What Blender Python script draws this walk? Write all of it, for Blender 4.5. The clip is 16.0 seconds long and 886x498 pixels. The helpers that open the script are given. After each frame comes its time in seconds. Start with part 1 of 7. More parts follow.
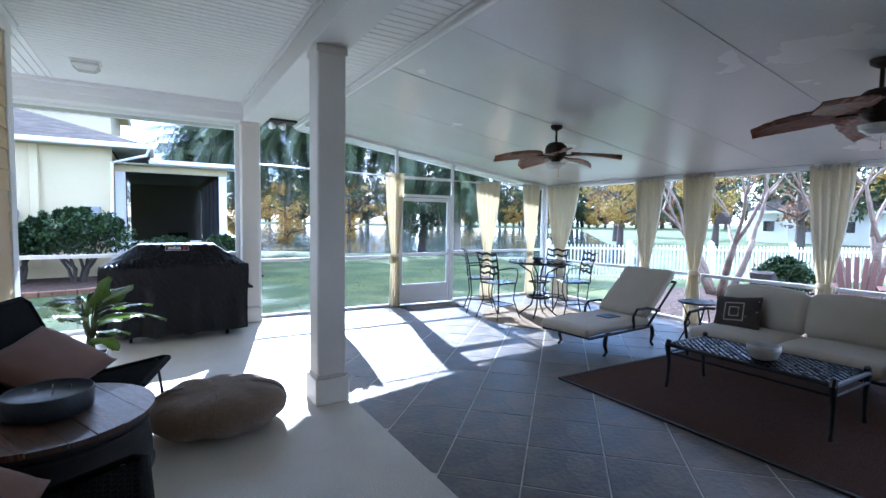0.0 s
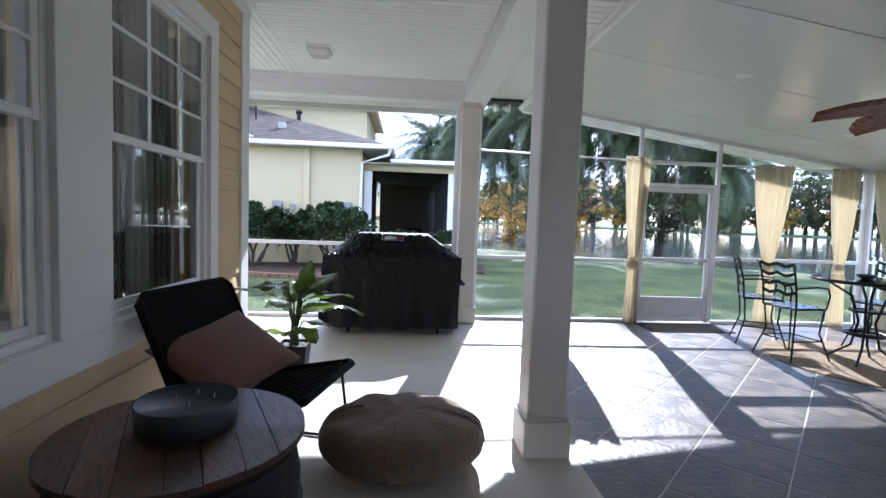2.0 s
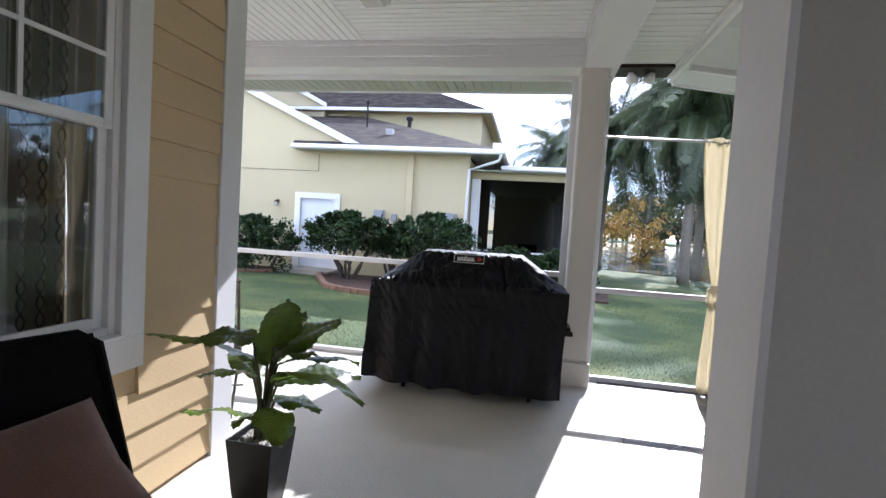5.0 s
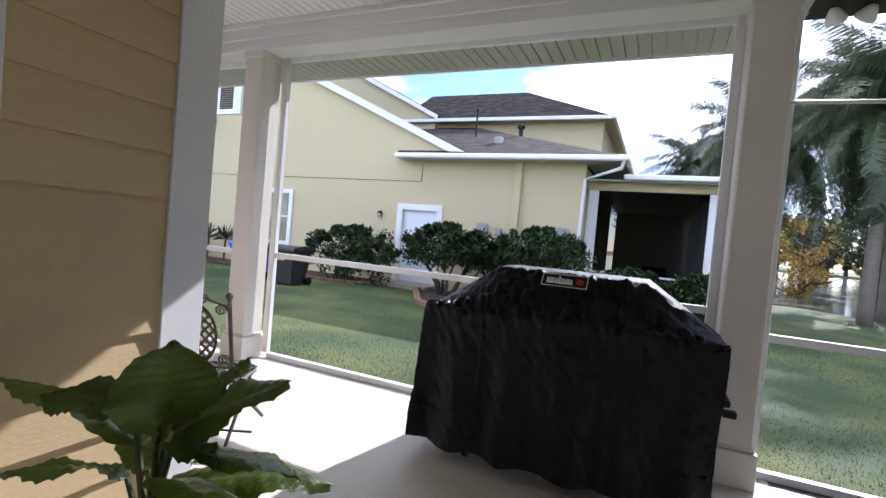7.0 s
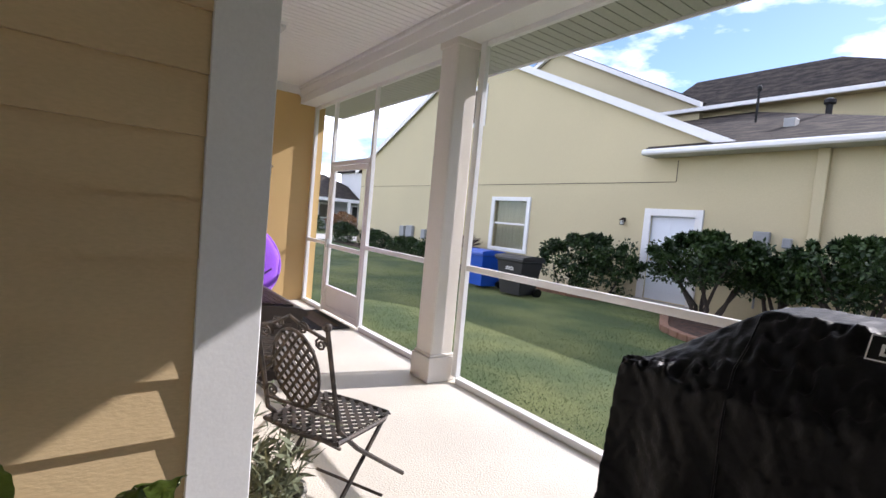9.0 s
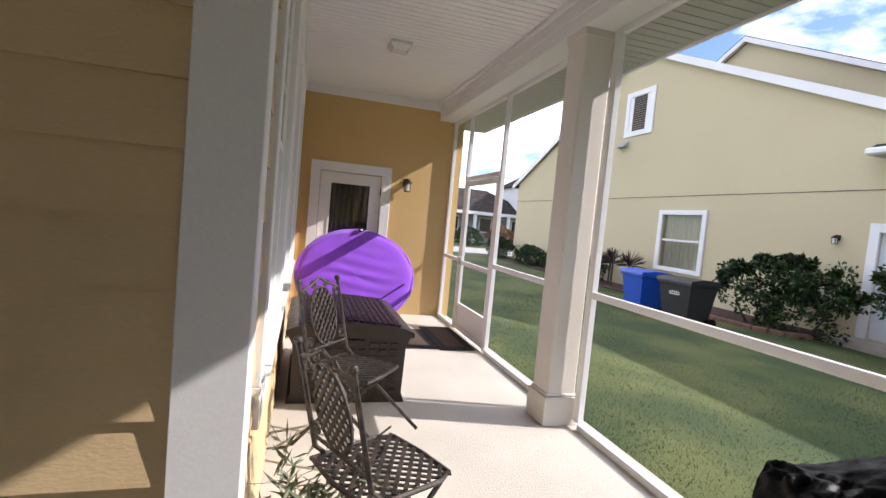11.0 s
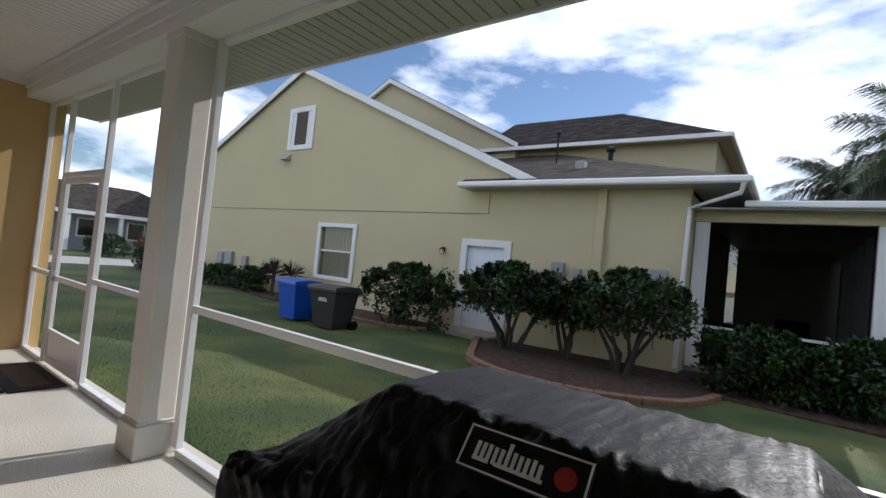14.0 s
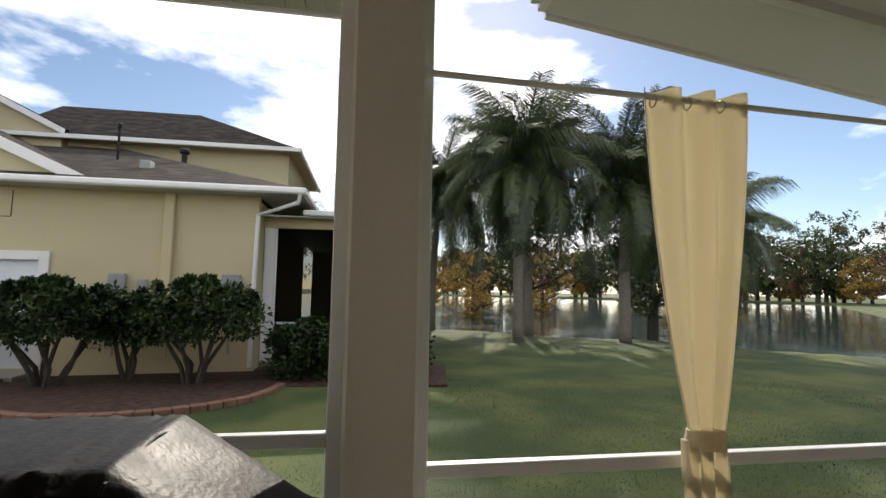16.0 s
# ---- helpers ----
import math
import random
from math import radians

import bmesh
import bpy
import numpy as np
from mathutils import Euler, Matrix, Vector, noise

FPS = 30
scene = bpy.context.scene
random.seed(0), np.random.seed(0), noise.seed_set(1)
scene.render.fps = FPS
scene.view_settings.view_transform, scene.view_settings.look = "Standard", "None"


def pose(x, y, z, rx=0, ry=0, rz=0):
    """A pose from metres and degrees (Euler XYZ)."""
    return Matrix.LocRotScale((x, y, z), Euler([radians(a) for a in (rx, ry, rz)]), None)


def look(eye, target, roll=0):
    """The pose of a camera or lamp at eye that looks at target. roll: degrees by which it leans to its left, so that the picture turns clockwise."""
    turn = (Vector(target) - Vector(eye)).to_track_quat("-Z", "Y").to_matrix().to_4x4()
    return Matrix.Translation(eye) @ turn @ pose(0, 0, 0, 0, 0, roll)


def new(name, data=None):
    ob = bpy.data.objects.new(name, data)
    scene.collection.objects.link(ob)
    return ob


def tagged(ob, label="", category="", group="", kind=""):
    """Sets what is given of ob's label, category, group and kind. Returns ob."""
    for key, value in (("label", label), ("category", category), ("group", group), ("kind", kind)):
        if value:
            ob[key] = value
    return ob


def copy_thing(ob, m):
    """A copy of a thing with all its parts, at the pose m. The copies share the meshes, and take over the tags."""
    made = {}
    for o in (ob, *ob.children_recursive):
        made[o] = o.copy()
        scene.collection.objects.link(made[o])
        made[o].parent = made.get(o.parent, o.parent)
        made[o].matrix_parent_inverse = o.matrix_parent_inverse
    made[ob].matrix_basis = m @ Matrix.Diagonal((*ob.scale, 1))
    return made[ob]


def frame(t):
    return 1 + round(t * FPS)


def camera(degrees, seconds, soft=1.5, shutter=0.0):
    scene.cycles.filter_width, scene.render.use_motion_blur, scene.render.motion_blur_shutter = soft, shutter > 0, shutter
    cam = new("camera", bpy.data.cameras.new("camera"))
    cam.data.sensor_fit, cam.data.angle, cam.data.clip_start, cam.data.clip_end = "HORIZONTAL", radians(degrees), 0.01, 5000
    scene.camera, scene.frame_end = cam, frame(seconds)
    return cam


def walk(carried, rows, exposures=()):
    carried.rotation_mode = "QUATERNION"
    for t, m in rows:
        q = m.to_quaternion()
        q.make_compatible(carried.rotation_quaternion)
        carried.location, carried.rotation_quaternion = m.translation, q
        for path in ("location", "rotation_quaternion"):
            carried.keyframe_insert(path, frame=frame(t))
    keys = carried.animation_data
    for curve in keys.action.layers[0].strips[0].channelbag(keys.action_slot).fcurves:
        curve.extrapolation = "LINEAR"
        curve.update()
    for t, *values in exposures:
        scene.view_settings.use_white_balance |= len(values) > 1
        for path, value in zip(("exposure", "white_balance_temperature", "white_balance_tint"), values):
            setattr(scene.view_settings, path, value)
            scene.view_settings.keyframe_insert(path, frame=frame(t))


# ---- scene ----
cam = camera(86.1, 16.0)
PATH = [
    (0, (0.322, 0.947, 1.553), (1.35, 2.658, 1.433), 0.8),
    (0.5, (0.417, 1.213, 1.513), (1.073, 3.098, 1.394), 0.8),
    (1, (0.518, 1.494, 1.456), (0.971, 3.438, 1.325), 1.1),
    (1.5, (0.605, 1.763, 1.423), (0.883, 3.74, 1.29), 1.5),
    (2, (0.679, 2.071, 1.421), (0.835, 4.061, 1.289), 2.0),
    (2.5, (0.755, 2.371, 1.437), (0.786, 4.366, 1.302), 2.4),
    (3, (0.847, 2.655, 1.441), (0.771, 4.649, 1.308), 2.7),
    (3.5, (0.913, 2.923, 1.443), (0.734, 4.911, 1.315), 2.9),
    (4, (0.953, 3.229, 1.449), (0.681, 5.206, 1.317), 3.2),
    (4.2, (0.962, 3.348, 1.449), (0.664, 5.322, 1.322), 3.2),
    (6.3, (1.047, 4.649, 1.365), (0.509, 6.575, 1.318), 4.8),
    (6.5, (1.029, 4.767, 1.365), (0.419, 6.672, 1.32), 4.8),
    (7, (0.981, 5.049, 1.358), (0.162, 6.873, 1.302), 5.1),
    (7.5, (0.945, 5.338, 1.361), (-0.136, 7.019, 1.288), 5.0),
    (8, (0.878, 5.589, 1.371), (-0.429, 7.099, 1.279), 5.2),
    (8.5, (0.805, 5.831, 1.386), (-0.674, 7.173, 1.282), 5.1),
    (9, (0.744, 6.048, 1.402), (-0.87, 7.224, 1.287), 5.2),
    (9.5, (0.693, 6.252, 1.422), (-1.041, 7.242, 1.298), 5.1),
    (10, (0.647, 6.406, 1.431), (-1.202, 7.157, 1.293), 4.9),
    (10.2, (0.623, 6.441, 1.437), (-1.264, 7.09, 1.294), 4.8),
    (12.3, (0.551, 6.803, 1.492), (-1.373, 7.34, 1.383), 5.5),
    (12.5, (0.567, 6.834, 1.496), (-1.322, 7.486, 1.402), 5.5),
    (13, (0.655, 6.891, 1.51), (-1.089, 7.869, 1.46), 6.0),
    (13.5, (0.769, 6.939, 1.515), (-0.753, 8.237, 1.516), 6.0),
    (14, (0.903, 6.972, 1.521), (-0.288, 8.578, 1.577), 5.8),
    (14.5, (1.044, 6.957, 1.537), (0.261, 8.794, 1.64), 4.5),
    (15, (1.18, 6.962, 1.544), (0.801, 8.92, 1.684), 3.4),
    (15.5, (1.316, 6.931, 1.551), (1.3, 8.924, 1.71), 2.0),
    (16, (1.437, 6.868, 1.552), (1.755, 8.835, 1.726), 0.9),
]
EXPOSURES = [(0, 1.84, 4750, 14), (2.0, 1.45, 5250, 17), (4.0, 1.3, 5500, 18), (7.0, 0.8, 5650, 19), (9.5, 0.55, 6100, 20), (12.5, 0.4, 6250, 19), (14.5, -0.5, 5950, 12), (16.0, -0.02, 7000, 12)]
walk(cam, [(t, look(eye, target, roll)) for t, eye, target, roll in PATH], EXPOSURES)

# ---- light ----
SUN_TO = Vector((0.24, 1.0, 0.66)).normalized()
sun_data = bpy.data.lights.new("sun", "SUN")
sun_data.energy, sun_data.angle, sun_data.color = 5.0, radians(0.5), (1.0, 0.95, 0.86)
sun = new("sun", sun_data)
sun.matrix_world = look((0, 0, 20), Vector((0, 0, 20)) - SUN_TO)
world = bpy.data.worlds.new("world")
scene.world = world
world.use_nodes = True
wn, wl = world.node_tree.nodes, world.node_tree.links
wn.clear()
w_out, w_bg, w_sky = wn.new("ShaderNodeOutputWorld"), wn.new("ShaderNodeBackground"), wn.new("ShaderNodeTexSky")
w_sky.sky_type, w_sky.sun_disc = "NISHITA", False
w_sky.dust_density, w_sky.ozone_density = 0.2, 2.5
w_sky.sun_elevation, w_sky.sun_rotation = math.asin(SUN_TO.z), math.atan2(SUN_TO.x, SUN_TO.y)
w_co, w_n1, w_r1, w_mix = wn.new("ShaderNodeTexCoord"), wn.new("ShaderNodeTexNoise"), wn.new("ShaderNodeValToRGB"), wn.new("ShaderNodeMix")
w_map = wn.new("ShaderNodeMapping")
w_map.inputs["Scale"].default_value = (1.0, 1.0, 2.6)
w_n1.inputs["Scale"].default_value, w_n1.inputs["Detail"].default_value, w_n1.inputs["Roughness"].default_value = 2.2, 8, 0.55
w_r1.color_ramp.elements[0].position, w_r1.color_ramp.elements[1].position = 0.445, 0.585
w_mix.data_type = "RGBA"
w_mix.inputs["B"].default_value = (15.5, 15.8, 16.5, 1)
wl.new(w_co.outputs["Generated"], w_map.inputs["Vector"])
wl.new(w_map.outputs[0], w_n1.inputs["Vector"])
wl.new(w_n1.outputs["Fac"], w_r1.inputs["Fac"])
wl.new(w_r1.outputs["Color"], w_mix.inputs["Factor"])
wl.new(w_sky.outputs[0], w_mix.inputs["A"])
wl.new(w_mix.outputs["Result"], w_bg.inputs["Color"])
wl.new(w_bg.outputs[0], w_out.inputs["Surface"])
w_bg.inputs["Strength"].default_value = 0.14


# ---- materials ----
def material(name, color, rough=0.6, metal=0.0, vary=0.12, scale=3.0, fine=60.0, bump=0.1, stretch=(1, 1, 1), spec=0.5, second=None, coat=0.0, per_object=0.0, sheen=0.0):
    """Procedural surface: base colour with coarse and fine variation, roughness variation and fine relief."""
    m = bpy.data.materials.new(name)
    m.use_nodes = True
    nt = m.node_tree
    n, l = nt.nodes, nt.links
    p = n["Principled BSDF"]
    p.inputs["Metallic"].default_value = metal
    p.inputs["Specular IOR Level"].default_value = spec
    p.inputs["Coat Weight"].default_value = coat
    p.inputs["Sheen Weight"].default_value = sheen
    co, mp = n.new("ShaderNodeTexCoord"), n.new("ShaderNodeMapping")
    mp.inputs["Scale"].default_value = stretch
    l.new(co.outputs["Object"], mp.inputs["Vector"])
    a, b = n.new("ShaderNodeTexNoise"), n.new("ShaderNodeTexNoise")
    a.inputs["Scale"].default_value, a.inputs["Detail"].default_value = scale, 5
    b.inputs["Scale"].default_value, b.inputs["Detail"].default_value = fine, 3
    l.new(mp.outputs[0], a.inputs["Vector"])
    l.new(mp.outputs[0], b.inputs["Vector"])
    add = n.new("ShaderNodeMath")
    add.operation = "ADD"
    l.new(a.outputs["Fac"], add.inputs[0])
    l.new(b.outputs["Fac"], add.inputs[1])
    rng = n.new("ShaderNodeMapRange")
    rng.inputs["From Min"].default_value, rng.inputs["From Max"].default_value = 0.7, 1.3
    rng.inputs["To Min"].default_value, rng.inputs["To Max"].default_value = 1 - vary, 1 + vary
    l.new(add.outputs[0], rng.inputs["Value"])
    val = rng.outputs[0]
    if per_object:
        oi, r2, mul = n.new("ShaderNodeObjectInfo"), n.new("ShaderNodeMapRange"), n.new("ShaderNodeMath")
        r2.inputs["To Min"].default_value, r2.inputs["To Max"].default_value = 1 - per_object, 1 + per_object
        mul.operation = "MULTIPLY"
        l.new(oi.outputs["Random"], r2.inputs["Value"])
        l.new(r2.outputs[0], mul.inputs[0])
        l.new(val, mul.inputs[1])
        val = mul.outputs[0]
    hsv = n.new("ShaderNodeHueSaturation")
    l.new(val, hsv.inputs["Value"])
    if second:
        mix, ramp = n.new("ShaderNodeMix"), n.new("ShaderNodeValToRGB")
        mix.data_type = "RGBA"
        mix.inputs["A"].default_value, mix.inputs["B"].default_value = (*color, 1), (*second, 1)
        ramp.color_ramp.elements[0].position, ramp.color_ramp.elements[1].position = 0.42, 0.6
        l.new(a.outputs["Fac"], ramp.inputs["Fac"])
        l.new(ramp.outputs["Color"], mix.inputs["Factor"])
        l.new(mix.outputs["Result"], hsv.inputs["Color"])
    else:
        hsv.inputs["Color"].default_value = (*color, 1)
    l.new(hsv.outputs["Color"], p.inputs["Base Color"])
    rr = n.new("ShaderNodeMapRange")
    rr.inputs["From Min"].default_value, rr.inputs["From Max"].default_value = 0.3, 0.7
    rr.inputs["To Min"].default_value, rr.inputs["To Max"].default_value = max(0.02, rough - 0.08), min(1, rough + 0.08)
    l.new(a.outputs["Fac"], rr.inputs["Value"])
    l.new(rr.outputs[0], p.inputs["Roughness"])
    if bump:
        bp = n.new("ShaderNodeBump")
        bp.inputs["Strength"].default_value, bp.inputs["Distance"].default_value = bump, 0.01
        l.new(add.outputs[0], bp.inputs["Height"])
        l.new(bp.outputs[0], p.inputs["Normal"])
    return m


def glass_material(name, color, alpha_mix, rough=0.0):
    """A thin pane: mostly see-through, with a Fresnel gloss."""
    m = bpy.data.materials.new(name)
    m.use_nodes = True
    n, l = m.node_tree.nodes, m.node_tree.links
    n.clear()
    out, tr, gl, mix, fr = n.new("ShaderNodeOutputMaterial"), n.new("ShaderNodeBsdfTransparent"), n.new("ShaderNodeBsdfGlossy"), n.new("ShaderNodeMixShader"), n.new("ShaderNodeLayerWeight")
    tr.inputs["Color"].default_value = (*color, 1)
    gl.inputs["Roughness"].default_value = rough
    fr.inputs["Blend"].default_value = 0.5
    pw, ma = n.new("ShaderNodeMath"), n.new("ShaderNodeMath")
    pw.operation, ma.operation = "POWER", "MULTIPLY_ADD"
    pw.inputs[1].default_value, ma.inputs[1].default_value, ma.inputs[2].default_value = 4.0, 0.8 if alpha_mix > 1.2 else 0.1, 0.05 if alpha_mix > 1.2 else 0.0
    l.new(fr.outputs["Facing"], pw.inputs[0])
    l.new(pw.outputs[0], ma.inputs[0])
    l.new(ma.outputs[0], mix.inputs[0])
    l.new(tr.outputs[0], mix.inputs[1])
    l.new(gl.outputs[0], mix.inputs[2])
    l.new(mix.outputs[0], out.inputs["Surface"])
    return m


WHITE = material("white_paint", (0.78, 0.78, 0.77), 0.45, vary=0.04, scale=1.5, fine=90, bump=0.04)
COLUMN = material("column_paint", (0.70, 0.66, 0.60), 0.5, vary=0.05, scale=2, fine=120, bump=0.06)
CEIL = material("vinyl_soffit", (0.86, 0.86, 0.85), 0.4, vary=0.03, scale=1, fine=50, bump=0.03)
PANEL = material("roof_panel_enamel", (0.72, 0.73, 0.74), 0.22, vary=0.03, scale=0.8, fine=30, bump=0.03)
ALUM = material("white_aluminium", (0.80, 0.80, 0.80), 0.35, vary=0.04, scale=4, fine=80, bump=0.03)
SIDING = material("yellow_siding", (0.60, 0.45, 0.25), 0.6, vary=0.06, scale=1.5, fine=45, bump=0.12, stretch=(1, 1, 3))
STUCCO = material("yellow_stucco", (0.62, 0.47, 0.24), 0.85, vary=0.06, scale=1.2, fine=140, bump=0.35)
SLAB = material("coated_concrete", (0.60, 0.56, 0.48), 0.55, vary=0.12, scale=1.6, fine=90, bump=0.5)
GROUT = material("pale_grout", (0.50, 0.47, 0.40), 0.85, vary=0.1, fine=120, bump=0.3)
TILE = material("slate_look_tile", (0.085, 0.073, 0.06), 0.42, vary=0.25, scale=4, fine=25, bump=0.5, second=(0.13, 0.105, 0.08), per_object=0.12)
GRASS_G = material("lawn_soil", (0.040, 0.070, 0.014), 0.95, vary=0.4, scale=0.6, fine=60, bump=1.0, second=(0.085, 0.10, 0.028))
GRASS_B = material("grass_blades", (0.042, 0.085, 0.016), 0.8, vary=0.35, scale=0.5, fine=9, bump=0, second=(0.09, 0.115, 0.03))
NSTUCCO = material("pale_yellow_stucco", (0.56, 0.49, 0.31), 0.9, vary=0.05, scale=0.4, fine=60, bump=0.4)
SHINGLE = material("grey_shingle", (0.036, 0.032, 0.030), 0.95, vary=0.45, scale=2.5, fine=14, bump=0.8, spec=0.08, second=(0.06, 0.05, 0.042), stretch=(1, 2.2, 2.2))
BLACK = material("black_metal", (0.010, 0.010, 0.010), 0.4, metal=0.6, vary=0.3, scale=9, fine=90, bump=0.1)
IRON = material("wrought_iron", (0.012, 0.011, 0.010), 0.5, metal=0.4, vary=0.3, scale=9, fine=90, bump=0.15)
COVER = material("black_vinyl_cover", (0.007, 0.007, 0.008), 0.50, vary=0.15, scale=5, fine=60, bump=0.25, spec=0.2)
CURTAIN = material("cream_curtain", (0.78, 0.73, 0.60), 0.85, vary=0.05, scale=5, fine=220, bump=0.2, sheen=0.2)
CUSHION = material("beige_cushion", (0.43, 0.38, 0.30), 0.9, vary=0.1, scale=6, fine=240, bump=0.35, sheen=0.2)
DARKGLASS = glass_material("window_glass", (0.86, 0.88, 0.87), 1.5)



def translucent(m, color, amount):
    """Let part of the light through a cloth."""
    n, l = m.node_tree.nodes, m.node_tree.links
    t, mix = n.new("ShaderNodeBsdfTranslucent"), n.new("ShaderNodeMixShader")
    t.inputs["Color"].default_value = (*color, 1)
    mix.inputs[0].default_value = amount
    l.new(n["Principled BSDF"].outputs[0], mix.inputs[1])
    l.new(t.outputs[0], mix.inputs[2])
    l.new(mix.outputs[0], n["Material Output"].inputs["Surface"])


translucent(CURTAIN, (0.85, 0.79, 0.63), 0.5)

WATER = material("lake_water", (0.035, 0.05, 0.045), 0.06, vary=0.1, scale=0.3, fine=2.2, bump=0.0, spec=0.6)
_n = WATER.node_tree.nodes
_w, _b = _n.new("ShaderNodeTexNoise"), _n.new("ShaderNodeBump")
_w.inputs["Scale"].default_value, _w.inputs["Detail"].default_value = 1.6, 3
_b.inputs["Strength"].default_value, _b.inputs["Distance"].default_value = 0.25, 0.05
_m, _c = _n.new("ShaderNodeMapping"), _n.new("ShaderNodeTexCoord")
_m.inputs["Scale"].default_value = (0.6, 0.6, 1)
WATER.node_tree.links.new(_c.outputs["Object"], _m.inputs["Vector"])
WATER.node_tree.links.new(_m.outputs[0], _w.inputs["Vector"])
WATER.node_tree.links.new(_w.outputs["Fac"], _b.inputs["Height"])
WATER.node_tree.links.new(_b.outputs[0], _n["Principled BSDF"].inputs["Normal"])
STUCCO_Y = material("yellow_wall_paint", (0.60, 0.41, 0.17), 0.7, vary=0.05, scale=1.2, fine=120, bump=0.2)
GROOVE_SHADE = material("ceiling_groove_shade", (0.22, 0.22, 0.22), 0.8, vary=0.1, bump=0)
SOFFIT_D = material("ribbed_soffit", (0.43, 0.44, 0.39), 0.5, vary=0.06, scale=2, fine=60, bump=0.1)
INWALL = material("indoor_paint", (0.42, 0.39, 0.34), 0.8, vary=0.04, bump=0.05)
WOODFLOOR = material("indoor_floor", (0.16, 0.09, 0.05), 0.4, vary=0.2, scale=2, fine=30, stretch=(1, 8, 1), bump=0.1)
STEEL = material("brushed_steel", (0.5, 0.5, 0.5), 0.35, metal=0.9, vary=0.1, fine=90, bump=0.05)
BRONZE = material("oiled_bronze", (0.035, 0.022, 0.015), 0.45, metal=0.6, vary=0.3, scale=12, fine=80, bump=0.1)
BRASS = material("aged_brass", (0.35, 0.25, 0.12), 0.35, metal=0.9, vary=0.15, bump=0.03)
FROST = material("frosted_glass", (0.72, 0.73, 0.70), 0.18, vary=0.04, scale=9, fine=60, bump=0.2, coat=0.6)
FANWOOD = material("carved_fan_blade", (0.26, 0.085, 0.035), 0.4, vary=0.35, scale=9, fine=50, bump=0.5, stretch=(1, 5, 1), second=(0.12, 0.045, 0.022))
RED = material("dull_red", (0.35, 0.015, 0.01), 0.5, vary=0.1, bump=0)
KNIT = material("tan_knit", (0.20, 0.135, 0.082), 0.95, vary=0.25, scale=40, fine=160, bump=0.9, sheen=0.3)
DRUM = material("blackened_drum", (0.012, 0.012, 0.013), 0.55, vary=0.35, scale=6, fine=40, bump=0.4, stretch=(1, 1, 4))
PLANK = material("reclaimed_plank", (0.13, 0.05, 0.02), 0.4, vary=0.6, scale=9, fine=45, bump=0.5, stretch=(7, 1, 1), second=(0.055, 0.032, 0.02), coat=0.08)
PLANK_R = material("reclaimed_plank_red", (0.11, 0.03, 0.018), 0.38, vary=0.6, scale=9, fine=45, bump=0.5, stretch=(7, 1, 1), second=(0.16, 0.08, 0.04), coat=0.08)
PLANK_G = material("reclaimed_plank_grey", (0.08, 0.04, 0.024), 0.4, vary=0.6, scale=9, fine=45, bump=0.5, stretch=(7, 1, 1), second=(0.06, 0.035, 0.025), coat=0.08)
ZINC = material("dark_zinc", (0.055, 0.065, 0.08), 0.5, metal=0.3, vary=0.2, scale=12, fine=80, bump=0.15)
WAX = material("grey_wax", (0.13, 0.115, 0.12), 0.5, vary=0.1, scale=12, bump=0.1)
ROPE = material("black_rope", (0.005, 0.005, 0.005), 0.85, vary=0.35, scale=30, fine=200, bump=0.5, spec=0.12)
TAUPE = material("mauve_velvet", (0.165, 0.082, 0.055), 0.9, vary=0.16, scale=7, fine=200, bump=0.4, sheen=0.2)
LEAF = material("glossy_leaf", (0.042, 0.060, 0.011), 0.32, vary=0.3, scale=9, fine=60, bump=0.25, second=(0.065, 0.10, 0.02), per_object=0.25, coat=0.2)
STEM = material("green_stem", (0.07, 0.08, 0.025), 0.6, vary=0.3, scale=20, bump=0.2)
PEBBLE = material("pale_pebble", (0.45, 0.42, 0.38), 0.7, vary=0.25, scale=30, bump=0.2)
CHAINCLOTH = material("sheer_grey_cloth", (0.27, 0.235, 0.20), 0.9, vary=0.1, scale=4, fine=120, bump=0.2, stretch=(9, 1, 1), second=(0.20, 0.175, 0.15))
RUG = material("brown_rug", (0.022, 0.012, 0.009), 0.95, vary=0.3, scale=12, fine=140, bump=0.8)
RUG_RIB = material("rust_rug_rib", (0.095, 0.042, 0.025), 0.95, vary=0.3, scale=20, fine=140, bump=0.8)
JUTE = material("tan_jute", (0.25, 0.18, 0.10), 0.95, vary=0.2, scale=14, fine=120, bump=0.9)
IVORY = material("ivory_canvas", (0.49, 0.445, 0.36), 0.9, vary=0.07, scale=5, fine=240, bump=0.3, sheen=0.2)
BROWNCLOTH = material("dark_brown_cloth", (0.055, 0.042, 0.035), 0.95, vary=0.2, scale=12, fine=200, bump=0.4)
IRONBLUE = material("sheeny_dark_metal", (0.022, 0.027, 0.036), 0.28, metal=0.7, vary=0.3, scale=12, fine=80, bump=0.3)
STONEWARE = material("pale_stoneware", (0.45, 0.43, 0.39), 0.5, vary=0.12, scale=10, fine=90, bump=0.2)
TABLEGLASS = material("smoked_glass", (0.02, 0.022, 0.025), 0.06, vary=0.05, bump=0.0, spec=0.8)
MAT_D = material("black_rubber", (0.016, 0.016, 0.016), 0.85, vary=0.2, scale=30, fine=200, bump=0.6)
MAT_B = material("brown_bristle", (0.10, 0.07, 0.045), 0.95, vary=0.3, scale=30, fine=260, bump=0.9)
WICKER = material("espresso_resin", (0.034, 0.023, 0.018), 0.4, vary=0.2, scale=14, fine=110, bump=0.3)
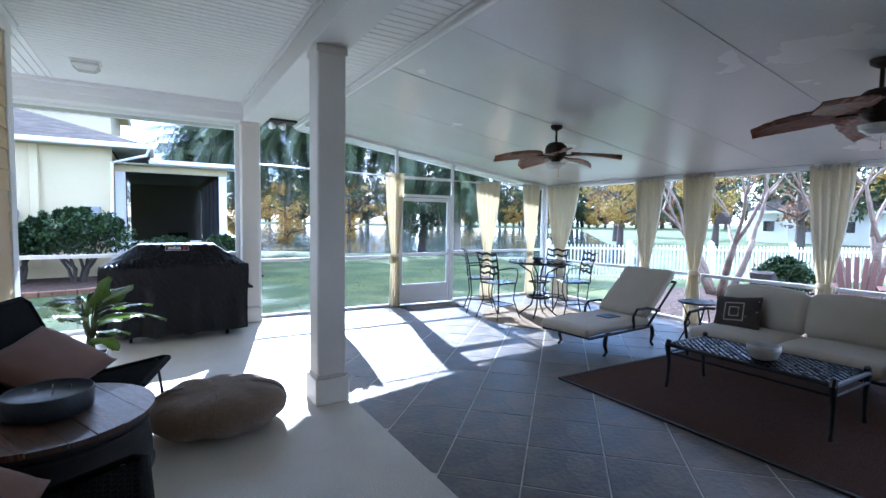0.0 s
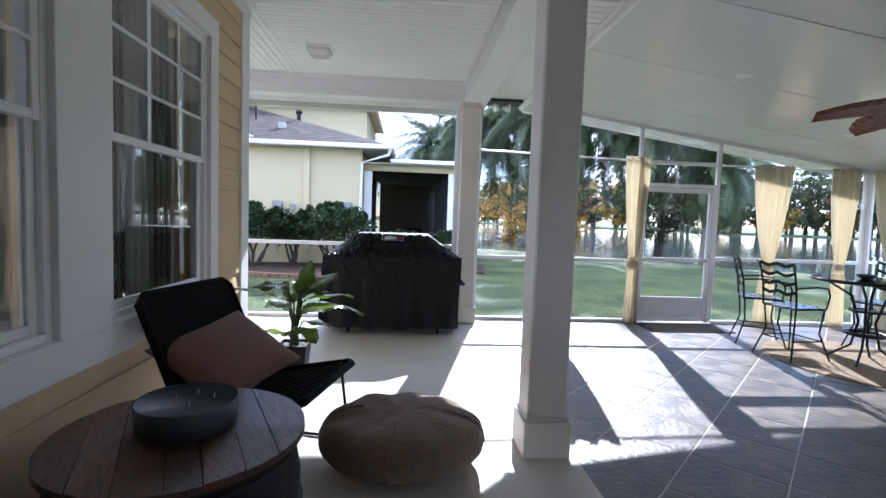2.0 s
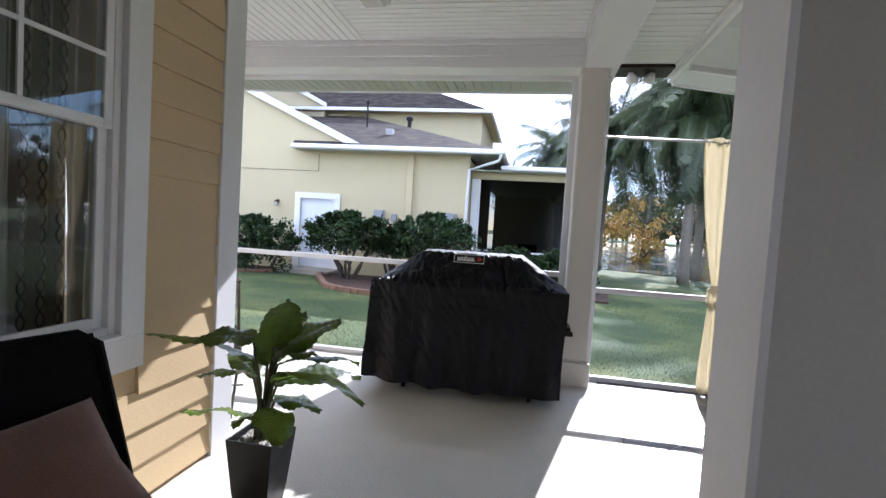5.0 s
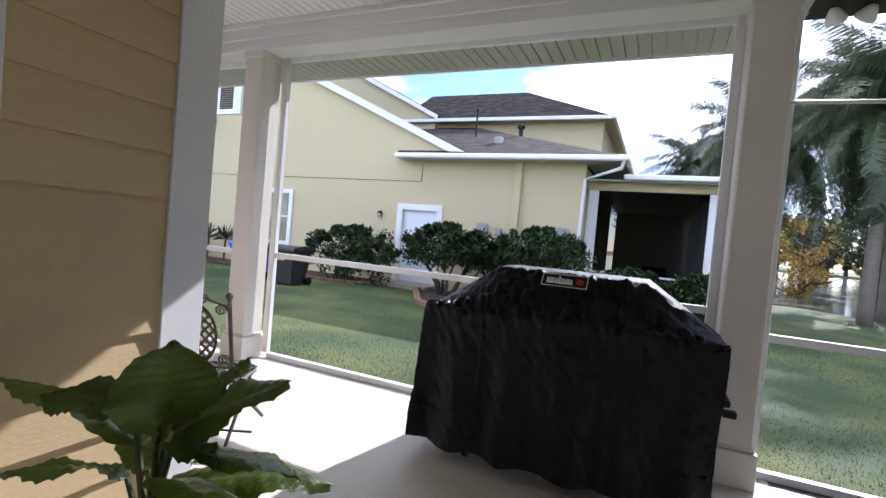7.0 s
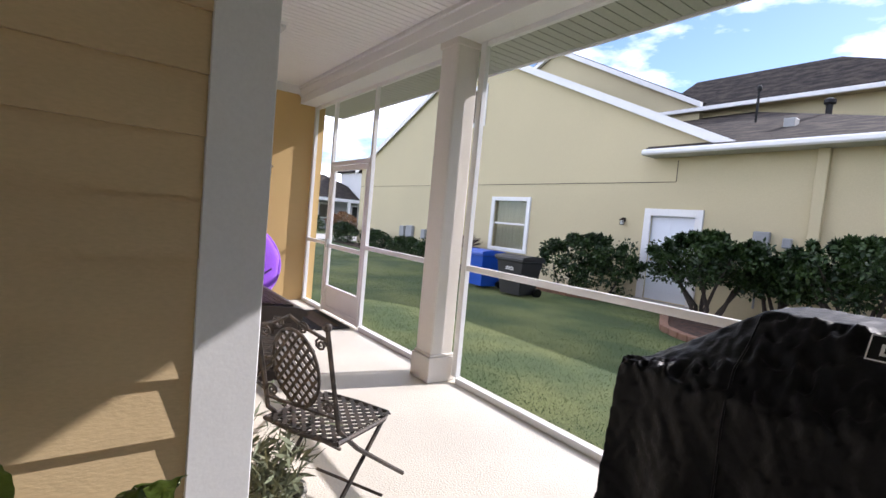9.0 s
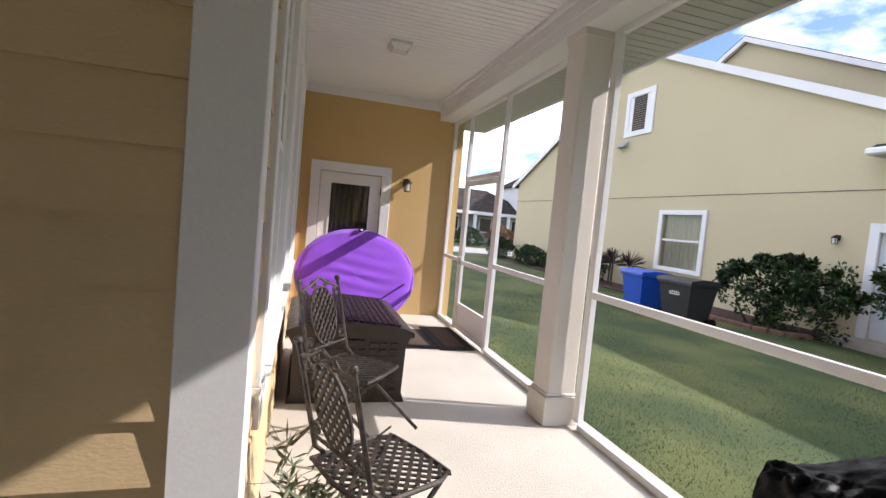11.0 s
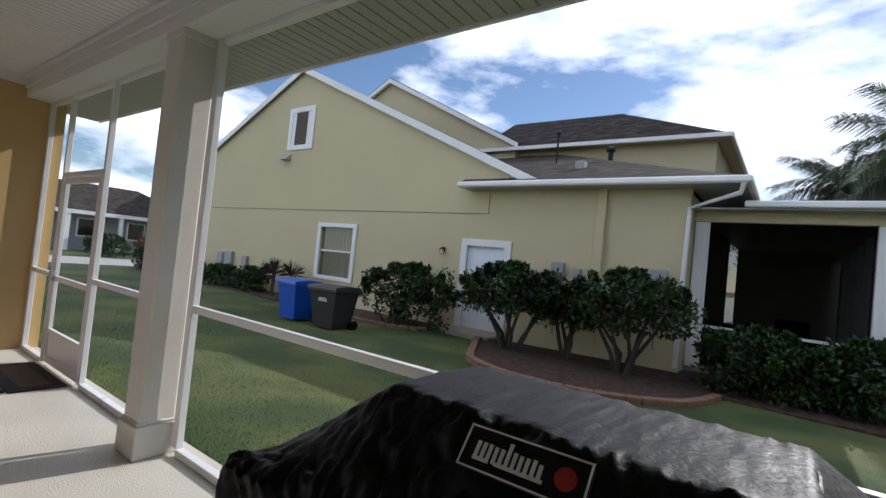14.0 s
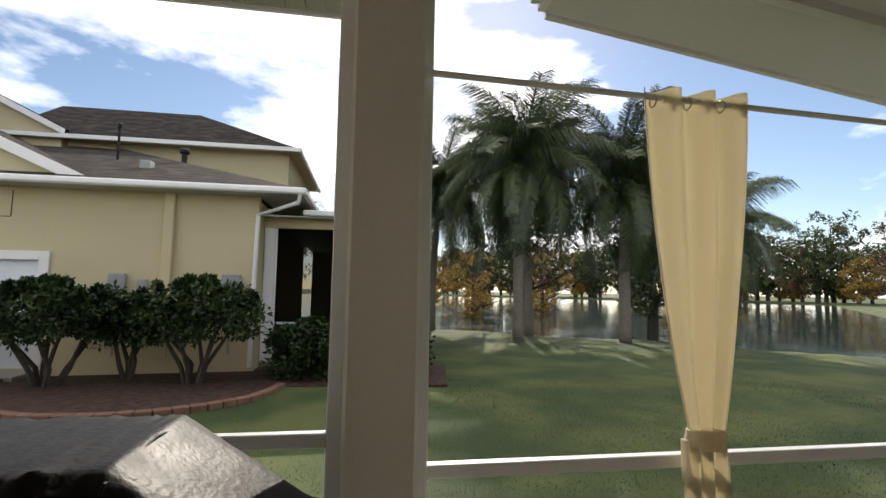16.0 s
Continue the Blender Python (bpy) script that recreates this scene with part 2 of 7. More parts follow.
PURPLE = material("purple_plush", (0.24, 0.05, 0.62), 0.8, vary=0.12, scale=4, fine=160, bump=0.3, sheen=0.6)
DPURPLE = material("dark_purple_web", (0.05, 0.01, 0.12), 0.8, vary=0.1, bump=0.1)
AGED = material("weathered_black_iron", (0.028, 0.024, 0.021), 0.55, metal=0.3, vary=0.35, scale=25, fine=120, bump=0.4, second=(0.06, 0.046, 0.036))
OLIVE = material("olive_leaf", (0.15, 0.17, 0.10), 0.7, vary=0.3, scale=30, bump=0)
MULCH = material("brown_mulch", (0.035, 0.018, 0.012), 0.95, vary=0.5, scale=9, fine=45, bump=1.0, second=(0.07, 0.036, 0.022))
KERB = material("terracotta_kerb", (0.20, 0.11, 0.07), 0.85, vary=0.2, scale=6, fine=60, bump=0.4)
PATH_C = material("pale_path", (0.33, 0.30, 0.25), 0.85, vary=0.15, scale=3, fine=60, bump=0.4)
DOORWHITE = material("white_door_paint", (0.72, 0.76, 0.82), 0.4, vary=0.03, bump=0.02)
SHUTTER = material("dark_shutter", (0.045, 0.028, 0.026), 0.6, vary=0.15, bump=0.1)
GREYBOX = material("grey_meter_box", (0.30, 0.31, 0.31), 0.5, vary=0.1, bump=0.05)
BLUEBIN = material("blue_bin_plastic", (0.012, 0.085, 0.50), 0.4, vary=0.08, bump=0.05)
DARKBIN = material("dark_bin_plastic", (0.028, 0.028, 0.030), 0.45, vary=0.12, bump=0.05)
BARK_P = material("palm_bark", (0.21, 0.185, 0.15), 0.9, vary=0.3, scale=5, fine=20, bump=0.9, stretch=(1, 1, 6))
BARK_D = material("dark_bark", (0.06, 0.05, 0.042), 0.95, vary=0.35, scale=5, fine=24, bump=0.9, stretch=(2, 2, 0.5))
BARK_M = material("myrtle_bark", (0.27, 0.20, 0.15), 0.7, vary=0.3, scale=4, fine=20, bump=0.4, second=(0.15, 0.11, 0.085))
FROND = material("palm_frond", (0.03, 0.052, 0.02), 0.38, vary=0.3, scale=0.7, fine=9, bump=0, second=(0.075, 0.10, 0.035))
SHRUB = material("shrub_leaf", (0.014, 0.034, 0.008), 0.45, vary=0.4, scale=3, fine=30, bump=0, second=(0.03, 0.058, 0.013), spec=0.3)
TREEGREEN = material("tree_leaf_green", (0.028, 0.045, 0.014), 0.65, vary=0.35, scale=0.5, fine=4, bump=0, second=(0.08, 0.10, 0.03))
TREEGOLD = material("tree_leaf_gold", (0.40, 0.24, 0.04), 0.7, vary=0.3, scale=0.5, fine=4, bump=0, second=(0.25, 0.20, 0.04))
TREERUST = material("tree_leaf_rust", (0.22, 0.11, 0.05), 0.8, vary=0.3, scale=0.5, fine=4, bump=0, second=(0.13, 0.09, 0.04))
SPIKY = material("dark_spiky_leaf", (0.05, 0.03, 0.03), 0.6, vary=0.3, scale=6, bump=0)
SCREENMESH = glass_material("dark_screen_mesh", (0.45, 0.45, 0.46), 1.02)
ADIRON = material("red_cedar", (0.11, 0.04, 0.026), 0.6, vary=0.25, scale=5, fine=40, bump=0.3, stretch=(1, 1, 5))
ROADM = material("pale_street", (0.30, 0.29, 0.27), 0.9, vary=0.1, scale=0.5, fine=20, bump=0.2)

CHAINDARK = material("chain_thread", (0.05, 0.045, 0.04), 0.9, vary=0.1, bump=0.1)
SHEERW = material("pale_sheer_cloth", (0.42, 0.40, 0.36), 0.9, vary=0.1, scale=4, fine=120, bump=0.2)

translucent(LEAF, (0.16, 0.26, 0.03), 0.25)
translucent(CHAINCLOTH, (0.4, 0.37, 0.3), 0.3)


# ---- mesh helpers ----
def part(name, bm, mat, parent=None, label="", smooth=False):
    """Link a bmesh as one mesh object under a thing or a part."""
    me = bpy.data.meshes.new(name)
    bmesh.ops.recalc_face_normals(bm, faces=bm.faces)
    bm.to_mesh(me)
    bm.free()
    for m in (mat if isinstance(mat, (list, tuple)) else [mat]):
        me.materials.append(m)
    if smooth:
        me.polygons.foreach_set("use_smooth", [True] * len(me.polygons))
    ob = new(name, me)
    if parent:
        ob.parent = parent
    return tagged(ob, label)


def solid(name, bm, mat, label="", category="", group="", kind="", smooth=False):
    return tagged(part(name, bm, mat, None, "", smooth), label, category, group, kind)


def thing(name, m, label, category, group=""):
    e = new(name)
    e.matrix_basis = m if isinstance(m, Matrix) else Matrix.Translation(m)
    return tagged(e, label, category, group)


def add_box(bm, a, b, bevel=0.0, m=None):
    """A box from corner a to corner b, its edges rounded by bevel, turned by m."""
    a, b = [min(p, q) for p, q in zip(a, b)], [max(p, q) for p, q in zip(a, b)]
    vs = [bm.verts.new((x, y, z)) for x in (a[0], b[0]) for y in (a[1], b[1]) for z in (a[2], b[2])]
    fs = [bm.faces.new([vs[i] for i in q]) for q in ((0, 1, 3, 2), (4, 6, 7, 5), (0, 4, 5, 1), (2, 3, 7, 6), (0, 2, 6, 4), (1, 5, 7, 3))]
    if bevel:
        r = bmesh.ops.bevel(bm, geom=list({e for f in fs for e in f.edges}), offset=bevel, segments=1, affect="EDGES", profile=0.5)
        vs = list({v for v in vs if v.is_valid} | set(r["verts"]))
    if m is not None:
        bmesh.ops.transform(bm, matrix=m, verts=vs)
    return vs


def box(a, b, bevel=0.0, m=None):
    bm = bmesh.new()
    add_box(bm, a, b, bevel, m)
    return bm


def add_tube(bm, pts, r, seg=8, caps=True, taper=None):
    """A round bar along points; taper: a radius for each."""
    pts = [Vector(p) for p in pts]
    rings, side = [], None
    for i, p in enumerate(pts):
        d = (pts[min(i + 1, len(pts) - 1)] - pts[max(i - 1, 0)]).normalized()
        if side is None:
            side = d.orthogonal().normalized()
        side = (side - d * side.dot(d)).normalized()
        up = d.cross(side)
        rad = taper[i] if taper else r
        rings.append([bm.verts.new(p + (side * math.cos(k) + up * math.sin(k)) * rad) for k in (2 * math.pi * j / seg for j in range(seg))])
    for r0, r1 in zip(rings, rings[1:]):
        for j in range(seg):
            bm.faces.new((r0[j], r0[(j + 1) % seg], r1[(j + 1) % seg], r1[j]))
    if caps:
        bm.faces.new(rings[0][::-1])
        bm.faces.new(rings[-1])


def tube(pts, r, seg=8, taper=None):
    bm = bmesh.new()
    add_tube(bm, pts, r, seg, True, taper)
    return bm


def add_lathe(bm, profile, seg=24, centre=(0, 0, 0)):
    """Turned shape from (radius, height) pairs."""
    cx, cy, cz = centre
    rings = []
    for r, z in profile:
        rings.append([bm.verts.new((cx + r * math.cos(2 * math.pi * j / seg), cy + r * math.sin(2 * math.pi * j / seg), cz + z)) for j in range(seg)])
    for r0, r1 in zip(rings, rings[1:]):
        for j in range(seg):
            bm.faces.new((r0[j], r0[(j + 1) % seg], r1[(j + 1) % seg], r1[j]))
    bm.faces.new(rings[0][::-1])
    bm.faces.new(rings[-1])


def lathe(profile, seg=24, centre=(0, 0, 0)):
    bm = bmesh.new()
    add_lathe(bm, profile, seg, centre)
    return bm


def add_prism(bm, poly, axis, a, b):
    """A flat outline of (u, v), pushed from a to b along the axis; (u, v) are the two other axes in order."""
    def at(u, v, w):
        return {"x": (w, u, v), "y": (u, w, v), "z": (u, v, w)}[axis]
    r0 = [bm.verts.new(at(u, v, a)) for u, v in poly]
    r1 = [bm.verts.new(at(u, v, b)) for u, v in poly]
    n = len(poly)
    bm.faces.new(r0)
    bm.faces.new(r1[::-1])
    for i in range(n):
        bm.faces.new((r0[i], r0[(i + 1) % n], r1[(i + 1) % n], r1[i]))


def prism(poly, axis, a, b):
    bm = bmesh.new()
    add_prism(bm, poly, axis, a, b)
    return bm


def from_arrays(name, verts, faces, mat, parent=None, label="", smooth=False):
    """One mesh from lists of vertices and faces that code has worked out."""
    me = bpy.data.meshes.new(name)
    me.from_pydata([tuple(v) for v in verts], [], [tuple(f) for f in faces])
    me.materials.append(mat)
    if smooth:
        me.polygons.foreach_set("use_smooth", [True] * len(me.polygons))
    me.update()
    ob = new(name, me)
    if parent:
        ob.parent = parent
    return tagged(ob, label)


def shared(name, me, at, parent=None, rot=(0, 0, 0), scale=(1, 1, 1)):
    """An object of its own on a shared mesh."""
    ob = new(name, me)
    ob.location, ob.rotation_euler, ob.scale = at, rot, scale
    ob.parent = parent
    return ob


# ---- plan ----
WALL_X = -0.75        # house wall beside the seats
WALL_Y = 6.45         # house wall along the side porch
END_X = -6.4          # end wall of the side porch
SCREEN_Y = 8.65       # screened wall towards the neighbour and the lake
SIDE_X = 7.5          # curtained side wall of the lanai
BEAM_X0, BEAM_X1 = 1.40, 1.70
BEAM_Z, CEIL_Z = 2.95, 3.20
SOUTH_Y = -3.0
LAWN = -0.12
TILE_X = 1.74         # where the tiled floor begins


def panel_z(x):
    """Height of the sloping lanai ceiling."""
    return 3.06 - (x - 2.35) * (3.06 - 2.33) / (SIDE_X - 2.35)


# ---- floor and ground ----
solid("floor", box((-9, SOUTH_Y, -0.3), (TILE_X, SCREEN_Y + 0.14, 0)), SLAB, "beige coated concrete porch slab with fine stipple", "floor", kind="structure")
tiled = solid("floor_tiled", box((TILE_X, SOUTH_Y, -0.3), (SIDE_X + 0.1, SCREEN_Y + 0.14, -0.0025)), GROUT, "tiled lanai floor with pale grout joints", "floor", kind="structure")


def smooth(a, b, t):
    t = min(1, max(0, (t - a) / (b - a)))
    return t * t * (3 - 2 * t)


def lake_mask(x, y):
    s, u = (x + y) * 0.7071, (x - y) * 0.7071
    s += 1.2 * math.sin(u * 0.23) + 0.5 * math.sin(u * 0.9)
    return smooth(0, 3.0, min(s - 25.2, 150 - s, 5 - u, u + 150))


def ground_z(x, y):
    s = (x + y) * 0.7071
    z = LAWN - 0.22 * smooth(13, 26, s) * smooth(9.5, 13, y) - 0.6 * lake_mask(x, y)
    z += 0.35 * smooth(148, 160, s)
    if y > 10:
        z += 0.02 * math.sin(x * 0.9 + y * 0.5) * smooth(10, 14, y)
    return z


def spread(a, b, c, d, fine, far):
    """Grid lines: fine between b and c, growing to a and d."""
    out = list(np.arange(b, c, fine))
    step, v = fine, c
    while v < d:
        out.append(v)
        step *= far
        v += step
    out.append(d)
    step, v = fine, b
    while v > a:
        step *= far
        v -= step
        out.insert(0, max(v, a))
    return out


gx, gy = spread(-900, -16, 34, 900, 0.7, 1.12), spread(-900, 8, 50, 900, 0.7, 1.1)
verts = [(x, y, ground_z(x, y)) for y in gy for x in gx]
faces = [(j * len(gx) + i, j * len(gx) + i + 1, (j + 1) * len(gx) + i + 1, (j + 1) * len(gx) + i) for j in range(len(gy) - 1) for i in range(len(gx) - 1)]
tagged(from_arrays("ground", verts, faces, GRASS_G, smooth=True), "green lawn sloping gently down to the lake", "grass", kind="structure")
bm = bmesh.new()
bm.faces.new([bm.verts.new(((s + u) * 0.7071, (s - u) * 0.7071, -0.50)) for s, u in ((23, -155), (154, -155), (154, 8), (23, 8))])
solid("water", bm, WATER, "calm lake water with reflections", "lake", kind="structure")

# ---- house walls with their openings ----
WIN_Z0, WIN_Z1 = 0.86, 2.64
WIN_A = [(2.96, 4.11), (4.47, 5.62)]          # openings along y in the wall beside the seats
WIN_B = [(-5.1, -3.95), (-3.65, -2.5), (-2.2, -1.22)]  # openings along x in the side porch wall


def wall_pieces(lo, hi, z0, z1, openings):
    """Rectangles (u0, u1, z0, z1) that fill a wall around its openings."""
    out, u = [], lo
    for a, b, c, d in sorted(openings):
        out.append((u, a, z0, z1))
        out.append((a, b, z0, c))
        out.append((a, b, d, z1))
        u = b
    out.append((u, hi, z0, z1))
    return [q for q in out if q[1] - q[0] > 1e-4 and q[3] - q[2] > 1e-4]


bm = bmesh.new()
for a, b, c, d in wall_pieces(SOUTH_Y, WALL_Y - 0.02, 0, 3.4, [(p, q, WIN_Z0, WIN_Z1) for p, q in WIN_A]):
    add_box(bm, (WALL_X - 0.16, a, c), (WALL_X - 0.02, b, d))
wall_a = solid("wall_seats", bm, SIDING, "yellow clapboard house wall beside the seats", "wall", kind="structure")
bm = bmesh.new()
for a, b, c, d in wall_pieces(END_X, WALL_X - 0.16, 0, 3.4, [(p, q, WIN_Z0, WIN_Z1) for p, q in WIN_B]):
    add_box(bm, (a, WALL_Y - 0.16, c), (b, WALL_Y - 0.02, d))
wall_b = solid("wall_side_porch", bm, SIDING, "yellow clapboard house wall along the side porch", "wall", kind="structure")
HDY0, HDY1, HDZ = 6.72, 7.62, 2.04      # back door opening in the end wall
bm = bmesh.new()
for a, b, c, d in wall_pieces(WALL_Y - 0.3, SCREEN_Y + 0.14, 0, 3.4, [(HDY0, HDY1, 0, HDZ)]):
    add_box(bm, (END_X - 0.16, a, c), (END_X, b, d))
solid("wall_end", bm, STUCCO_Y, "yellow end wall of the side porch", "wall", kind="structure")
solid("wall_south", box((WALL_X - 0.16, SOUTH_Y - 0.2, 0), (SIDE_X + 0.1, SOUTH_Y, 3.4)), SIDING, "yellow house wall behind the seats", "wall", kind="structure")
# rooms behind the windows
solid("floor_indoors", box((END_X - 2.2, SOUTH_Y, -0.1), (WALL_X - 0.16, WALL_Y - 0.16, 0.02)), WOODFLOOR, "brown wooden floor indoors", "floor", kind="structure")
bm = bmesh.new()
for a, b, c, d in wall_pieces(SOUTH_Y, SCREEN_Y, 0, 3, [(2.7, 3.6, 0.9, 2.5)]):
    add_box(bm, (END_X - 2.4, a, c), (END_X - 2.2, b, d))
solid("wall_indoors", bm, INWALL, "beige indoor wall with a tall window", "wall", kind="structure")
solid("wall_indoors", box((END_X - 2.2, SOUTH_Y - 0.2, 0), (WALL_X - 0.16, SOUTH_Y, 3)), INWALL, "beige indoor wall", "wall", kind="structure")
solid("wall_indoors", box((END_X - 2.2, SCREEN_Y - 0.1, 0), (END_X - 0.16, SCREEN_Y, 3)), INWALL, "beige indoor wall", "wall", kind="structure")
solid("ceiling_indoors", box((END_X - 2.2, SOUTH_Y, 2.9), (WALL_X - 0.16, WALL_Y - 0.16, 3.0)), INWALL, "beige indoor ceiling", "ceiling", kind="structure")
solid("ceiling_indoors", box((END_X - 2.2, WALL_Y - 0.16, 2.9), (END_X - 0.16, SCREEN_Y, 3.0)), INWALL, "beige indoor ceiling", "ceiling", kind="structure")
# corner boards, crown and base trim
bm = bmesh.new()
add_box(bm, (WALL_X - 0.02, WALL_Y - 0.17, 0), (WALL_X + 0.012, WALL_Y + 0.012, 3.2), 0.003)
add_box(bm, (WALL_X - 0.13, WALL_Y - 0.02, 0), (WALL_X - 0.021, WALL_Y + 0.012, 3.2), 0.003)
solid("trim_corner_board", bm, WHITE, "white painted corner board of the house", "trim", kind="structure")
bm = bmesh.new()
add_box(bm, (WALL_X - 0.02, SOUTH_Y, 3.08), (WALL_X + 0.02, WALL_Y + 0.02, 3.2), 0.006)
add_box(bm, (END_X, WALL_Y - 0.02, 3.08), (WALL_X - 0.02, WALL_Y + 0.02, 3.2), 0.006)
add_box(bm, (END_X, WALL_Y + 0.02, 3.08), (END_X + 0.03, SCREEN_Y - 0.25, 3.2), 0.006)
add_box(bm, (WALL_X + 0.02, SOUTH_Y, 3.16), (WALL_X + 0.07, WALL_Y, 3.2), 0.006)
solid("trim_crown", bm, WHITE, "white crown trim under the porch ceiling", "trim", kind="structure")

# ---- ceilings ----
# backing coloured dark grey: the shade inside the grooves is painted in
solid("ceiling_backing", box((END_X - 0.1, SOUTH_Y, CEIL_Z + 0.0141), (BEAM_X0, SCREEN_Y + 0.1, CEIL_Z + 0.1)), GROOVE_SHADE, "backing behind the porch ceiling boards, grey for the shade in the grooves", "ceiling", kind="structure")
solid("ceiling_backing", box((BEAM_X1, SOUTH_Y, 3.1341), (2.36, SCREEN_Y + 0.55, 3.2)), GROOVE_SHADE, "backing behind the vented soffit boards, grey for the shade in the grooves", "ceiling", kind="structure")
bm = bmesh.new()
DIV_X = -0.74
y = SOUTH_Y
while y < SCREEN_Y - 0.25:                    # narrow vinyl boards, with a groove at each joint
    add_box(bm, (DIV_X + 0.02, y + 0.013, CEIL_Z), (BEAM_X0, min(y + 0.085, SCREEN_Y - 0.25), CEIL_Z + 0.014))
    y += 0.085
x = END_X
while x < DIV_X - 0.02:
    add_box(bm, (x + 0.011, WALL_Y, CEIL_Z), (min(x + 0.085, DIV_X - 0.02), SCREEN_Y - 0.25, CEIL_Z + 0.014))
    x += 0.085
add_box(bm, (DIV_X - 0.02, WALL_Y - 0.1, CEIL_Z - 0.008), (DIV_X + 0.02, SCREEN_Y - 0.25, CEIL_Z + 0.012), 0.003)
solid("ceiling", bm, CEIL, "white vinyl beadboard porch ceiling", "ceiling", kind="structure")
bm = bmesh.new()
y = SOUTH_Y                                   # wide insulated panels with a raised joint
for y0, y1 in ((SOUTH_Y, -0.9), (-0.9, 0.32), (0.32, 1.54), (1.54, 2.9), (2.9, 4.12), (4.12, 5.34), (5.34, 6.56), (6.56, 7.78), (7.78, SCREEN_Y + 0.55)):
    add_prism(bm, [(2.35, panel_z(2.35)), (SIDE_X + 0.35, panel_z(SIDE_X + 0.35)), (SIDE_X + 0.35, 3.2), (2.35, 3.3)], "y", y0 + 0.003, y1 - 0.003)
for y0 in (0.32, 2.9, 5.34):
    add_prism(bm, [(2.36, panel_z(2.36) - 0.006), (SIDE_X, panel_z(SIDE_X) - 0.006), (SIDE_X, panel_z(SIDE_X) + 0.02), (2.36, panel_z(2.36) + 0.02)], "y", y0 - 0.012, y0 + 0.012)
solid("ceiling_lanai", bm, PANEL, "glossy white insulated panel ceiling, sloping to the side", "ceiling", kind="structure")
solid("roof_over", box((END_X - 0.5, SOUTH_Y - 0.4, 3.41), (SIDE_X + 0.35, SCREEN_Y + 0.6, 3.5)), SHINGLE, "grey shingle roof over the porch", "roof", kind="structure")
bm = bmesh.new()
y = SOUTH_Y
while y < SCREEN_Y + 0.5:                     # ribbed vented soffit boards
    add_box(bm, (BEAM_X1 + 0.03, y + 0.010, 3.12), (2.31, y + 0.105, 3.134))
    y += 0.105
add_box(bm, (2.31, SOUTH_Y, 3.06), (2.36, SCREEN_Y + 0.55, 3.14), 0.004)
add_box(bm, (2.27, SOUTH_Y, 3.10), (2.31, SCREEN_Y + 0.55, 3.13), 0.004)
solid("soffit_strip", bm, CEIL, "white vented soffit strip beside the beam", "ceiling", kind="structure")
bm = bmesh.new()
add_box(bm, (BEAM_X0, SOUTH_Y, BEAM_Z), (BEAM_X1, SCREEN_Y - 0.25, 3.41), 0.004)
add_box(bm, (BEAM_X0 - 0.025, SOUTH_Y, 3.15), (BEAM_X0, SCREEN_Y - 0.25, 3.2), 0.006)
add_box(bm, (BEAM_X1, SOUTH_Y, 3.08), (BEAM_X1 + 0.03, SCREEN_Y - 0.25, 3.132), 0.006)
solid("beam_long", bm, WHITE, "white boxed beam on the columns", "beam", kind="structure")
bm = bmesh.new()
add_box(bm, (END_X, SCREEN_Y - 0.25, BEAM_Z), (BEAM_X1, SCREEN_Y + 0.09, 3.41), 0.004)
add_box(bm, (END_X, SCREEN_Y - 0.27, BEAM_Z + 0.10), (BEAM_X0, SCREEN_Y - 0.25, 3.2), 0.006)
add_box(bm, (END_X, SCREEN_Y - 0.30, 3.15), (BEAM_X0, SCREEN_Y - 0.27, 3.2), 0.006)
solid("beam_side", bm, WHITE, "white boxed beam over the screens", "beam", kind="structure")
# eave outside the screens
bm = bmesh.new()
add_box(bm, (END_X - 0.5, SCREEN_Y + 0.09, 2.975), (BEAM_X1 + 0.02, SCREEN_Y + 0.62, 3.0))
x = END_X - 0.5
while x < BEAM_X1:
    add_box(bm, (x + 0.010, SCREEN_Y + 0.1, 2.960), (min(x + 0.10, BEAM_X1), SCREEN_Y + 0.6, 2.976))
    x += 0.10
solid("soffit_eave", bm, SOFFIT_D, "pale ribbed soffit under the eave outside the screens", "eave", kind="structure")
bm = bmesh.new()
add_box(bm, (END_X - 0.5, SCREEN_Y + 0.62, 2.95), (BEAM_X1 + 0.04, SCREEN_Y + 0.64, 3.2), 0.003)
add_box(bm, (END_X - 0.5, SCREEN_Y + 0.645, 3.05), (BEAM_X1 + 0.04, SCREEN_Y + 0.77, 3.19), 0.02)
solid("trim_fascia", bm, ALUM, "white fascia and gutter of the porch eave", "eave", kind="structure")
bm = bmesh.new()
add_prism(bm, [(2.36, panel_z(2.36) - 0.02), (SIDE_X + 0.35, panel_z(SIDE_X + 0.35) - 0.02), (SIDE_X + 0.35, panel_z(SIDE_X) + 0.12), (2.36, panel_z(2.36) + 0.12)], "y", SCREEN_Y + 0.55, SCREEN_Y + 0.58)
solid("trim_panel_edge", bm, ALUM, "white aluminium edge of the panel roof", "trim", kind="structure")


# ---- columns ----
def column(x0, y0, w, top):
    e = thing("column", (x0 + w / 2, y0 + w / 2, 0), "square off-white painted column on a boxed base", "column", "porch columns")
    part("shaft", box((-w / 2, -w / 2, 0.235), (w / 2, w / 2, top), 0.012), COLUMN, e)
    bm = box((-w / 2 - 0.025, -w / 2 - 0.025, 0), (w / 2 + 0.025, w / 2 + 0.025, 0.22), 0.006)
    add_box(bm, (-w / 2 - 0.012, -w / 2 - 0.012, 0.22), (w / 2 + 0.012, w / 2 + 0.012, 0.245), 0.01)
    part("base", bm, COLUMN, e)
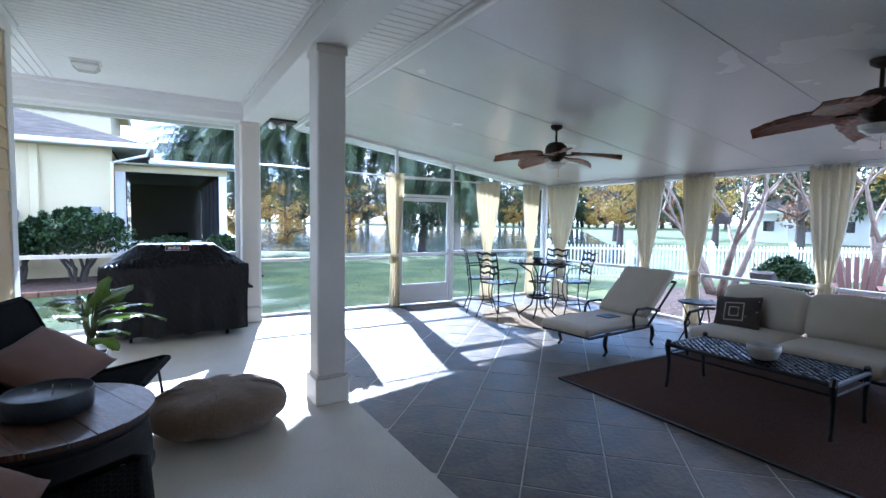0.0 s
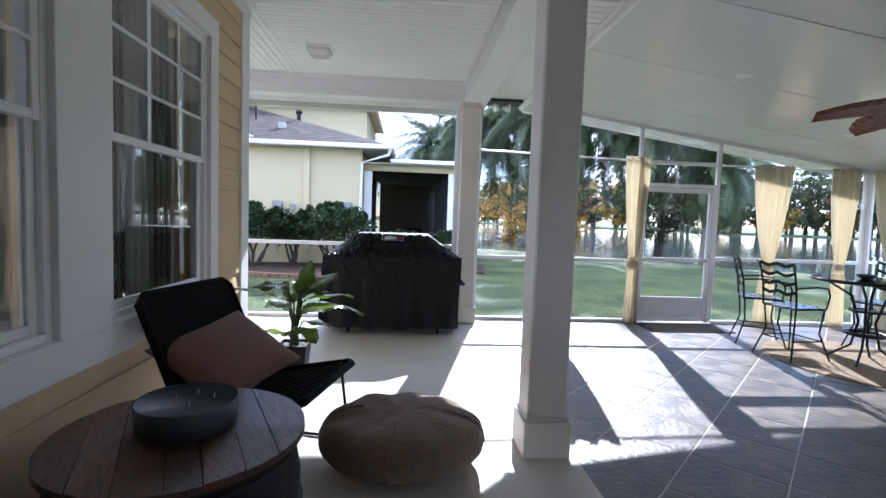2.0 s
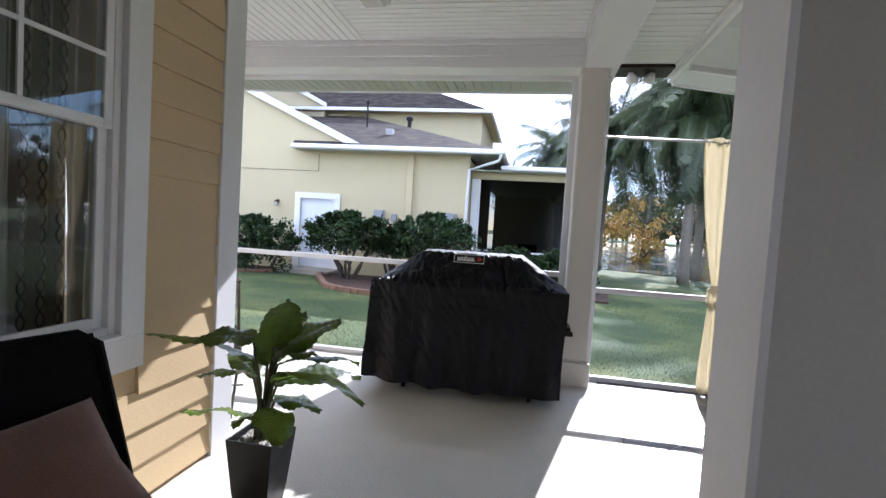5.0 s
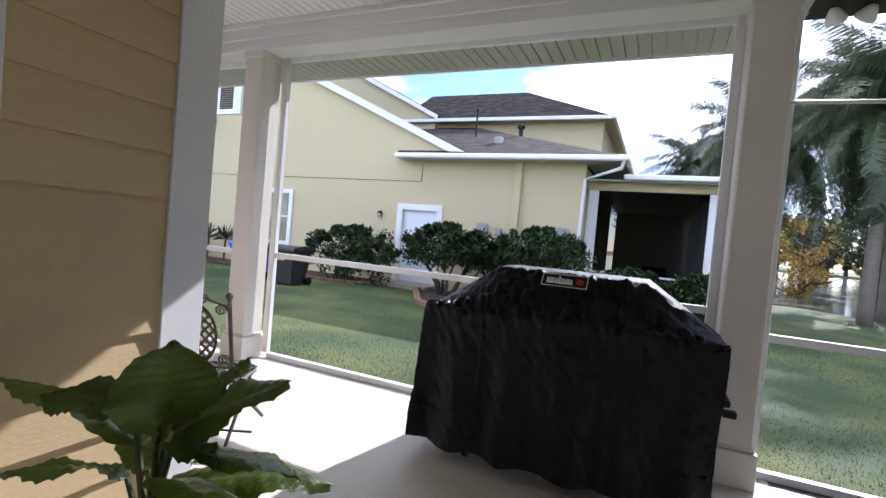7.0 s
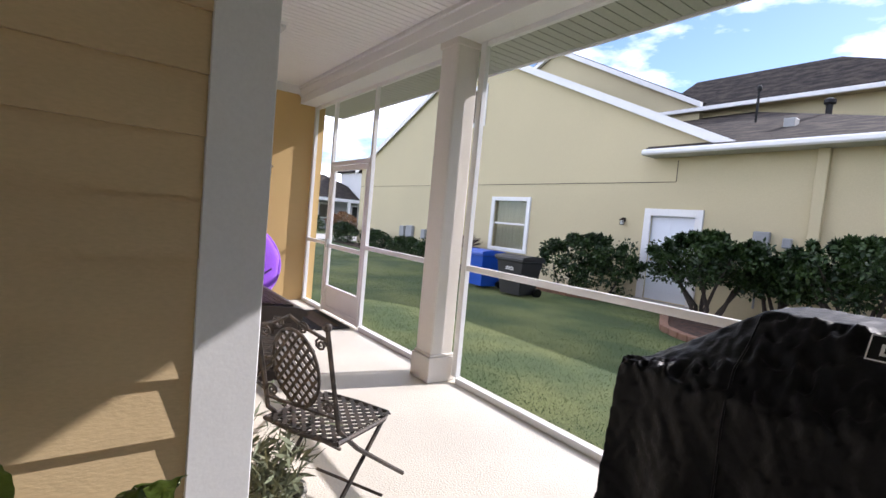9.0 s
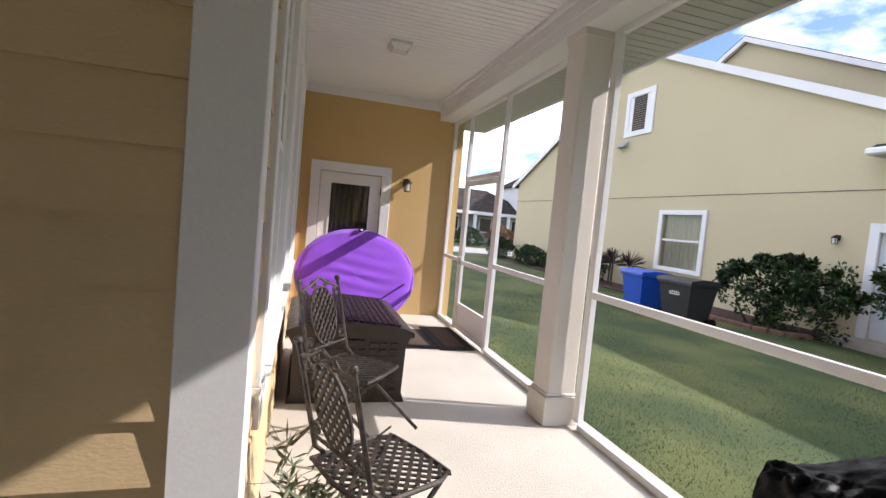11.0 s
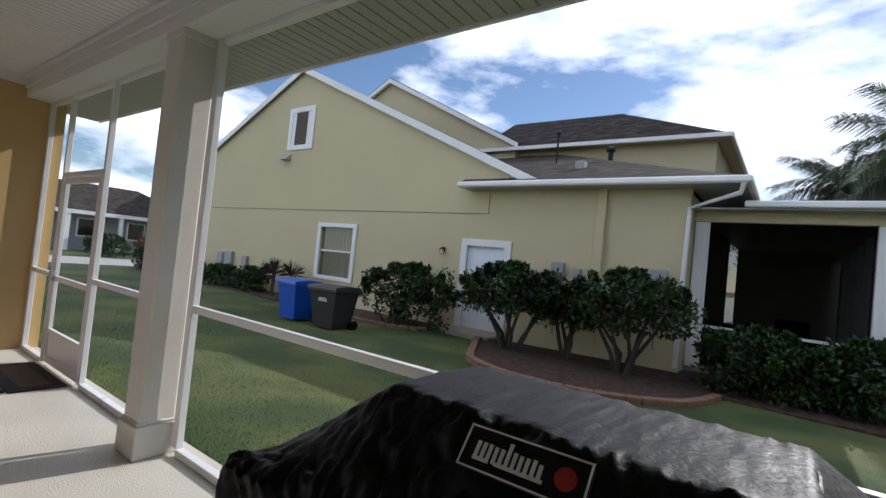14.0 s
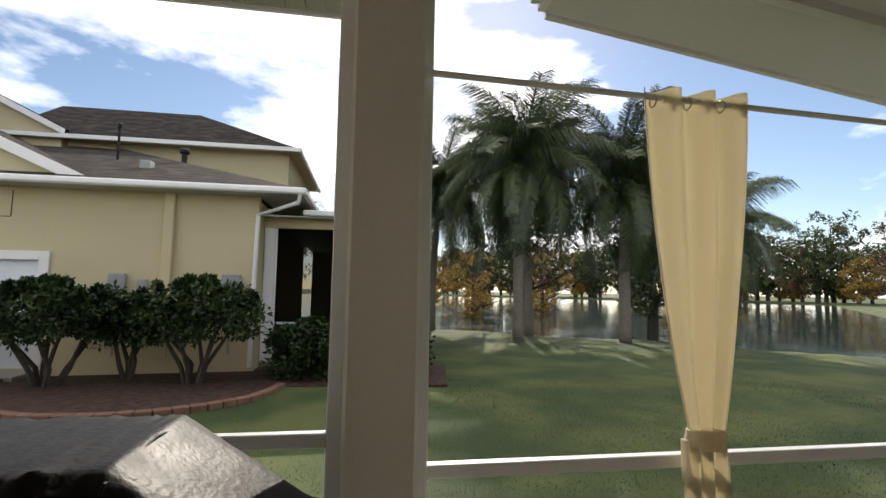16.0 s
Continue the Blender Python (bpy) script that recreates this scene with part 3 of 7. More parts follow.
    part("trim", box((-w / 2 - 0.012, -w / 2 - 0.012, top - 0.06), (w / 2 + 0.012, w / 2 + 0.012, top), 0.006), COLUMN, e)
    return e


column(1.435, 4.79, 0.24, BEAM_Z)
column(1.375, SCREEN_Y - 0.24, 0.24, BEAM_Z)
column(-2.78, SCREEN_Y - 0.24, 0.24, BEAM_Z)


# ---- screened walls ----
def bar(name, a, b, parent, label=""):
    return part(name, box(a, b, 0.004), ALUM, parent, label)


def screws(bm, pts):
    for p in pts:
        add_lathe(bm, [(0.007, 0), (0.007, 0.004)], 6, p)


front = tagged(new("screen_wall"), "white aluminium screen wall frame facing the lawn and lake", "screen wall", kind="structure")
for x, w in ((-6.36, 0.03), (-5.60, 0.022), (-4.40, 0.022), (-2.82, 0.022), (-2.47, 0.035), (1.345, 0.03), (1.645, 0.03), (3.97, 0.025), (5.14, 0.028), (7.46, 0.04)):
    top = BEAM_Z if x < 1.7 else panel_z(x) if x > 2.3 else 3.1
    bar("screen_post", (x - w, SCREEN_Y - 0.025, 0.05), (x + w, SCREEN_Y + 0.025, top), front)
for a, b, z in ((END_X, -5.62, 0.93), (-4.38, -2.84, 0.98), (-2.435, 1.315, 0.995), (1.675, 3.945, 0.87), (5.168, 7.42, 0.93), (4.0, 5.11, 2.29)):
    bar("screen_rail", (a, SCREEN_Y - 0.022, z), (b, SCREEN_Y + 0.022, z + 0.05), front)
for a, b in ((END_X, -5.62), (-4.38, -2.84), (-2.435, 1.315), (1.675, 3.945), (5.168, 7.42)):
    bm = box((a, SCREEN_Y - 0.03, 0), (b, SCREEN_Y + 0.03, 0.05), 0.004)
    part("screen_sill", bm, ALUM, front)
for a, b in ((-6.33, -5.62), (-5.57, -4.43), (-4.37, -2.85), (-2.43, 1.35)):
    bar("screen_header", (a, SCREEN_Y - 0.02, BEAM_Z - 0.045), (b, SCREEN_Y + 0.02, BEAM_Z), front)
bm = bmesh.new()
add_prism(bm, [(2.36, panel_z(2.36) - 0.05), (SIDE_X, panel_z(SIDE_X) - 0.05), (SIDE_X, panel_z(SIDE_X)), (2.36, panel_z(2.36))], "y", SCREEN_Y - 0.024, SCREEN_Y + 0.024)
part("screen_header", bm, ALUM, front)
side = tagged(new("screen_wall"), "white aluminium screen wall frame behind the sofa", "screen wall", kind="structure")
zt = panel_z(SIDE_X)
for y in (SOUTH_Y + 0.03, 0.0, 1.75, 3.52, 5.28, 6.25, 8.6):
    bar("screen_post", (SIDE_X - 0.025, y - 0.028, 0.05), (SIDE_X + 0.025, y + 0.028, zt), side)
bar("screen_rail", (SIDE_X - 0.022, SOUTH_Y, 0.74), (SIDE_X + 0.022, 8.57, 0.79), side)
bar("screen_sill", (SIDE_X - 0.03, SOUTH_Y, 0), (SIDE_X + 0.03, 8.57, 0.05), side)
bar("screen_header", (SIDE_X - 0.024, SOUTH_Y, zt - 0.05), (SIDE_X + 0.024, 8.57, zt), side)


def screen_door(name, x0, x1, top, z_top, label, handle_x):
    """A screen door with kick plate in the screen wall, and the bars above it."""
    e = tagged(thing(name, ((x0 + x1) / 2, SCREEN_Y, 0), label, "door"), kind="structure")
    w = (x1 - x0) / 2
    bar("jamb", (-w, -0.03, 0.02), (-w + 0.03, 0.03, top), e)
    bar("jamb", (w - 0.03, -0.03, 0.02), (w, 0.03, top), e)
    bar("header", (-w, -0.028, top), (w, 0.028, top + 0.05), e)
    w -= 0.035
    bar("stile", (-w, -0.02, 0.03), (-w + 0.055, 0.02, top - 0.01), e)
    bar("stile", (w - 0.055, -0.02, 0.03), (w, 0.02, top - 0.01), e)
    for a, b in ((0.03, 0.10), (0.33, 0.385), (0.90, 0.955), (top - 0.075, top - 0.01)):
        bar("door_rail", (-w + 0.055, -0.019, a), (w - 0.055, 0.019, b), e)
    part("kick_plate", box((-w + 0.055, -0.008, 0.10), (w - 0.055, 0.008, 0.33)), ALUM, e, "plain white kick plate")
    hx = w * handle_x
    bm = box((hx - 0.02, -0.06, 0.9), (hx + 0.02, -0.02, 1.02), 0.006)
    add_tube(bm, [(hx, -0.06, 0.97), (hx, -0.085, 0.97), (hx - 0.07 * handle_x, -0.085, 0.965)], 0.008, 8)
    part("door_handle", bm, STEEL, e, "small grey lever handle")
    return e


screen_door("door_lake", 3.995, 5.112, 1.97, 2.3, "white aluminium screen door to the lake lawn", 0.93)
screen_door("door_side", -5.578, -4.422, 2.03, 2.9, "white aluminium screen door at the side porch", -0.93)


# ---- windows ----
def window(name, x_len, m, label):
    """A double-hung sash window, upper sash with a three by three grille; local x along the wall, y outwards."""
    e = tagged(thing(name, m, label, "window"), kind="structure")
    w, z0, z1 = x_len, 0.0, WIN_Z1 - WIN_Z0
    mid = 0.91
    part("window_frame", frame_mesh(0, w, z0, z1, 0.035, -0.10, 0.0), ALUM, e)
    lower = part("sash", frame_mesh(0.035, w - 0.035, 0.035, mid + 0.02, 0.045, -0.055, -0.03), ALUM, e)
    upper = part("sash", frame_mesh(0.035, w - 0.035, mid - 0.025, z1 - 0.035, 0.04, -0.029, -0.005), ALUM, e)
    p = part("pane", box((0.08, -0.045, 0.08), (w - 0.08, -0.041, mid - 0.025)), DARKGLASS, lower)
    q = part("pane", box((0.075, -0.019, mid + 0.015), (w - 0.075, -0.015, z1 - 0.075)), DARKGLASS, upper)
    p.visible_shadow = q.visible_shadow = False
    bm = bmesh.new()
    a, b, c, d = 0.075, w - 0.075, mid + 0.015, z1 - 0.075
    for i in (1, 2):
        x = a + (b - a) * i / 3
        add_box(bm, (x - 0.009, -0.014, c), (x + 0.009, -0.004, d))
        z = c + (d - c) * i / 3
        add_box(bm, (a, -0.0135, z - 0.009), (b, -0.0045, z + 0.009))
    part("grille", bm, ALUM, upper)
    bm = box((w / 2 - 0.03, -0.03, mid + 0.005), (w / 2 + 0.03, -0.012, mid + 0.02), 0.003)
    part("latch", bm, ALUM, lower)
    return e


def frame_mesh(x0, x1, z0, z1, t, y0, y1):
    bm = bmesh.new()
    add_box(bm, (x0, y0, z0), (x0 + t, y1, z1), 0.003)
    add_box(bm, (x1 - t, y0, z0), (x1, y1, z1), 0.003)
    add_box(bm, (x0 + t, y0, z0), (x1 - t, y1, z0 + t), 0.003)
    add_box(bm, (x0 + t, y0, z1 - t), (x1 - t, y1, z1), 0.003)
    return bm


for i, (a, b) in enumerate(WIN_A):            # local x runs towards -y, outwards is +x
    m = Matrix(((0, 1, 0, WALL_X - 0.01), (-1, 0, 0, b), (0, 0, 1, WIN_Z0), (0, 0, 0, 1)))
    window("window_seats", b - a, m, "white double-hung window with a nine-light upper sash beside the seats")
for a, b in WIN_B:
    m = Matrix(((1, 0, 0, a), (0, 1, 0, WALL_Y - 0.01), (0, 0, 1, WIN_Z0), (0, 0, 0, 1)))
    window("window_porch", b - a, m, "white double-hung window with a nine-light upper sash on the side porch")


def casing(openings, place, name, label, end=0.13):
    """Flat boards round a row of windows: place(u, out, z) gives the corner in the world."""
    bm = bmesh.new()
    lo, hi = openings[0][0] - end, openings[-1][1] + end
    us = [lo] + [v for q in openings for v in q] + [hi]
    for a, b in zip(us[0::2], us[1::2]):
        add_box(bm, place(a, -0.02, WIN_Z0 - 0.02), place(b, 0.022, WIN_Z1), 0.003)
    add_box(bm, place(lo, -0.02, WIN_Z1), place(hi, 0.024, WIN_Z1 + 0.14), 0.003)
    add_box(bm, place(lo, -0.02, WIN_Z0 - 0.17), place(hi, 0.024, WIN_Z0 - 0.02), 0.003)
    for a, b in openings:
        add_box(bm, place(a, -0.08, WIN_Z0 - 0.02), place(b, 0.045, WIN_Z0), 0.003)
    solid(name, bm, WHITE, label, "trim", kind="structure")


casing(WIN_A, lambda u, o, z: (WALL_X + o, u, z), "trim_window_seats", "flat white boards round the windows beside the seats")
casing(WIN_B, lambda u, o, z: (u, WALL_Y + o, z), "trim_window_porch", "flat white boards round the side porch windows", 0.11)


# curtains behind the panes
def drape(name, width, height, folds, depth, mat, m, label, pinch=None, category="curtain", group="", top_wave=0.0, seg=10, parent=None):
    """A hanging cloth: folds along local x, hanging down from z = height; pinch: (height, width) where a band ties it."""
    nx, nz = folds * seg, 28
    verts, faces = [], []
    for k in range(nz + 1):
        z = height * (1 - k / nz)
        wz, dz = width, depth
        if pinch:
            ph, pw = pinch
            if z > ph:
                t = (z - ph) / (height - ph)
                wz = pw + (width - pw) * (1 - (1 - t) ** 1.7)
                dz = depth * (0.55 + 0.45 * t)
            else:
                t = (ph - z) / ph
                wz = pw + (width * 0.55 - pw) * min(1, t * 1.3) ** 0.8
                dz = depth * (0.55 + 0.25 * t)
        for i in range(nx + 1):
            u = i / nx
            ph_ = u * folds * 2 * math.pi
            verts.append(((u - 0.5) * wz + 0.006 * math.sin(7 * u + z * 2), dz * math.sin(ph_ + 0.35 * math.sin(z * 2.2)) + 0.01 * noise.noise((u * 6, z * 2, 0.3)), z + (top_wave * math.cos(ph_) if k == 0 else 0)))
    for k in range(nz):
        for i in range(nx):
            a = k * (nx + 1) + i
            faces.append((a, a + 1, a + nx + 2, a + nx + 1))
    ob = from_arrays(name, verts, faces, mat, parent, smooth=True)
    ob.matrix_basis = m
    mod = ob.modifiers.new("thickness", "SOLIDIFY")
    mod.thickness = 0.003
    if not parent:
        tagged(ob, label, category, group)
    return ob


for k, (y0, y1) in enumerate(((-1.2, 0.6), (2.2, 4.0), (5.6, 6.6))):     # added fill lamps; only the middle one stands at a window
    ld = bpy.data.lights.new("indoor_fill", "AREA")
    ld.shape, ld.size, ld.size_y, ld.energy, ld.color = "RECTANGLE", y1 - y0, 1.8, 35 * (y1 - y0), (0.9, 0.95, 1.0)
    new("indoor_fill", ld).matrix_world = look((END_X - 2.19, (y0 + y1) / 2, 1.6), (0, (y0 + y1) / 2, 1.5))


def chain_stripes(parent, width, height, side):
    """Wavy woven chains running down a cloth."""
    bm = bmesh.new()
    for q in range(3):
        x0 = (q - 1) * width / 3.3
        for s in (-1, 1):
            pts = [(x0 + s * 0.017 * math.sin(k * math.pi / 4), side * 0.036, k * 0.018) for k in range(int(height / 0.018))]
            add_tube(bm, pts, 0.005, 3, False)
    part("chain_stripe", bm, CHAINDARK, parent, "dark wavy chain stripes")


drape("indoor_curtain", 0.34, 2.75, 4, 0.03, SHEERW, Matrix.Translation((WALL_X - 0.33, 5.24, 0.022)) @ pose(0, 0, 0, 0, 0, 90), "pale sheer indoor curtain")
for y in (4.97, 3.1, 5.5, 3.9):
    dr = drape("indoor_curtain", 0.24, 2.75, 3, 0.03, CHAINCLOTH, Matrix.Translation((WALL_X - 0.30, y, 0.022)) @ pose(0, 0, 0, 0, 0, 90), "sheer grey indoor curtain with wavy chain stripes")
    chain_stripes(dr, 0.26, 2.75, -1)
for x in (-4.9, -2.65, -1.4):
    dr = drape("indoor_curtain", 0.42, 2.75, 4, 0.03, CHAINCLOTH, Matrix.Translation((x, WALL_Y - 0.32, 0.022)), "sheer grey indoor curtain with wavy chain stripes")
    chain_stripes(dr, 0.42, 2.75, 1)

# ---- back door at the end of the side porch ----
e = tagged(thing("door_back", (END_X, (HDY0 + HDY1) / 2, 0), "white half-glazed back door, closed", "door"), kind="structure")
w = (HDY1 - HDY0) / 2
bm = bmesh.new()
add_box(bm, (-0.10, -w + 0.02, 0.02), (-0.05, -w + 0.17, HDZ - 0.02), 0.004)
add_box(bm, (-0.10, w - 0.17, 0.02), (-0.05, w - 0.02, HDZ - 0.02), 0.004)
add_box(bm, (-0.10, -w + 0.17, 0.02), (-0.05, w - 0.17, 0.95), 0.004)
add_box(bm, (-0.10, -w + 0.17, HDZ - 0.17), (-0.05, w - 0.17, HDZ - 0.02), 0.004)
part("leaf", bm, WHITE, e)
p = part("pane", box((-0.08, -w + 0.17, 0.95), (-0.074, w - 0.17, HDZ - 0.17)), DARKGLASS, e, "dark door glass")
p.visible_shadow = False
bm = bmesh.new()
add_box(bm, (-0.05, -w + 0.15, 0.93), (-0.04, -w + 0.175, HDZ - 0.15))
add_box(bm, (-0.05, w - 0.175, 0.93), (-0.04, w - 0.15, HDZ - 0.15))
add_box(bm, (-0.05, -w + 0.175, 0.93), (-0.04, w - 0.175, 0.955))
add_box(bm, (-0.05, -w + 0.175, HDZ - 0.175), (-0.04, w - 0.175, HDZ - 0.15))
part("glazing_bead", bm, WHITE, e)
bm = bmesh.new()
add_box(bm, (0, -w - 0.12, 0), (0.025, -w + 0.01, HDZ + 0.12), 0.004)
add_box(bm, (0, w - 0.01, 0), (0.025, w + 0.12, HDZ + 0.12), 0.004)
add_box(bm, (0, -w + 0.01, HDZ - 0.01), (0.025, w - 0.01, HDZ + 0.12), 0.004)
part("casing", bm, WHITE, e)
bm = bmesh.new()
for z in (0.95, 1.08):
    bmesh.ops.create_uvsphere(bm, u_segments=12, v_segments=8, radius=0.028, matrix=Matrix.Translation((-0.005, -w + 0.09, z)))
    add_box(bm, (-0.05, -w + 0.075, z - 0.015), (-0.01, -w + 0.105, z + 0.015))
part("door_handle", bm, STEEL, e, "round metal knob and deadbolt")
bm = bmesh.new()
for z in (0.3, 1.1, 1.8):
    add_tube(bm, [(-0.03, w - 0.02, z - 0.05), (-0.03, w - 0.02, z + 0.05)], 0.009, 6)
part("hinge", bm, BRONZE, e, "brown hinges")
# full-width dark cloth stands in for the dimness behind the door pane
drape("indoor_curtain", 0.66, 2.0, 9, 0.025, BROWNCLOTH, Matrix.Translation((END_X - 0.3, 7.17, 0.022)) @ pose(0, 0, 0, 0, 0, 90), "indoor curtain behind the back door, dark brown in place of the unlit room")


def wall_lantern(m, label="small bronze coach lantern on the wall"):
    e = thing("wall_lantern", m, label, "lamp")
    bm = box((-0.05, 0, -0.05), (0.05, 0.015, 0.06), 0.008)
    add_tube(bm, [(0, 0.01, 0.03), (0, 0.06, 0.06), (0, 0.09, 0.045)], 0.008, 8)
    add_lathe(bm, [(0.075, 0), (0.07, 0.012), (0.03, 0.045), (0.01, 0.06)], 12, (0, 0.09, -0.01))
    add_lathe(bm, [(0.05, 0), (0.05, 0.01)], 12, (0, 0.09, -0.13))
    for a in range(4):
        k = math.pi / 4 + a * math.pi / 2
        add_box(bm, (0.048 * math.cos(k) - 0.004, 0.09 + 0.048 * math.sin(k) - 0.004, -0.12), (0.048 * math.cos(k) + 0.004, 0.09 + 0.048 * math.sin(k) + 0.004, -0.008))
    part("bracket", bm, BRONZE, e)
    part("lamp_glass", lathe([(0.04, -0.118), (0.042, -0.06), (0.036, -0.012)], 10, (0, 0.09, 0)), FROST, e, "clear lantern glass")
    return e


wall_lantern(Matrix(((0, 1, 0, END_X), (-1, 0, 0, 7.97), (0, 0, 1, 1.97), (0, 0, 0, 1))))


def ceiling_fixture(x, y, z):
    e = thing("ceiling_light", (x, y, z), "square flush ceiling light with ribbed glass", "lamp", "porch ceiling lights")
    bm = bmesh.new()
    add_prism(bm, [(-0.14, 0), (0.14, 0), (0.12, -0.02), (-0.12, -0.02)], "y", -0.12, 0.12)
    part("base_plate", bm, WHITE, e)
    bm = bmesh.new()
    vs = [[bm.verts.new((sx * s, sy * s * 0.9, zz)) for sx, sy in ((-1, -1), (1, -1), (1, 1), (-1, 1))] for s, zz in ((0.115, -0.02), (0.12, -0.05), (0.075, -0.10))]
    for r0, r1 in zip(vs, vs[1:]):
        for j in range(4):
            bm.faces.new((r0[j], r0[(j + 1) % 4], r1[(j + 1) % 4], r1[j]))
    bm.faces.new(vs[-1])
    part("shade", bm, FROST, e, "frosted glass shade")


ceiling_fixture(-0.31, 7.40, CEIL_Z)
ceiling_fixture(-4.25, 7.35, CEIL_Z)


# ---- ceiling fans ----
def fan(x, y, spin):
    z = panel_z(x)
    e = thing("ceiling_fan", (x, y, z), "dark bronze ceiling fan with carved brown leaf blades", "fan", "lanai ceiling fans")
    part("canopy", lathe([(0.075, 0), (0.07, -0.035), (0.03, -0.06), (0.02, -0.065)], 20), BRONZE, e)
    part("downrod", tube([(0, 0, -0.05), (0, 0, -0.29)], 0.014, 10), BRONZE, e)
    part("motor", lathe([(0.03, -0.20), (0.085, -0.215), (0.125, -0.25), (0.135, -0.30), (0.125, -0.36), (0.09, -0.41), (0.055, -0.43), (0.05, -0.45)], 24), BRONZE, e)
    part("lamp_bowl", lathe([(0.055, -0.445), (0.12, -0.455), (0.11, -0.49), (0.06, -0.525), (0.008, -0.535)], 20), FROST, e, "white glass lamp bowl")
    bm = tube([(0.05, 0, -0.45), (0.052, 0, -0.61)], 0.0022, 5)
    bmesh.ops.create_uvsphere(bm, u_segments=8, v_segments=6, radius=0.008, matrix=Matrix.Translation((0.052, 0, -0.615)))
    part("pull_chain", bm, BRASS, e)
    verts, faces = [], []
    n = 16
    for i in range(n + 1):
        t = i / n
        wd = 0.038 + 0.125 * math.sin(math.pi * min(1, t * 1.02) ** 0.8) ** 0.8 * (1 if t < 0.98 else 0.5)
        wd *= 1 + 0.1 * math.sin(t * 40)
        for j in range(7):
            v = (j - 3) / 3
            verts.append((0.18 + 0.60 * t, v * wd, -0.37 - 0.02 * t + 0.012 * math.cos(j * 2.1) * abs(v) - 0.05 * t * t + v * 0.03))
    for i in range(n):
        for j in range(6):
            a = i * 7 + j
            faces.append((a, a + 1, a + 8, a + 7))
    proto = bpy.data.meshes.new("blade")
    proto.from_pydata(verts, [], faces)
    proto.materials.append(FANWOOD)
    arm = box((0.1, -0.022, -0.378), (0.24, 0.022, -0.362), 0.004)
    armesh = bpy.data.meshes.new("blade_iron")
    arm.to_mesh(armesh)
    armesh.materials.append(BRONZE)
    for k in range(5):
        b = shared("blade", proto, (0, 0, 0), e, (0, 0, radians(spin + 72 * k)))
        b.modifiers.new("thickness", "SOLIDIFY").thickness = 0.008
        shared("blade_iron", armesh, (0, 0, 0), e, (0, 0, radians(spin + 72 * k)))


fan(4.58, 5.34, 12)
fan(4.70, 2.28, 30)


# ---- barbecue under its cover ----
def grill():
    e = thing("covered_barbecue", (0.53, 8.02, 0), "barbecue under a creased black vinyl cover", "barbecue")
    # cross-sections along x: a flat lid, straight shoulders at both ends, a creased skirt
    nx, prof, hl = 190, 170, 0.82

    def top_at(u):
        return 1.20 - 0.27 * max(0, abs(u) - 0.52) / 0.48

    def surf(u, t, out=0.0):
        """Point of the cover: u along its length, t from the front hem over the top to the back hem."""
        top = top_at(u)
        lid = max(0.0, min(1.0, (0.95 - abs(u)) / 0.4))
        if t < 0.36:
            k = t / 0.36
            y, z = -0.33 - 0.03 * (1 - k) ** 2, 0.085 + 0.845 * k
        elif t < 0.47:
            k = (t - 0.36) / 0.11
            y, z = -0.33 + 0.21 * k, 0.93 + (top - 0.93) * k
        elif t < 0.53:
            k = (t - 0.47) / 0.06
            y, z = -0.12 + 0.41 * k, top + 0.004 * math.sin(k * math.pi)
        elif t < 0.64:
            k = (t - 0.53) / 0.11
            y, z = 0.29 + 0.11 * k, top + (0.91 - top) * k
        else:
            k = (t - 0.64) / 0.36
            y, z = 0.40 + 0.03 * k * k, 0.91 - 0.825 * k
        low = smooth(0.95, 0.2, z) if z < 0.95 else 0
        a_ = noise.noise((u * 5.0 + y * 3, y * 9, z * 3.0))
        b_ = noise.noise((u * 14 + z * 9, y * 17, z * 8))
        c_ = noise.noise((u * 26 - z * 20 + 5, y * 24, z * 22))
        crease = 0.011 * (1 - 3 * abs(a_)) + 0.012 * (1 - 4 * abs(b_)) + 0.007 * (1 - 4 * abs(c_))
        fold = (0.034 - 0.016 * smooth(-0.4, 0.2, u)) * low * math.sin(u * 17 + 3 * noise.noise((u * 2, 0, 1)))
        flat = 0.15 if 0.47 <= t <= 0.56 else 1.0 if 0.34 < t < 0.47 else 0.55
        crease *= flat * (0.3 if abs(u) > 0.5 and t > 0.4 else 1.0)
        y += (0.7 * crease + fold) * (-1 if y < 0 else 1)
        z += crease if z > 0.3 else 0.03 * noise.noise((u * 3, y * 2, 7))
        if u < 0:
            z += 0.04 * smooth(0.6, 1.0, -u) * (1 if z < 0.3 else 0)
        x = u * hl * (1 - 0.025 * smooth(0.85, 0.4, z) + (0.06 if u < 0 else 0.0) * low)
        return Vector((x, y + (-out if y < 0 else out) * 0.7, max(z, 0.03) + out * 0.7))

    verts = [surf(-1 + 2 * i / nx, j / prof) for i in range(nx + 1) for j in range(prof + 1)]
    faces = []
    p1 = prof + 1
    for i in range(nx):
        for j in range(prof):
            a = i * p1 + j
            faces.append((a, a + 1, a + p1 + 1, a + p1))
    faces.append(tuple(range(p1)))
    faces.append(tuple(range(nx * p1, nx * p1 + p1))[::-1])
    cover = from_arrays("cover", verts, faces, COVER, e, "creased black vinyl cover")
    cover.data.polygons.foreach_set("use_smooth", [True] * (len(faces) - 2) + [False] * 2)
    for s in (-1, 1):                           # seams over the lid and down the skirt
        part("seam", tube([surf(s * 0.53, k / 26, 0.002) for k in range(3, 24)], 0.0045, 5), COVER, e, "raised seam of the cover")
    # badge on the sloping front: plain shapes stand for the lettering
    slope = math.atan2(0.27, 0.21)
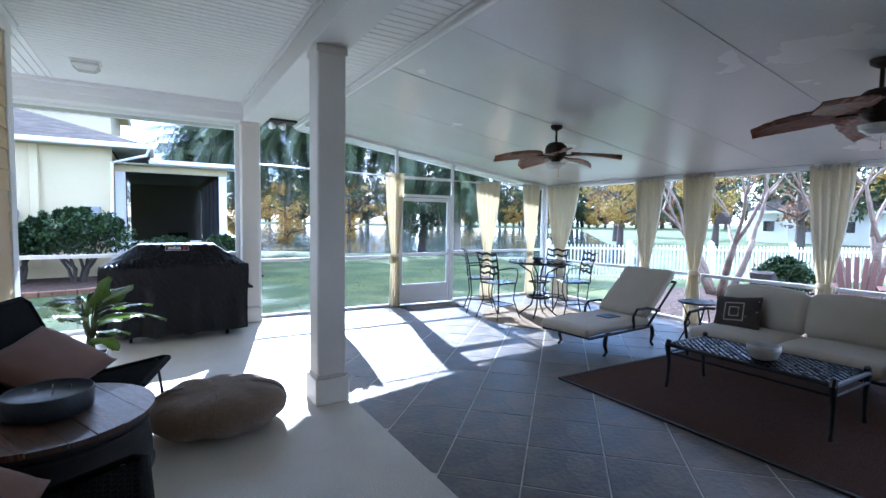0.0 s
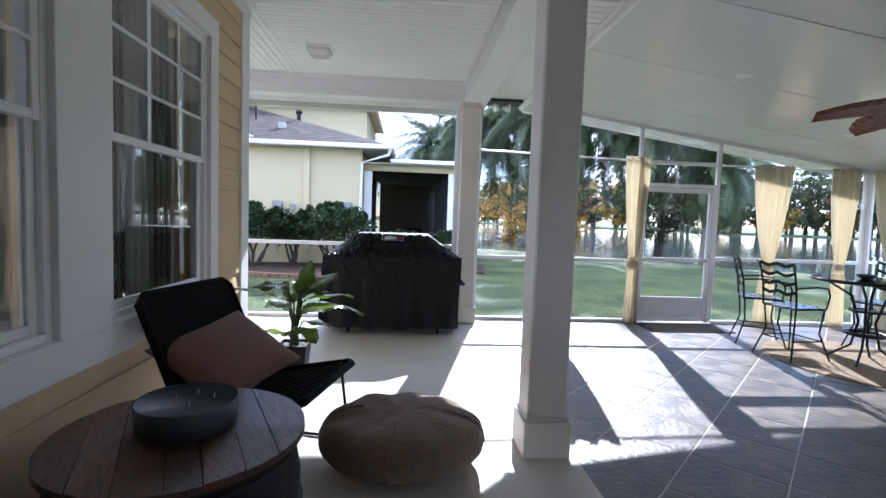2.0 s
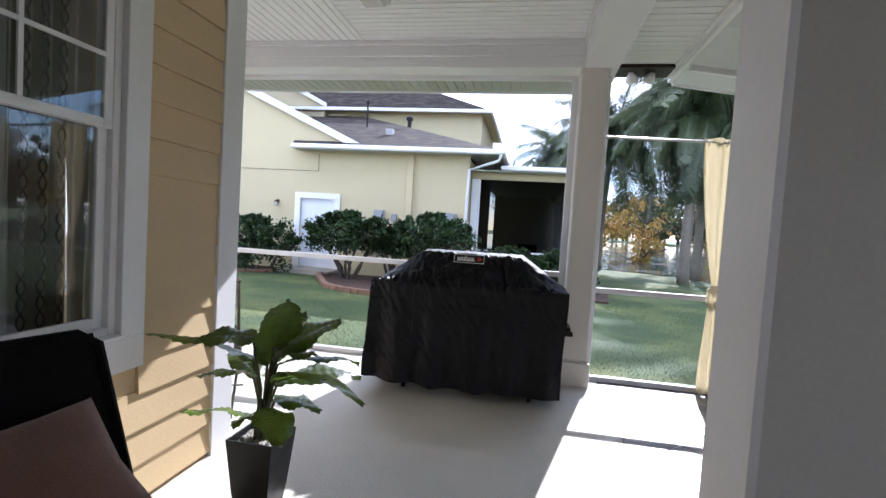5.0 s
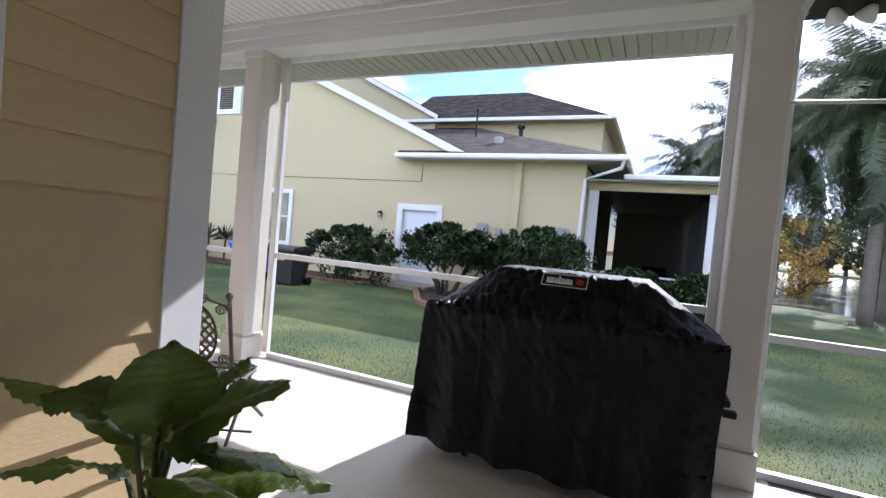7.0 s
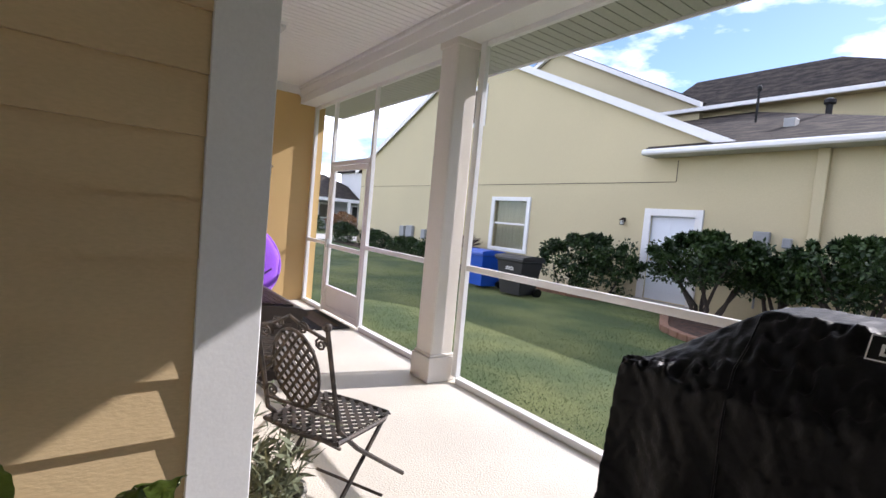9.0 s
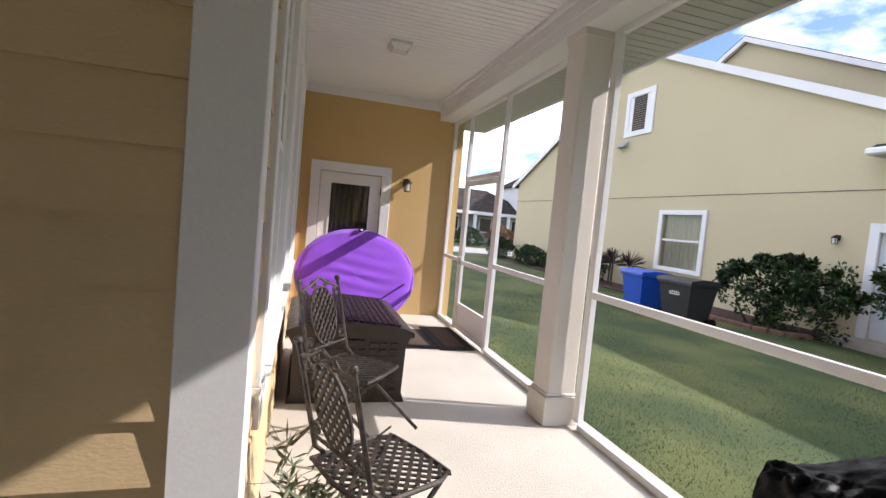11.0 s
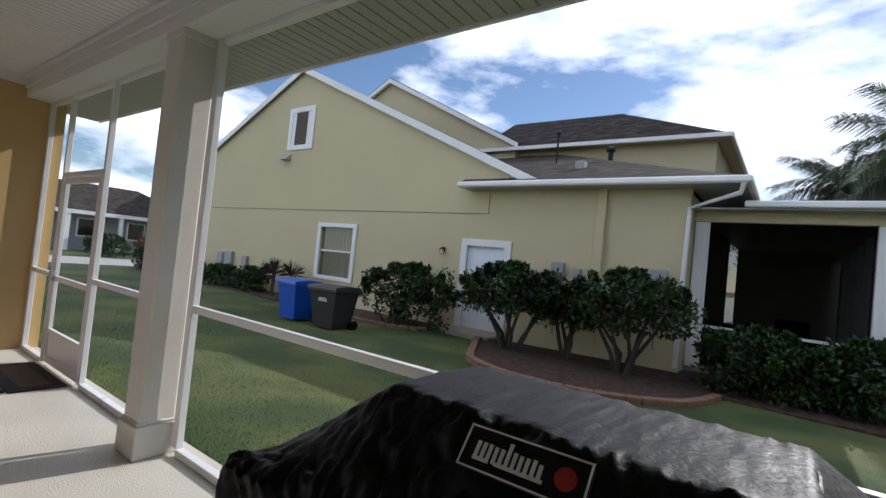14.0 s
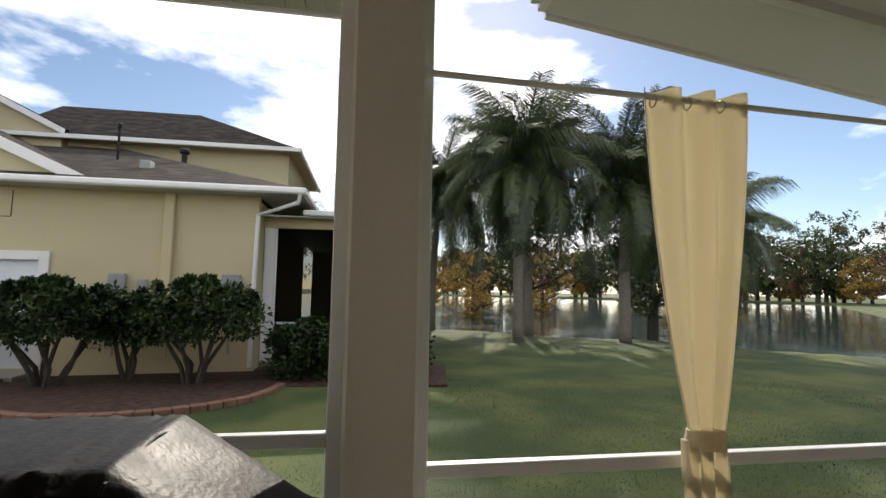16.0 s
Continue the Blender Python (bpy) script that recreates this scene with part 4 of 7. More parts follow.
    mb = Matrix.Translation((-0.01, -0.215, 1.160)) @ pose(0, 0, 0, math.degrees(slope), 0, 0) @ Matrix.Scale(0.86, 4)
    bm = bmesh.new()
    add_box(bm, (-0.15, -0.05, -0.006), (0.15, 0.05, 0.006), 0.002, mb)
    badge = part("badge", bm, BLACK, e, "black badge with a white border")
    bm = bmesh.new()
    for a, b in (((-0.148, -0.049), (0.148, -0.045)), ((-0.148, 0.045), (0.148, 0.049)), ((-0.148, -0.045), (-0.144, 0.045)), ((0.144, -0.045), (0.148, 0.045))):
        add_box(bm, (a[0], a[1], 0.006), (b[0], b[1], 0.009), 0, mb)
    part("badge_border", bm, WHITE, badge)
    bm = bmesh.new()
    for i in range(11):
        x = -0.115 + i * 0.0155
        hgt = (0.022, 0.022, 0.022, 0.02, 0.02, 0.038, 0.022, 0.02, 0.02, 0.022, 0.016)[i]
        add_box(bm, (x, -0.024, 0.006), (x + 0.009, -0.024 + hgt + 0.018, 0.009), 0, mb)
    for x, wd in ((-0.115, 0.04), (-0.06, 0.03), (-0.03, 0.03), (0.0, 0.028), (0.03, 0.025)):
        add_box(bm, (x, -0.027, 0.006), (x + wd, -0.019, 0.0095), 0, mb)
    part("badge_lettering", bm, WHITE, badge, "pale bars in place of lettering")
    part("badge_mark", lathe([(0.024, 0.006), (0.024, 0.009)], 14, (0, 0, 0)), RED, badge, "dull red round mark").matrix_basis = mb @ Matrix.Translation((0.1, 0.0, 0))
    for x in (-0.855, 0.84):
        part("strap", box((x - 0.02, -0.2, 0.62), (x + 0.02, 0.02, 0.655), 0.006), COVER, e, "black hold-down strap")
    part("strap", box((0.80, -0.40, 0.625), (0.86, -0.36, 0.66), 0.006), COVER, e, "black hold-down strap")
    for x in (-0.52, 0.56):
        for y in (-0.20, 0.22):
            bm = bmesh.new()
            add_tube(bm, [(x - 0.015, y, 0.03), (x + 0.015, y, 0.03)], 0.03, 12)
            add_box(bm, (x - 0.02, y - 0.02, 0.05), (x + 0.02, y + 0.02, 0.25))
            part("castor", bm, BLACK, e, "black castor")


grill()


# ---- pouf, drum table, tray ----
def pouf(x, y):
    e = thing("pouf", (x, y, 0), "oval tan knitted floor pouf, slightly sagging", "pouf")
    verts, faces = [], []
    n, m = 48, 20
    for k in range(m + 1):
        ph = math.pi * k / m
        for i in range(n):
            th = 2 * math.pi * i / n
            r = math.sin(ph) ** 0.62
            z = 0.16 + 0.165 * math.cos(ph) + 0.010 * math.sin(th * 9 + 1) * math.sin(ph * 2) ** 2
            gore = 1 - 0.03 * (1 - min(1, abs(math.sin(th * 2.0 + 0.3)) * 4)) + 0.008 * math.sin(th * 11) * math.sin(ph)
            dent = 0.055 * math.exp(-(((math.cos(th) * r + 0.35) ** 2 + (math.sin(th) * r + 0.2) ** 2) * 6)) if ph < 1.5 else 0
            verts.append((0.48 * r * math.cos(th) * gore, 0.41 * r * math.sin(th) * gore, max(0, z - dent + 0.012 * noise.noise((3 * math.cos(th) * r, 3 * math.sin(th) * r, z * 5)))))
    for k in range(m):
        for i in range(n):
            faces.append((k * n + i, k * n + (i + 1) % n, (k + 1) * n + (i + 1) % n, (k + 1) * n + i))
    body = from_arrays("body", verts, faces, KNIT, e, smooth=True)
    for q in range(4):
        bm = bmesh.new()
        th = q * math.pi / 2 - 0.15
        pts = []
        for k in range(2, 19):
            ph = math.pi * k / 20
            r = math.sin(ph) ** 0.62
            pts.append((0.475 * r * math.cos(th), 0.405 * r * math.sin(th), max(0.01, 0.158 + 0.165 * math.cos(ph))))
        add_tube(bm, pts, 0.006, 5)
        part("seam", bm, KNIT, e, "sewn seam")


pouf(0.69, 4.76)


def drum_table(x, y):
    e = thing("drum_table", (x, y, 0), "round dark barrel-shaped coffee table with reclaimed plank top", "table")
    r, h = 0.46, 0.55
    part("drum", lathe([(0.36, 0), (0.41, 0.06), (0.445, 0.23), (0.445, 0.34), (0.42, h - 0.05), (0.435, h - 0.045), (0.435, h - 0.02)], 48), DRUM, e, "dark metal drum", smooth=True)
    bm = bmesh.new()
    for z, rr in ((0.07, 0.412), (0.23, 0.446), (h - 0.07, 0.424)):
        add_lathe(bm, [(rr, -0.012), (rr + 0.01, -0.006), (rr + 0.01, 0.006), (rr, 0.012)], 48, (0, 0, z))
    part("hoop", bm, DRUM, e, "dark metal hoops")
    edges = [-0.46, -0.32, -0.2, -0.06, 0.05, 0.18, 0.30, 0.46]
    rnd = random.Random(4)
    for a, b in zip(edges, edges[1:]):
        bm = bmesh.new()
        poly = []
        a2, b2 = a + 0.002, b - 0.002
        for k in range(9):
            u = a2 + (b2 - a2) * k / 8
            poly.append((u, math.sqrt(max(1e-5, r * r - u * u))))
        poly += [(u, -v) for u, v in reversed(poly)]
        poly = [p for i, p in enumerate(poly) if i == 0 or (Vector(p) - Vector(poly[i - 1])).length > 1e-3]
        add_prism(bm, poly, "z", h - 0.02 , h + rnd.uniform(0.006, 0.01))
        part("plank", bm, rnd.choice((PLANK, PLANK_R, PLANK_G)), e).rotation_euler.z = radians(25)
    t = thing("candle_tray", (x + 0.0, y + 0.04, h + 0.01), "round grey metal candle bowl with wax and short wicks", "candle")
    part("dish", lathe([(0.17, 0), (0.185, 0.01), (0.19, 0.105), (0.185, 0.11), (0.18, 0.105), (0.177, 0.09)], 36), ZINC, t, smooth=True)
    part("wax", lathe([(0.175, 0.07), (0.175, 0.088)], 36), WAX, t, "pale grey candle wax")
    for a, b in ((-0.06, 0.03), (0.02, -0.04), (0.08, 0.05), (0.0, 0.09)):
        part("wick", tube([(a, b, 0.085), (a + 0.004, b, 0.11)], 0.003, 5), WHITE, t, "white wick")


drum_table(-0.17, 3.95)


# ---- woven lounge chairs with pillows ----
def pillow(name, w, d, t, m, mat, label, sub=14, category="pillow", group=""):
    verts, faces = [], []
    for side_ in (1, -1):
        for i in range(sub + 1):
            for j in range(sub + 1):
                u, v = -1 + 2 * i / sub, -1 + 2 * j / sub
                edge = max(0.0, (1 - u * u) * (1 - v * v)) ** 0.42
                pin = 1 - 0.07 * (1 - abs(u)) * abs(v) ** 3 - 0.0
                pin2 = 1 - 0.07 * (1 - abs(v)) * abs(u) ** 3
                verts.append((u * w / 2 * pin2, v * d / 2 * pin, side_ * (t / 2 * edge + 0.004) * (1 + 0.12 * noise.noise((u * 2, v * 2, side_)))))
        o = 0 if side_ == 1 else (sub + 1) ** 2
        for i in range(sub):
            for j in range(sub):
                a = o + i * (sub + 1) + j
                q = (a, a + sub + 1, a + sub + 2, a + 1)
                faces.append(q if side_ == 1 else q[::-1])
    n = sub + 1
    ring = [i * n for i in range(n)] + [sub * n + j for j in range(1, n)] + [i * n + sub for i in range(sub - 1, -1, -1)] + [j for j in range(sub - 1, 0, -1)]
    for a, b in zip(ring, ring[1:] + ring[:1]):
        faces.append((a, a + n * n, b + n * n, b))
    ob = from_arrays(name, verts, faces, mat, smooth=True)
    ob.matrix_basis = m
    return tagged(ob, label, category, group)


def woven(bm, o, ux, uy, nx, ny, thick, normal):
    """A tight basket weave of flat strands over a parallelogram."""
    o, ux, uy, normal = Vector(o), Vector(ux), Vector(uy), Vector(normal).normalized()
    for i in range(nx):
        a = o + ux * ((i + 0.5) / nx)
        hw = ux / nx * 0.40
        pts = []
        for k in range(ny * 2 + 1):
            pts.append(a + uy * (k / (ny * 2)) + normal * (thick * math.cos(math.pi * (k / 2 + i))))
        for p, q in zip(pts, pts[1:]):
            bm.faces.new([bm.verts.new(v) for v in (p - hw, p + hw, q + hw, q - hw)])
    for i in range(ny):
        a = o + uy * ((i + 0.5) / ny)
        hw = uy / ny * 0.40
        p, q = a, a + ux
        bm.faces.new([bm.verts.new(v) for v in (p - hw, p + hw, q + hw, q - hw)])


def lounge_chair(m, group="woven lounge chairs"):
    """Faces local +x; y across. Seat slopes back, straight high back."""
    e = thing("lounge_chair", m, "low lounge chair of black woven rope on thin black metal legs", "chair", group)
    hw = 0.37
    s0, s1, s2 = Vector((0.40, 0, 0.50)), Vector((-0.22, 0, 0.37)), Vector((-0.49, 0, 0.97))

    def panel(name, a, b, nx, ny):
        bm = bmesh.new()
        d = (b - a)
        nrm = d.cross(Vector((0, 1, 0))).normalized()
        woven(bm, a + Vector((0, -hw + 0.03, 0)), d, Vector((0, 2 * hw - 0.06, 0)), nx, ny, 0.006, nrm)
        add_box(bm, (0, -hw + 0.008, -0.004), (d.length, hw - 0.008, -0.001), 0, Matrix.Translation(a - nrm * 0.01) @ d.to_track_quat("X", "Z").to_matrix().to_4x4())
        c = 0.05
        pts = [a + Vector((0, -hw, 0)) + d * 0.0, a + d * 0.94 + Vector((0, -hw, 0)), a + d + Vector((0, -hw + c, 0)), a + d + Vector((0, hw - c, 0)), a + d * 0.94 + Vector((0, hw, 0)), a + Vector((0, hw, 0)), a + Vector((0, -hw, 0))]
        add_tube(bm, pts, 0.022, 8)
        return part(name, bm, ROPE, e)
    panel("seat", s1, s0, 26, 30)
    panel("backrest", s1, s2, 28, 30)
    for sy in (-1, 1):
        y = sy * (hw - 0.03)
        part("leg", tube([s0 + Vector((-0.08, y, -0.01)), Vector((0.38, y, 0.03)), Vector((0.33, y, 0.012)), Vector((-0.42, y, 0.012)), Vector((-0.46, y, 0.03)), s1 + Vector((-0.06, y, 0.08))], 0.010, 8), BLACK, e, "bent black metal leg")
    return e


CH = Matrix.Translation((-0.10, 4.78, 0)) @ pose(0, 0, 0, 0, 0, -14)
lounge_chair(CH)
# the pillow slouches corner-wise against the backrest
cx = Vector((0.22, 0.53, 0.08)).normalized()
cn = cx.cross(Vector((-0.44, 0.07, 0.24))).normalized()
cy = cn.cross(cx)
CUSH = CH.inverted() @ Matrix(((cx.x, cy.x, cn.x, -0.29), (cx.y, cy.y, cn.y, 4.78), (cx.z, cy.z, cn.z, 0.61), (0, 0, 0, 1)))
pillow("pillow", 0.66, 0.52, 0.17, CH @ CUSH, TAUPE, "mauve-brown velvet pillow on the woven chair", group="lounge chair pillows")
CH2 = Matrix.Translation((-0.13, 2.98, 0)) @ pose(0, 0, 0, 0, 0, 3)
lounge_chair(CH2)
pillow("pillow", 0.66, 0.52, 0.17, CH2 @ CUSH, TAUPE, "mauve-brown velvet pillow on the woven chair", group="lounge chair pillows")


# ---- potted plant ----
def leaf_mesh(length, width, droop, seed):
    rnd = random.Random(seed)
    n, mcol = 30, 10
    verts, faces = [], []
    for i in range(n + 1):
        t = i / n
        wd = width / 2 * (math.sin(math.pi * t ** 0.8) ** 0.58 * (1 + 0.03 * math.sin(t * 23 + seed))) + 0.001
        x = length * t * (1 - 0.12 * droop * t)
        zc = -droop * length * t * t * 0.55
        for j in range(mcol + 1):
            v = (j - mcol / 2) / (mcol / 2)
            z = zc + 0.20 * wd * abs(v) - 0.25 * wd * v * v + 0.0045 * math.sin(t * 62 - abs(v) * 7) * min(1, abs(v) * 4) + 0.014 * math.sin(t * 11 + seed + v) * v * v - 0.004 * (j == mcol // 2)
            verts.append((x - 0.02 * abs(v), v * wd, z))
    for i in range(n):
        for j in range(mcol):
            a = i * (mcol + 1) + j
            faces.append((a, a + 1, a + mcol + 2, a + mcol + 1))
    me = bpy.data.meshes.new("leaf")
    me.from_pydata(verts, [], faces)
    me.materials.append(LEAF)
    me.polygons.foreach_set("use_smooth", [True] * len(me.polygons))
    return me


def potted_plant(x, y):
    e = thing("potted_plant", Matrix.Translation((x, y, 0)), "broad-leaved artificial plant in a small black square pot", "plant")
    bm = bmesh.new()
    r = [[bm.verts.new((sx * s, sy * s, z)) for sx, sy in ((-1, -1), (1, -1), (1, 1), (-1, 1))] for s, z in ((0.075, 0), (0.092, 0.12), (0.116, 0.38), (0.106, 0.38), (0.10, 0.35))]
    for a, b in zip(r, r[1:]):
        for j in range(4):
            bm.faces.new((a[j], a[(j + 1) % 4], b[(j + 1) % 4], b[j]))
    bm.faces.new(r[0][::-1])
    bm.faces.new(r[-1])
    part("pot", bm, BLACK, e, "glossy black square pot")
    bm = bmesh.new()
    rnd = random.Random(2)
    for i in range(90):
        bmesh.ops.create_icosphere(bm, subdivisions=1, radius=rnd.uniform(0.008, 0.018), matrix=Matrix.Translation((rnd.uniform(-0.09, 0.09), rnd.uniform(-0.09, 0.09), 0.352)))
    tagged(part("pebbles", bm, PEBBLE, e, "pale pebbles"), kind="stuff")
    # stalk height, azimuth, tilt up, length, width, droop
    leaves = [(0.43, 335, 72, 0.27, 0.25, 0.1, 0), (0.40, 25, 36, 0.34, 0.22, 0.25, 15), (0.47, 205, 8, 0.27, 0.17, 0.35, -15), (0.36, 188, 22, 0.54, 0.17, 0.40, 12),
              (0.38, 350, 24, 0.26, 0.11, 0.45, 0), (0.34, 8, 22, 0.42, 0.17, 0.50, -14), (0.27, 352, 30, 0.52, 0.19, 0.95, -20), (0.24, 30, 26, 0.42, 0.17, 0.8, 12),
              (0.13, 318, 8, 0.25, 0.18, 0.75, 0), (0.09, 190, 8, 0.34, 0.09, 0.3, 30), (0.33, 110, 40, 0.32, 0.17, 0.5, 0), (0.26, 150, 30, 0.32, 0.15, 0.6, 0),
              (0.10, 255, 20, 0.15, 0.10, 0.5, 20), (0.17, 5, 12, 0.24, 0.15, 0.6, 0), (0.40, 70, 50, 0.26, 0.15, 0.3, 0), (0.30, 240, 26, 0.28, 0.12, 0.5, 10)]
    for i, (h, az, up, ln, wd, dr, roll) in enumerate(leaves):
        a, u = radians(az), radians(up)
        d = Vector((math.cos(a), math.sin(a), 0))
        base = Vector((0.03 * math.cos(a), 0.03 * math.sin(a), 0.34))
        tip = d * 0.06 + Vector((0, 0, h + 0.38))
        part("stem", tube([base, base * 0.5 + tip * 0.5 - d * 0.03, tip], 0.007, 6, [0.012, 0.009, 0.006]), STEM, e)
        lf = new("leaf", leaf_mesh(ln, wd, dr, i))
        lf.parent = e
        lf.matrix_basis = Matrix.Translation(tip) @ Matrix.Rotation(a, 4, "Z") @ Matrix.Rotation(-u, 4, "Y") @ Matrix.Rotation(radians(roll), 4, "X")


potted_plant(-0.19, 5.89)


# ---- outdoor curtains and their rods ----
def rod(name, a, b, label="white curtain rod with small end rings"):
    e = thing(name, a, label, "curtain rod", "curtain rods")
    d = Vector(b) - Vector(a)
    part("pole", tube([(0, 0, 0), d], 0.013, 8), ALUM, e)
    for p in (Vector((0, 0, 0)), d):
        bm = bmesh.new()
        bmesh.ops.create_uvsphere(bm, u_segments=8, v_segments=6, radius=0.02, matrix=Matrix.Translation(p))
        part("finial", bm, ALUM, e)


rod("curtain_rod", (1.64, 8.56, 2.36), (4.0, 8.56, 2.31))
rod("curtain_rod", (5.15, 8.56, 2.30), (7.38, 8.56, 2.28))
rod("curtain_rod", (7.40, 8.5, 2.28), (7.40, 0.3, 2.24))


def curtain(x, y, turn, width, top, tie, folds, pinch_w):
    e = thing("curtain", Matrix.Translation((x, y, 0)) @ pose(0, 0, 0, 0, 0, turn), "cream outdoor curtain gathered by a tie band, hung on metal rings", "curtain", "lanai curtains")
    drape("cloth", width, top - 0.01, folds, 0.045, CURTAIN, Matrix.Translation((0, 0, 0.012)), "", (tie, pinch_w), parent=e)
    bm = bmesh.new()
    add_lathe(bm, [(pinch_w / 2 + 0.012, -0.035), (pinch_w / 2 + 0.018, 0), (pinch_w / 2 + 0.012, 0.035)], 16, (0, 0, 0))
    bmesh.ops.scale(bm, vec=(1, 0.62, 1), verts=bm.verts)
    bmesh.ops.translate(bm, vec=(0, 0, tie), verts=bm.verts)
    add_box(bm, (-pinch_w / 2 - 0.03, -0.02, tie - 0.16), (-pinch_w / 2 - 0.015, 0.02, tie + 0.0), 0.004)
    part("tie_band", bm, CURTAIN, e)
    bm = bmesh.new()
    for i in range(folds * 2):
        u = (i + 0.5) / (folds * 2) - 0.5
        pts = [(u * width + 0.004, 0.024 * math.cos(k), top - 0.045 + 0.024 * math.sin(k)) for k in (2 * math.pi * q / 12 for q in range(13))]
        bm = bmesh.new()
        add_tube(bm, pts, 0.004, 5, False)
        part("ring", bm, STEEL, e, "metal eyelet ring")


for x, w, fo, tie in ((2.745, 0.46, 3, 1.0), (3.90, 0.36, 4, 0.93), (5.92, 0.58, 5, 0.9), (7.04, 0.44, 4, 0.9)):
    curtain(x, 8.56, 0, w, 2.37 if x < 4 else 2.33, tie, fo, 0.13)
for y, w in ((8.05, 0.9), (6.05, 0.54), (5.20, 0.50), (3.52, 0.48), (1.7, 0.46)):
    curtain(7.40, y, 90, w, 2.31, 0.8, 6 if w > 0.6 else 5, 0.15)


# ---- lanai furniture ----
rugm = solid("rug", box((3.70, 0.5, -0.004), (6.75, 4.32, 0.010), 0.003), RUG, "flat-woven brown and rust striped outdoor rug", "rug")
bm = bmesh.new()
for a, b in (((3.70, 0.5), (3.73, 4.32)), ((6.72, 0.5), (6.75, 4.32)), ((3.73, 4.29), (6.72, 4.32)), ((3.73, 0.5), (6.72, 0.53))):
    add_box(bm, (a[0], a[1], 0.008), (b[0], b[1], 0.015), 0.002)
part("border", bm, DRUM, rugm, "dark bound edge")
bm = bmesh.new()
for i in range(170):                          # raised ribs of the weave
    x = 3.74 + i * 0.0176
    add_box(bm, (x, 0.54, 0.010), (x + 0.007, 4.28, 0.0135))
tagged(part("rib", bm, RUG_RIB, rugm, "rust-coloured raised ribs"), kind="stuff")
solid("round_rug", lathe([(1.0, -0.004), (1.0, 0.008), (0.97, 0.012)], 48, (5.75, 6.75, 0)), JUTE, "round tan woven rug under the bar table", "rug")


def cushion(bm, a, b, r=0.05, puff=0.02, seed=0):
    """An upholstered block with soft, slightly bulging faces."""
    a, b = Vector(a), Vector(b)
    c, h = (a + b) / 2, (b - a) / 2
    n = 9
    grid = {}

    def vert(p):
        key = tuple(round(q, 4) for q in p)
        if key not in grid:
            q = Vector(p)
            e_ = Vector([max(0, abs(q[k]) - (1 - r / h[k])) / (r / h[k]) for k in range(3)])
            ln = e_.length
            v = Vector([q[k] * h[k] for k in range(3)])
            if ln > 1e-6:
                for k in range(3):
                    inner = (1 - r / h[k]) * h[k]
                    if abs(v[k]) > inner:
                        v[k] = math.copysign(inner + r * e_[k] / max(ln, 1), v[k])
            for k in range(3):
                o1, o2 = (k + 1) % 3, (k + 2) % 3
                v[k] += q[k] * puff * max(0, 1 - q[o1] ** 2) * max(0, 1 - q[o2] ** 2)
            v += Vector((1, 1, 1)) * 0.008 * noise.noise(v * 6 + Vector((seed, 0, 0)))
            grid[key] = bm.verts.new(c + v)
        return grid[key]
    ts = [-1, -0.93, -0.8, -0.4, 0, 0.4, 0.8, 0.93, 1]
    for ax in range(3):
        for s in (-1, 1):
            for i in range(n - 1):
                for j in range(n - 1):
                    q = []
                    for u, v in ((ts[i], ts[j]), (ts[i + 1], ts[j]), (ts[i + 1], ts[j + 1]), (ts[i], ts[j + 1])):
                        p = [0, 0, 0]
                        p[ax], p[(ax + 1) % 3], p[(ax + 2) % 3] = s, u, v
                        q.append(vert(p))
                    try:
                        bm.faces.new(q)
                    except ValueError:
                        pass


def scroll_leg(x, y, h, s=1):
    return [(x, y, h), (x + 0.03 * s, y, h * 0.75), (x + 0.035 * s, y, h * 0.5), (x, y, h * 0.22), (x + 0.0 * s, y, 0.05), (x + 0.045 * s, y, 0.012)]


def chaise():
    m = Matrix.Translation((4.36, 4.93, 0)) @ pose(0, 0, 0, 0, 0, 4)
    e = thing("chaise_longue", m, "dark cast-metal chaise longue with an ivory cushion", "chaise longue")
    bm = bmesh.new()
    for y in (-0.34, 0.34):
        add_tube(bm, [(0.05, y, 0.25), (1.25, y, 0.25), (1.30, y, 0.25)], 0.016, 8)
        add_tube(bm, [(1.20, y, 0.26), (1.82, y, 0.78)], 0.016, 8)
    for x in (0.05, 0.5, 0.9, 1.25):
        add_tube(bm, [(x, -0.34, 0.25), (x, 0.34, 0.25)], 0.012, 6)
    add_tube(bm, [(1.82, -0.34, 0.78), (1.82, 0.34, 0.78)], 0.016, 8)
    part("frame", bm, IRON, e)
    for x, y, s in ((0.38, -0.34, -1), (0.38, 0.34, -1), (1.28, -0.34, 1), (1.28, 0.34, 1)):
        part("leg", tube(scroll_leg(x, y, 0.26, s), 0.018, 8, [0.02, 0.026, 0.024, 0.016, 0.014, 0.018]), IRON, e)
    for y in (-0.36, 0.36):
        part("arm", tube([(0.88, y, 0.26), (0.86, y, 0.42), (0.93, y, 0.50), (1.15, y, 0.50), (1.35, y, 0.46), (1.42, y, 0.44)], 0.016, 8), IRON, e)
    bm = bmesh.new()
    cushion(bm, (0.0, -0.35, 0.265), (1.24, 0.35, 0.375), 0.045, 0.012, 1)
    part("seat_cushion", bm, IVORY, e, "ivory seat cushion", True)
    bm = bmesh.new()
    cushion(bm, (0.0, -0.35, 0.0), (0.84, 0.35, 0.12), 0.05, 0.015, 2)
    c = part("back_cushion", bm, IVORY, e, "ivory back cushion", True)
    c.matrix_basis = pose(1.17, 0, 0.33, 0, -40, 0)
    solid("tablet", box((5.02, 4.82, 0.384), (5.25, 5.01, 0.394), 0.003), BLACK, "flat black folder lying on the chaise", "folder")


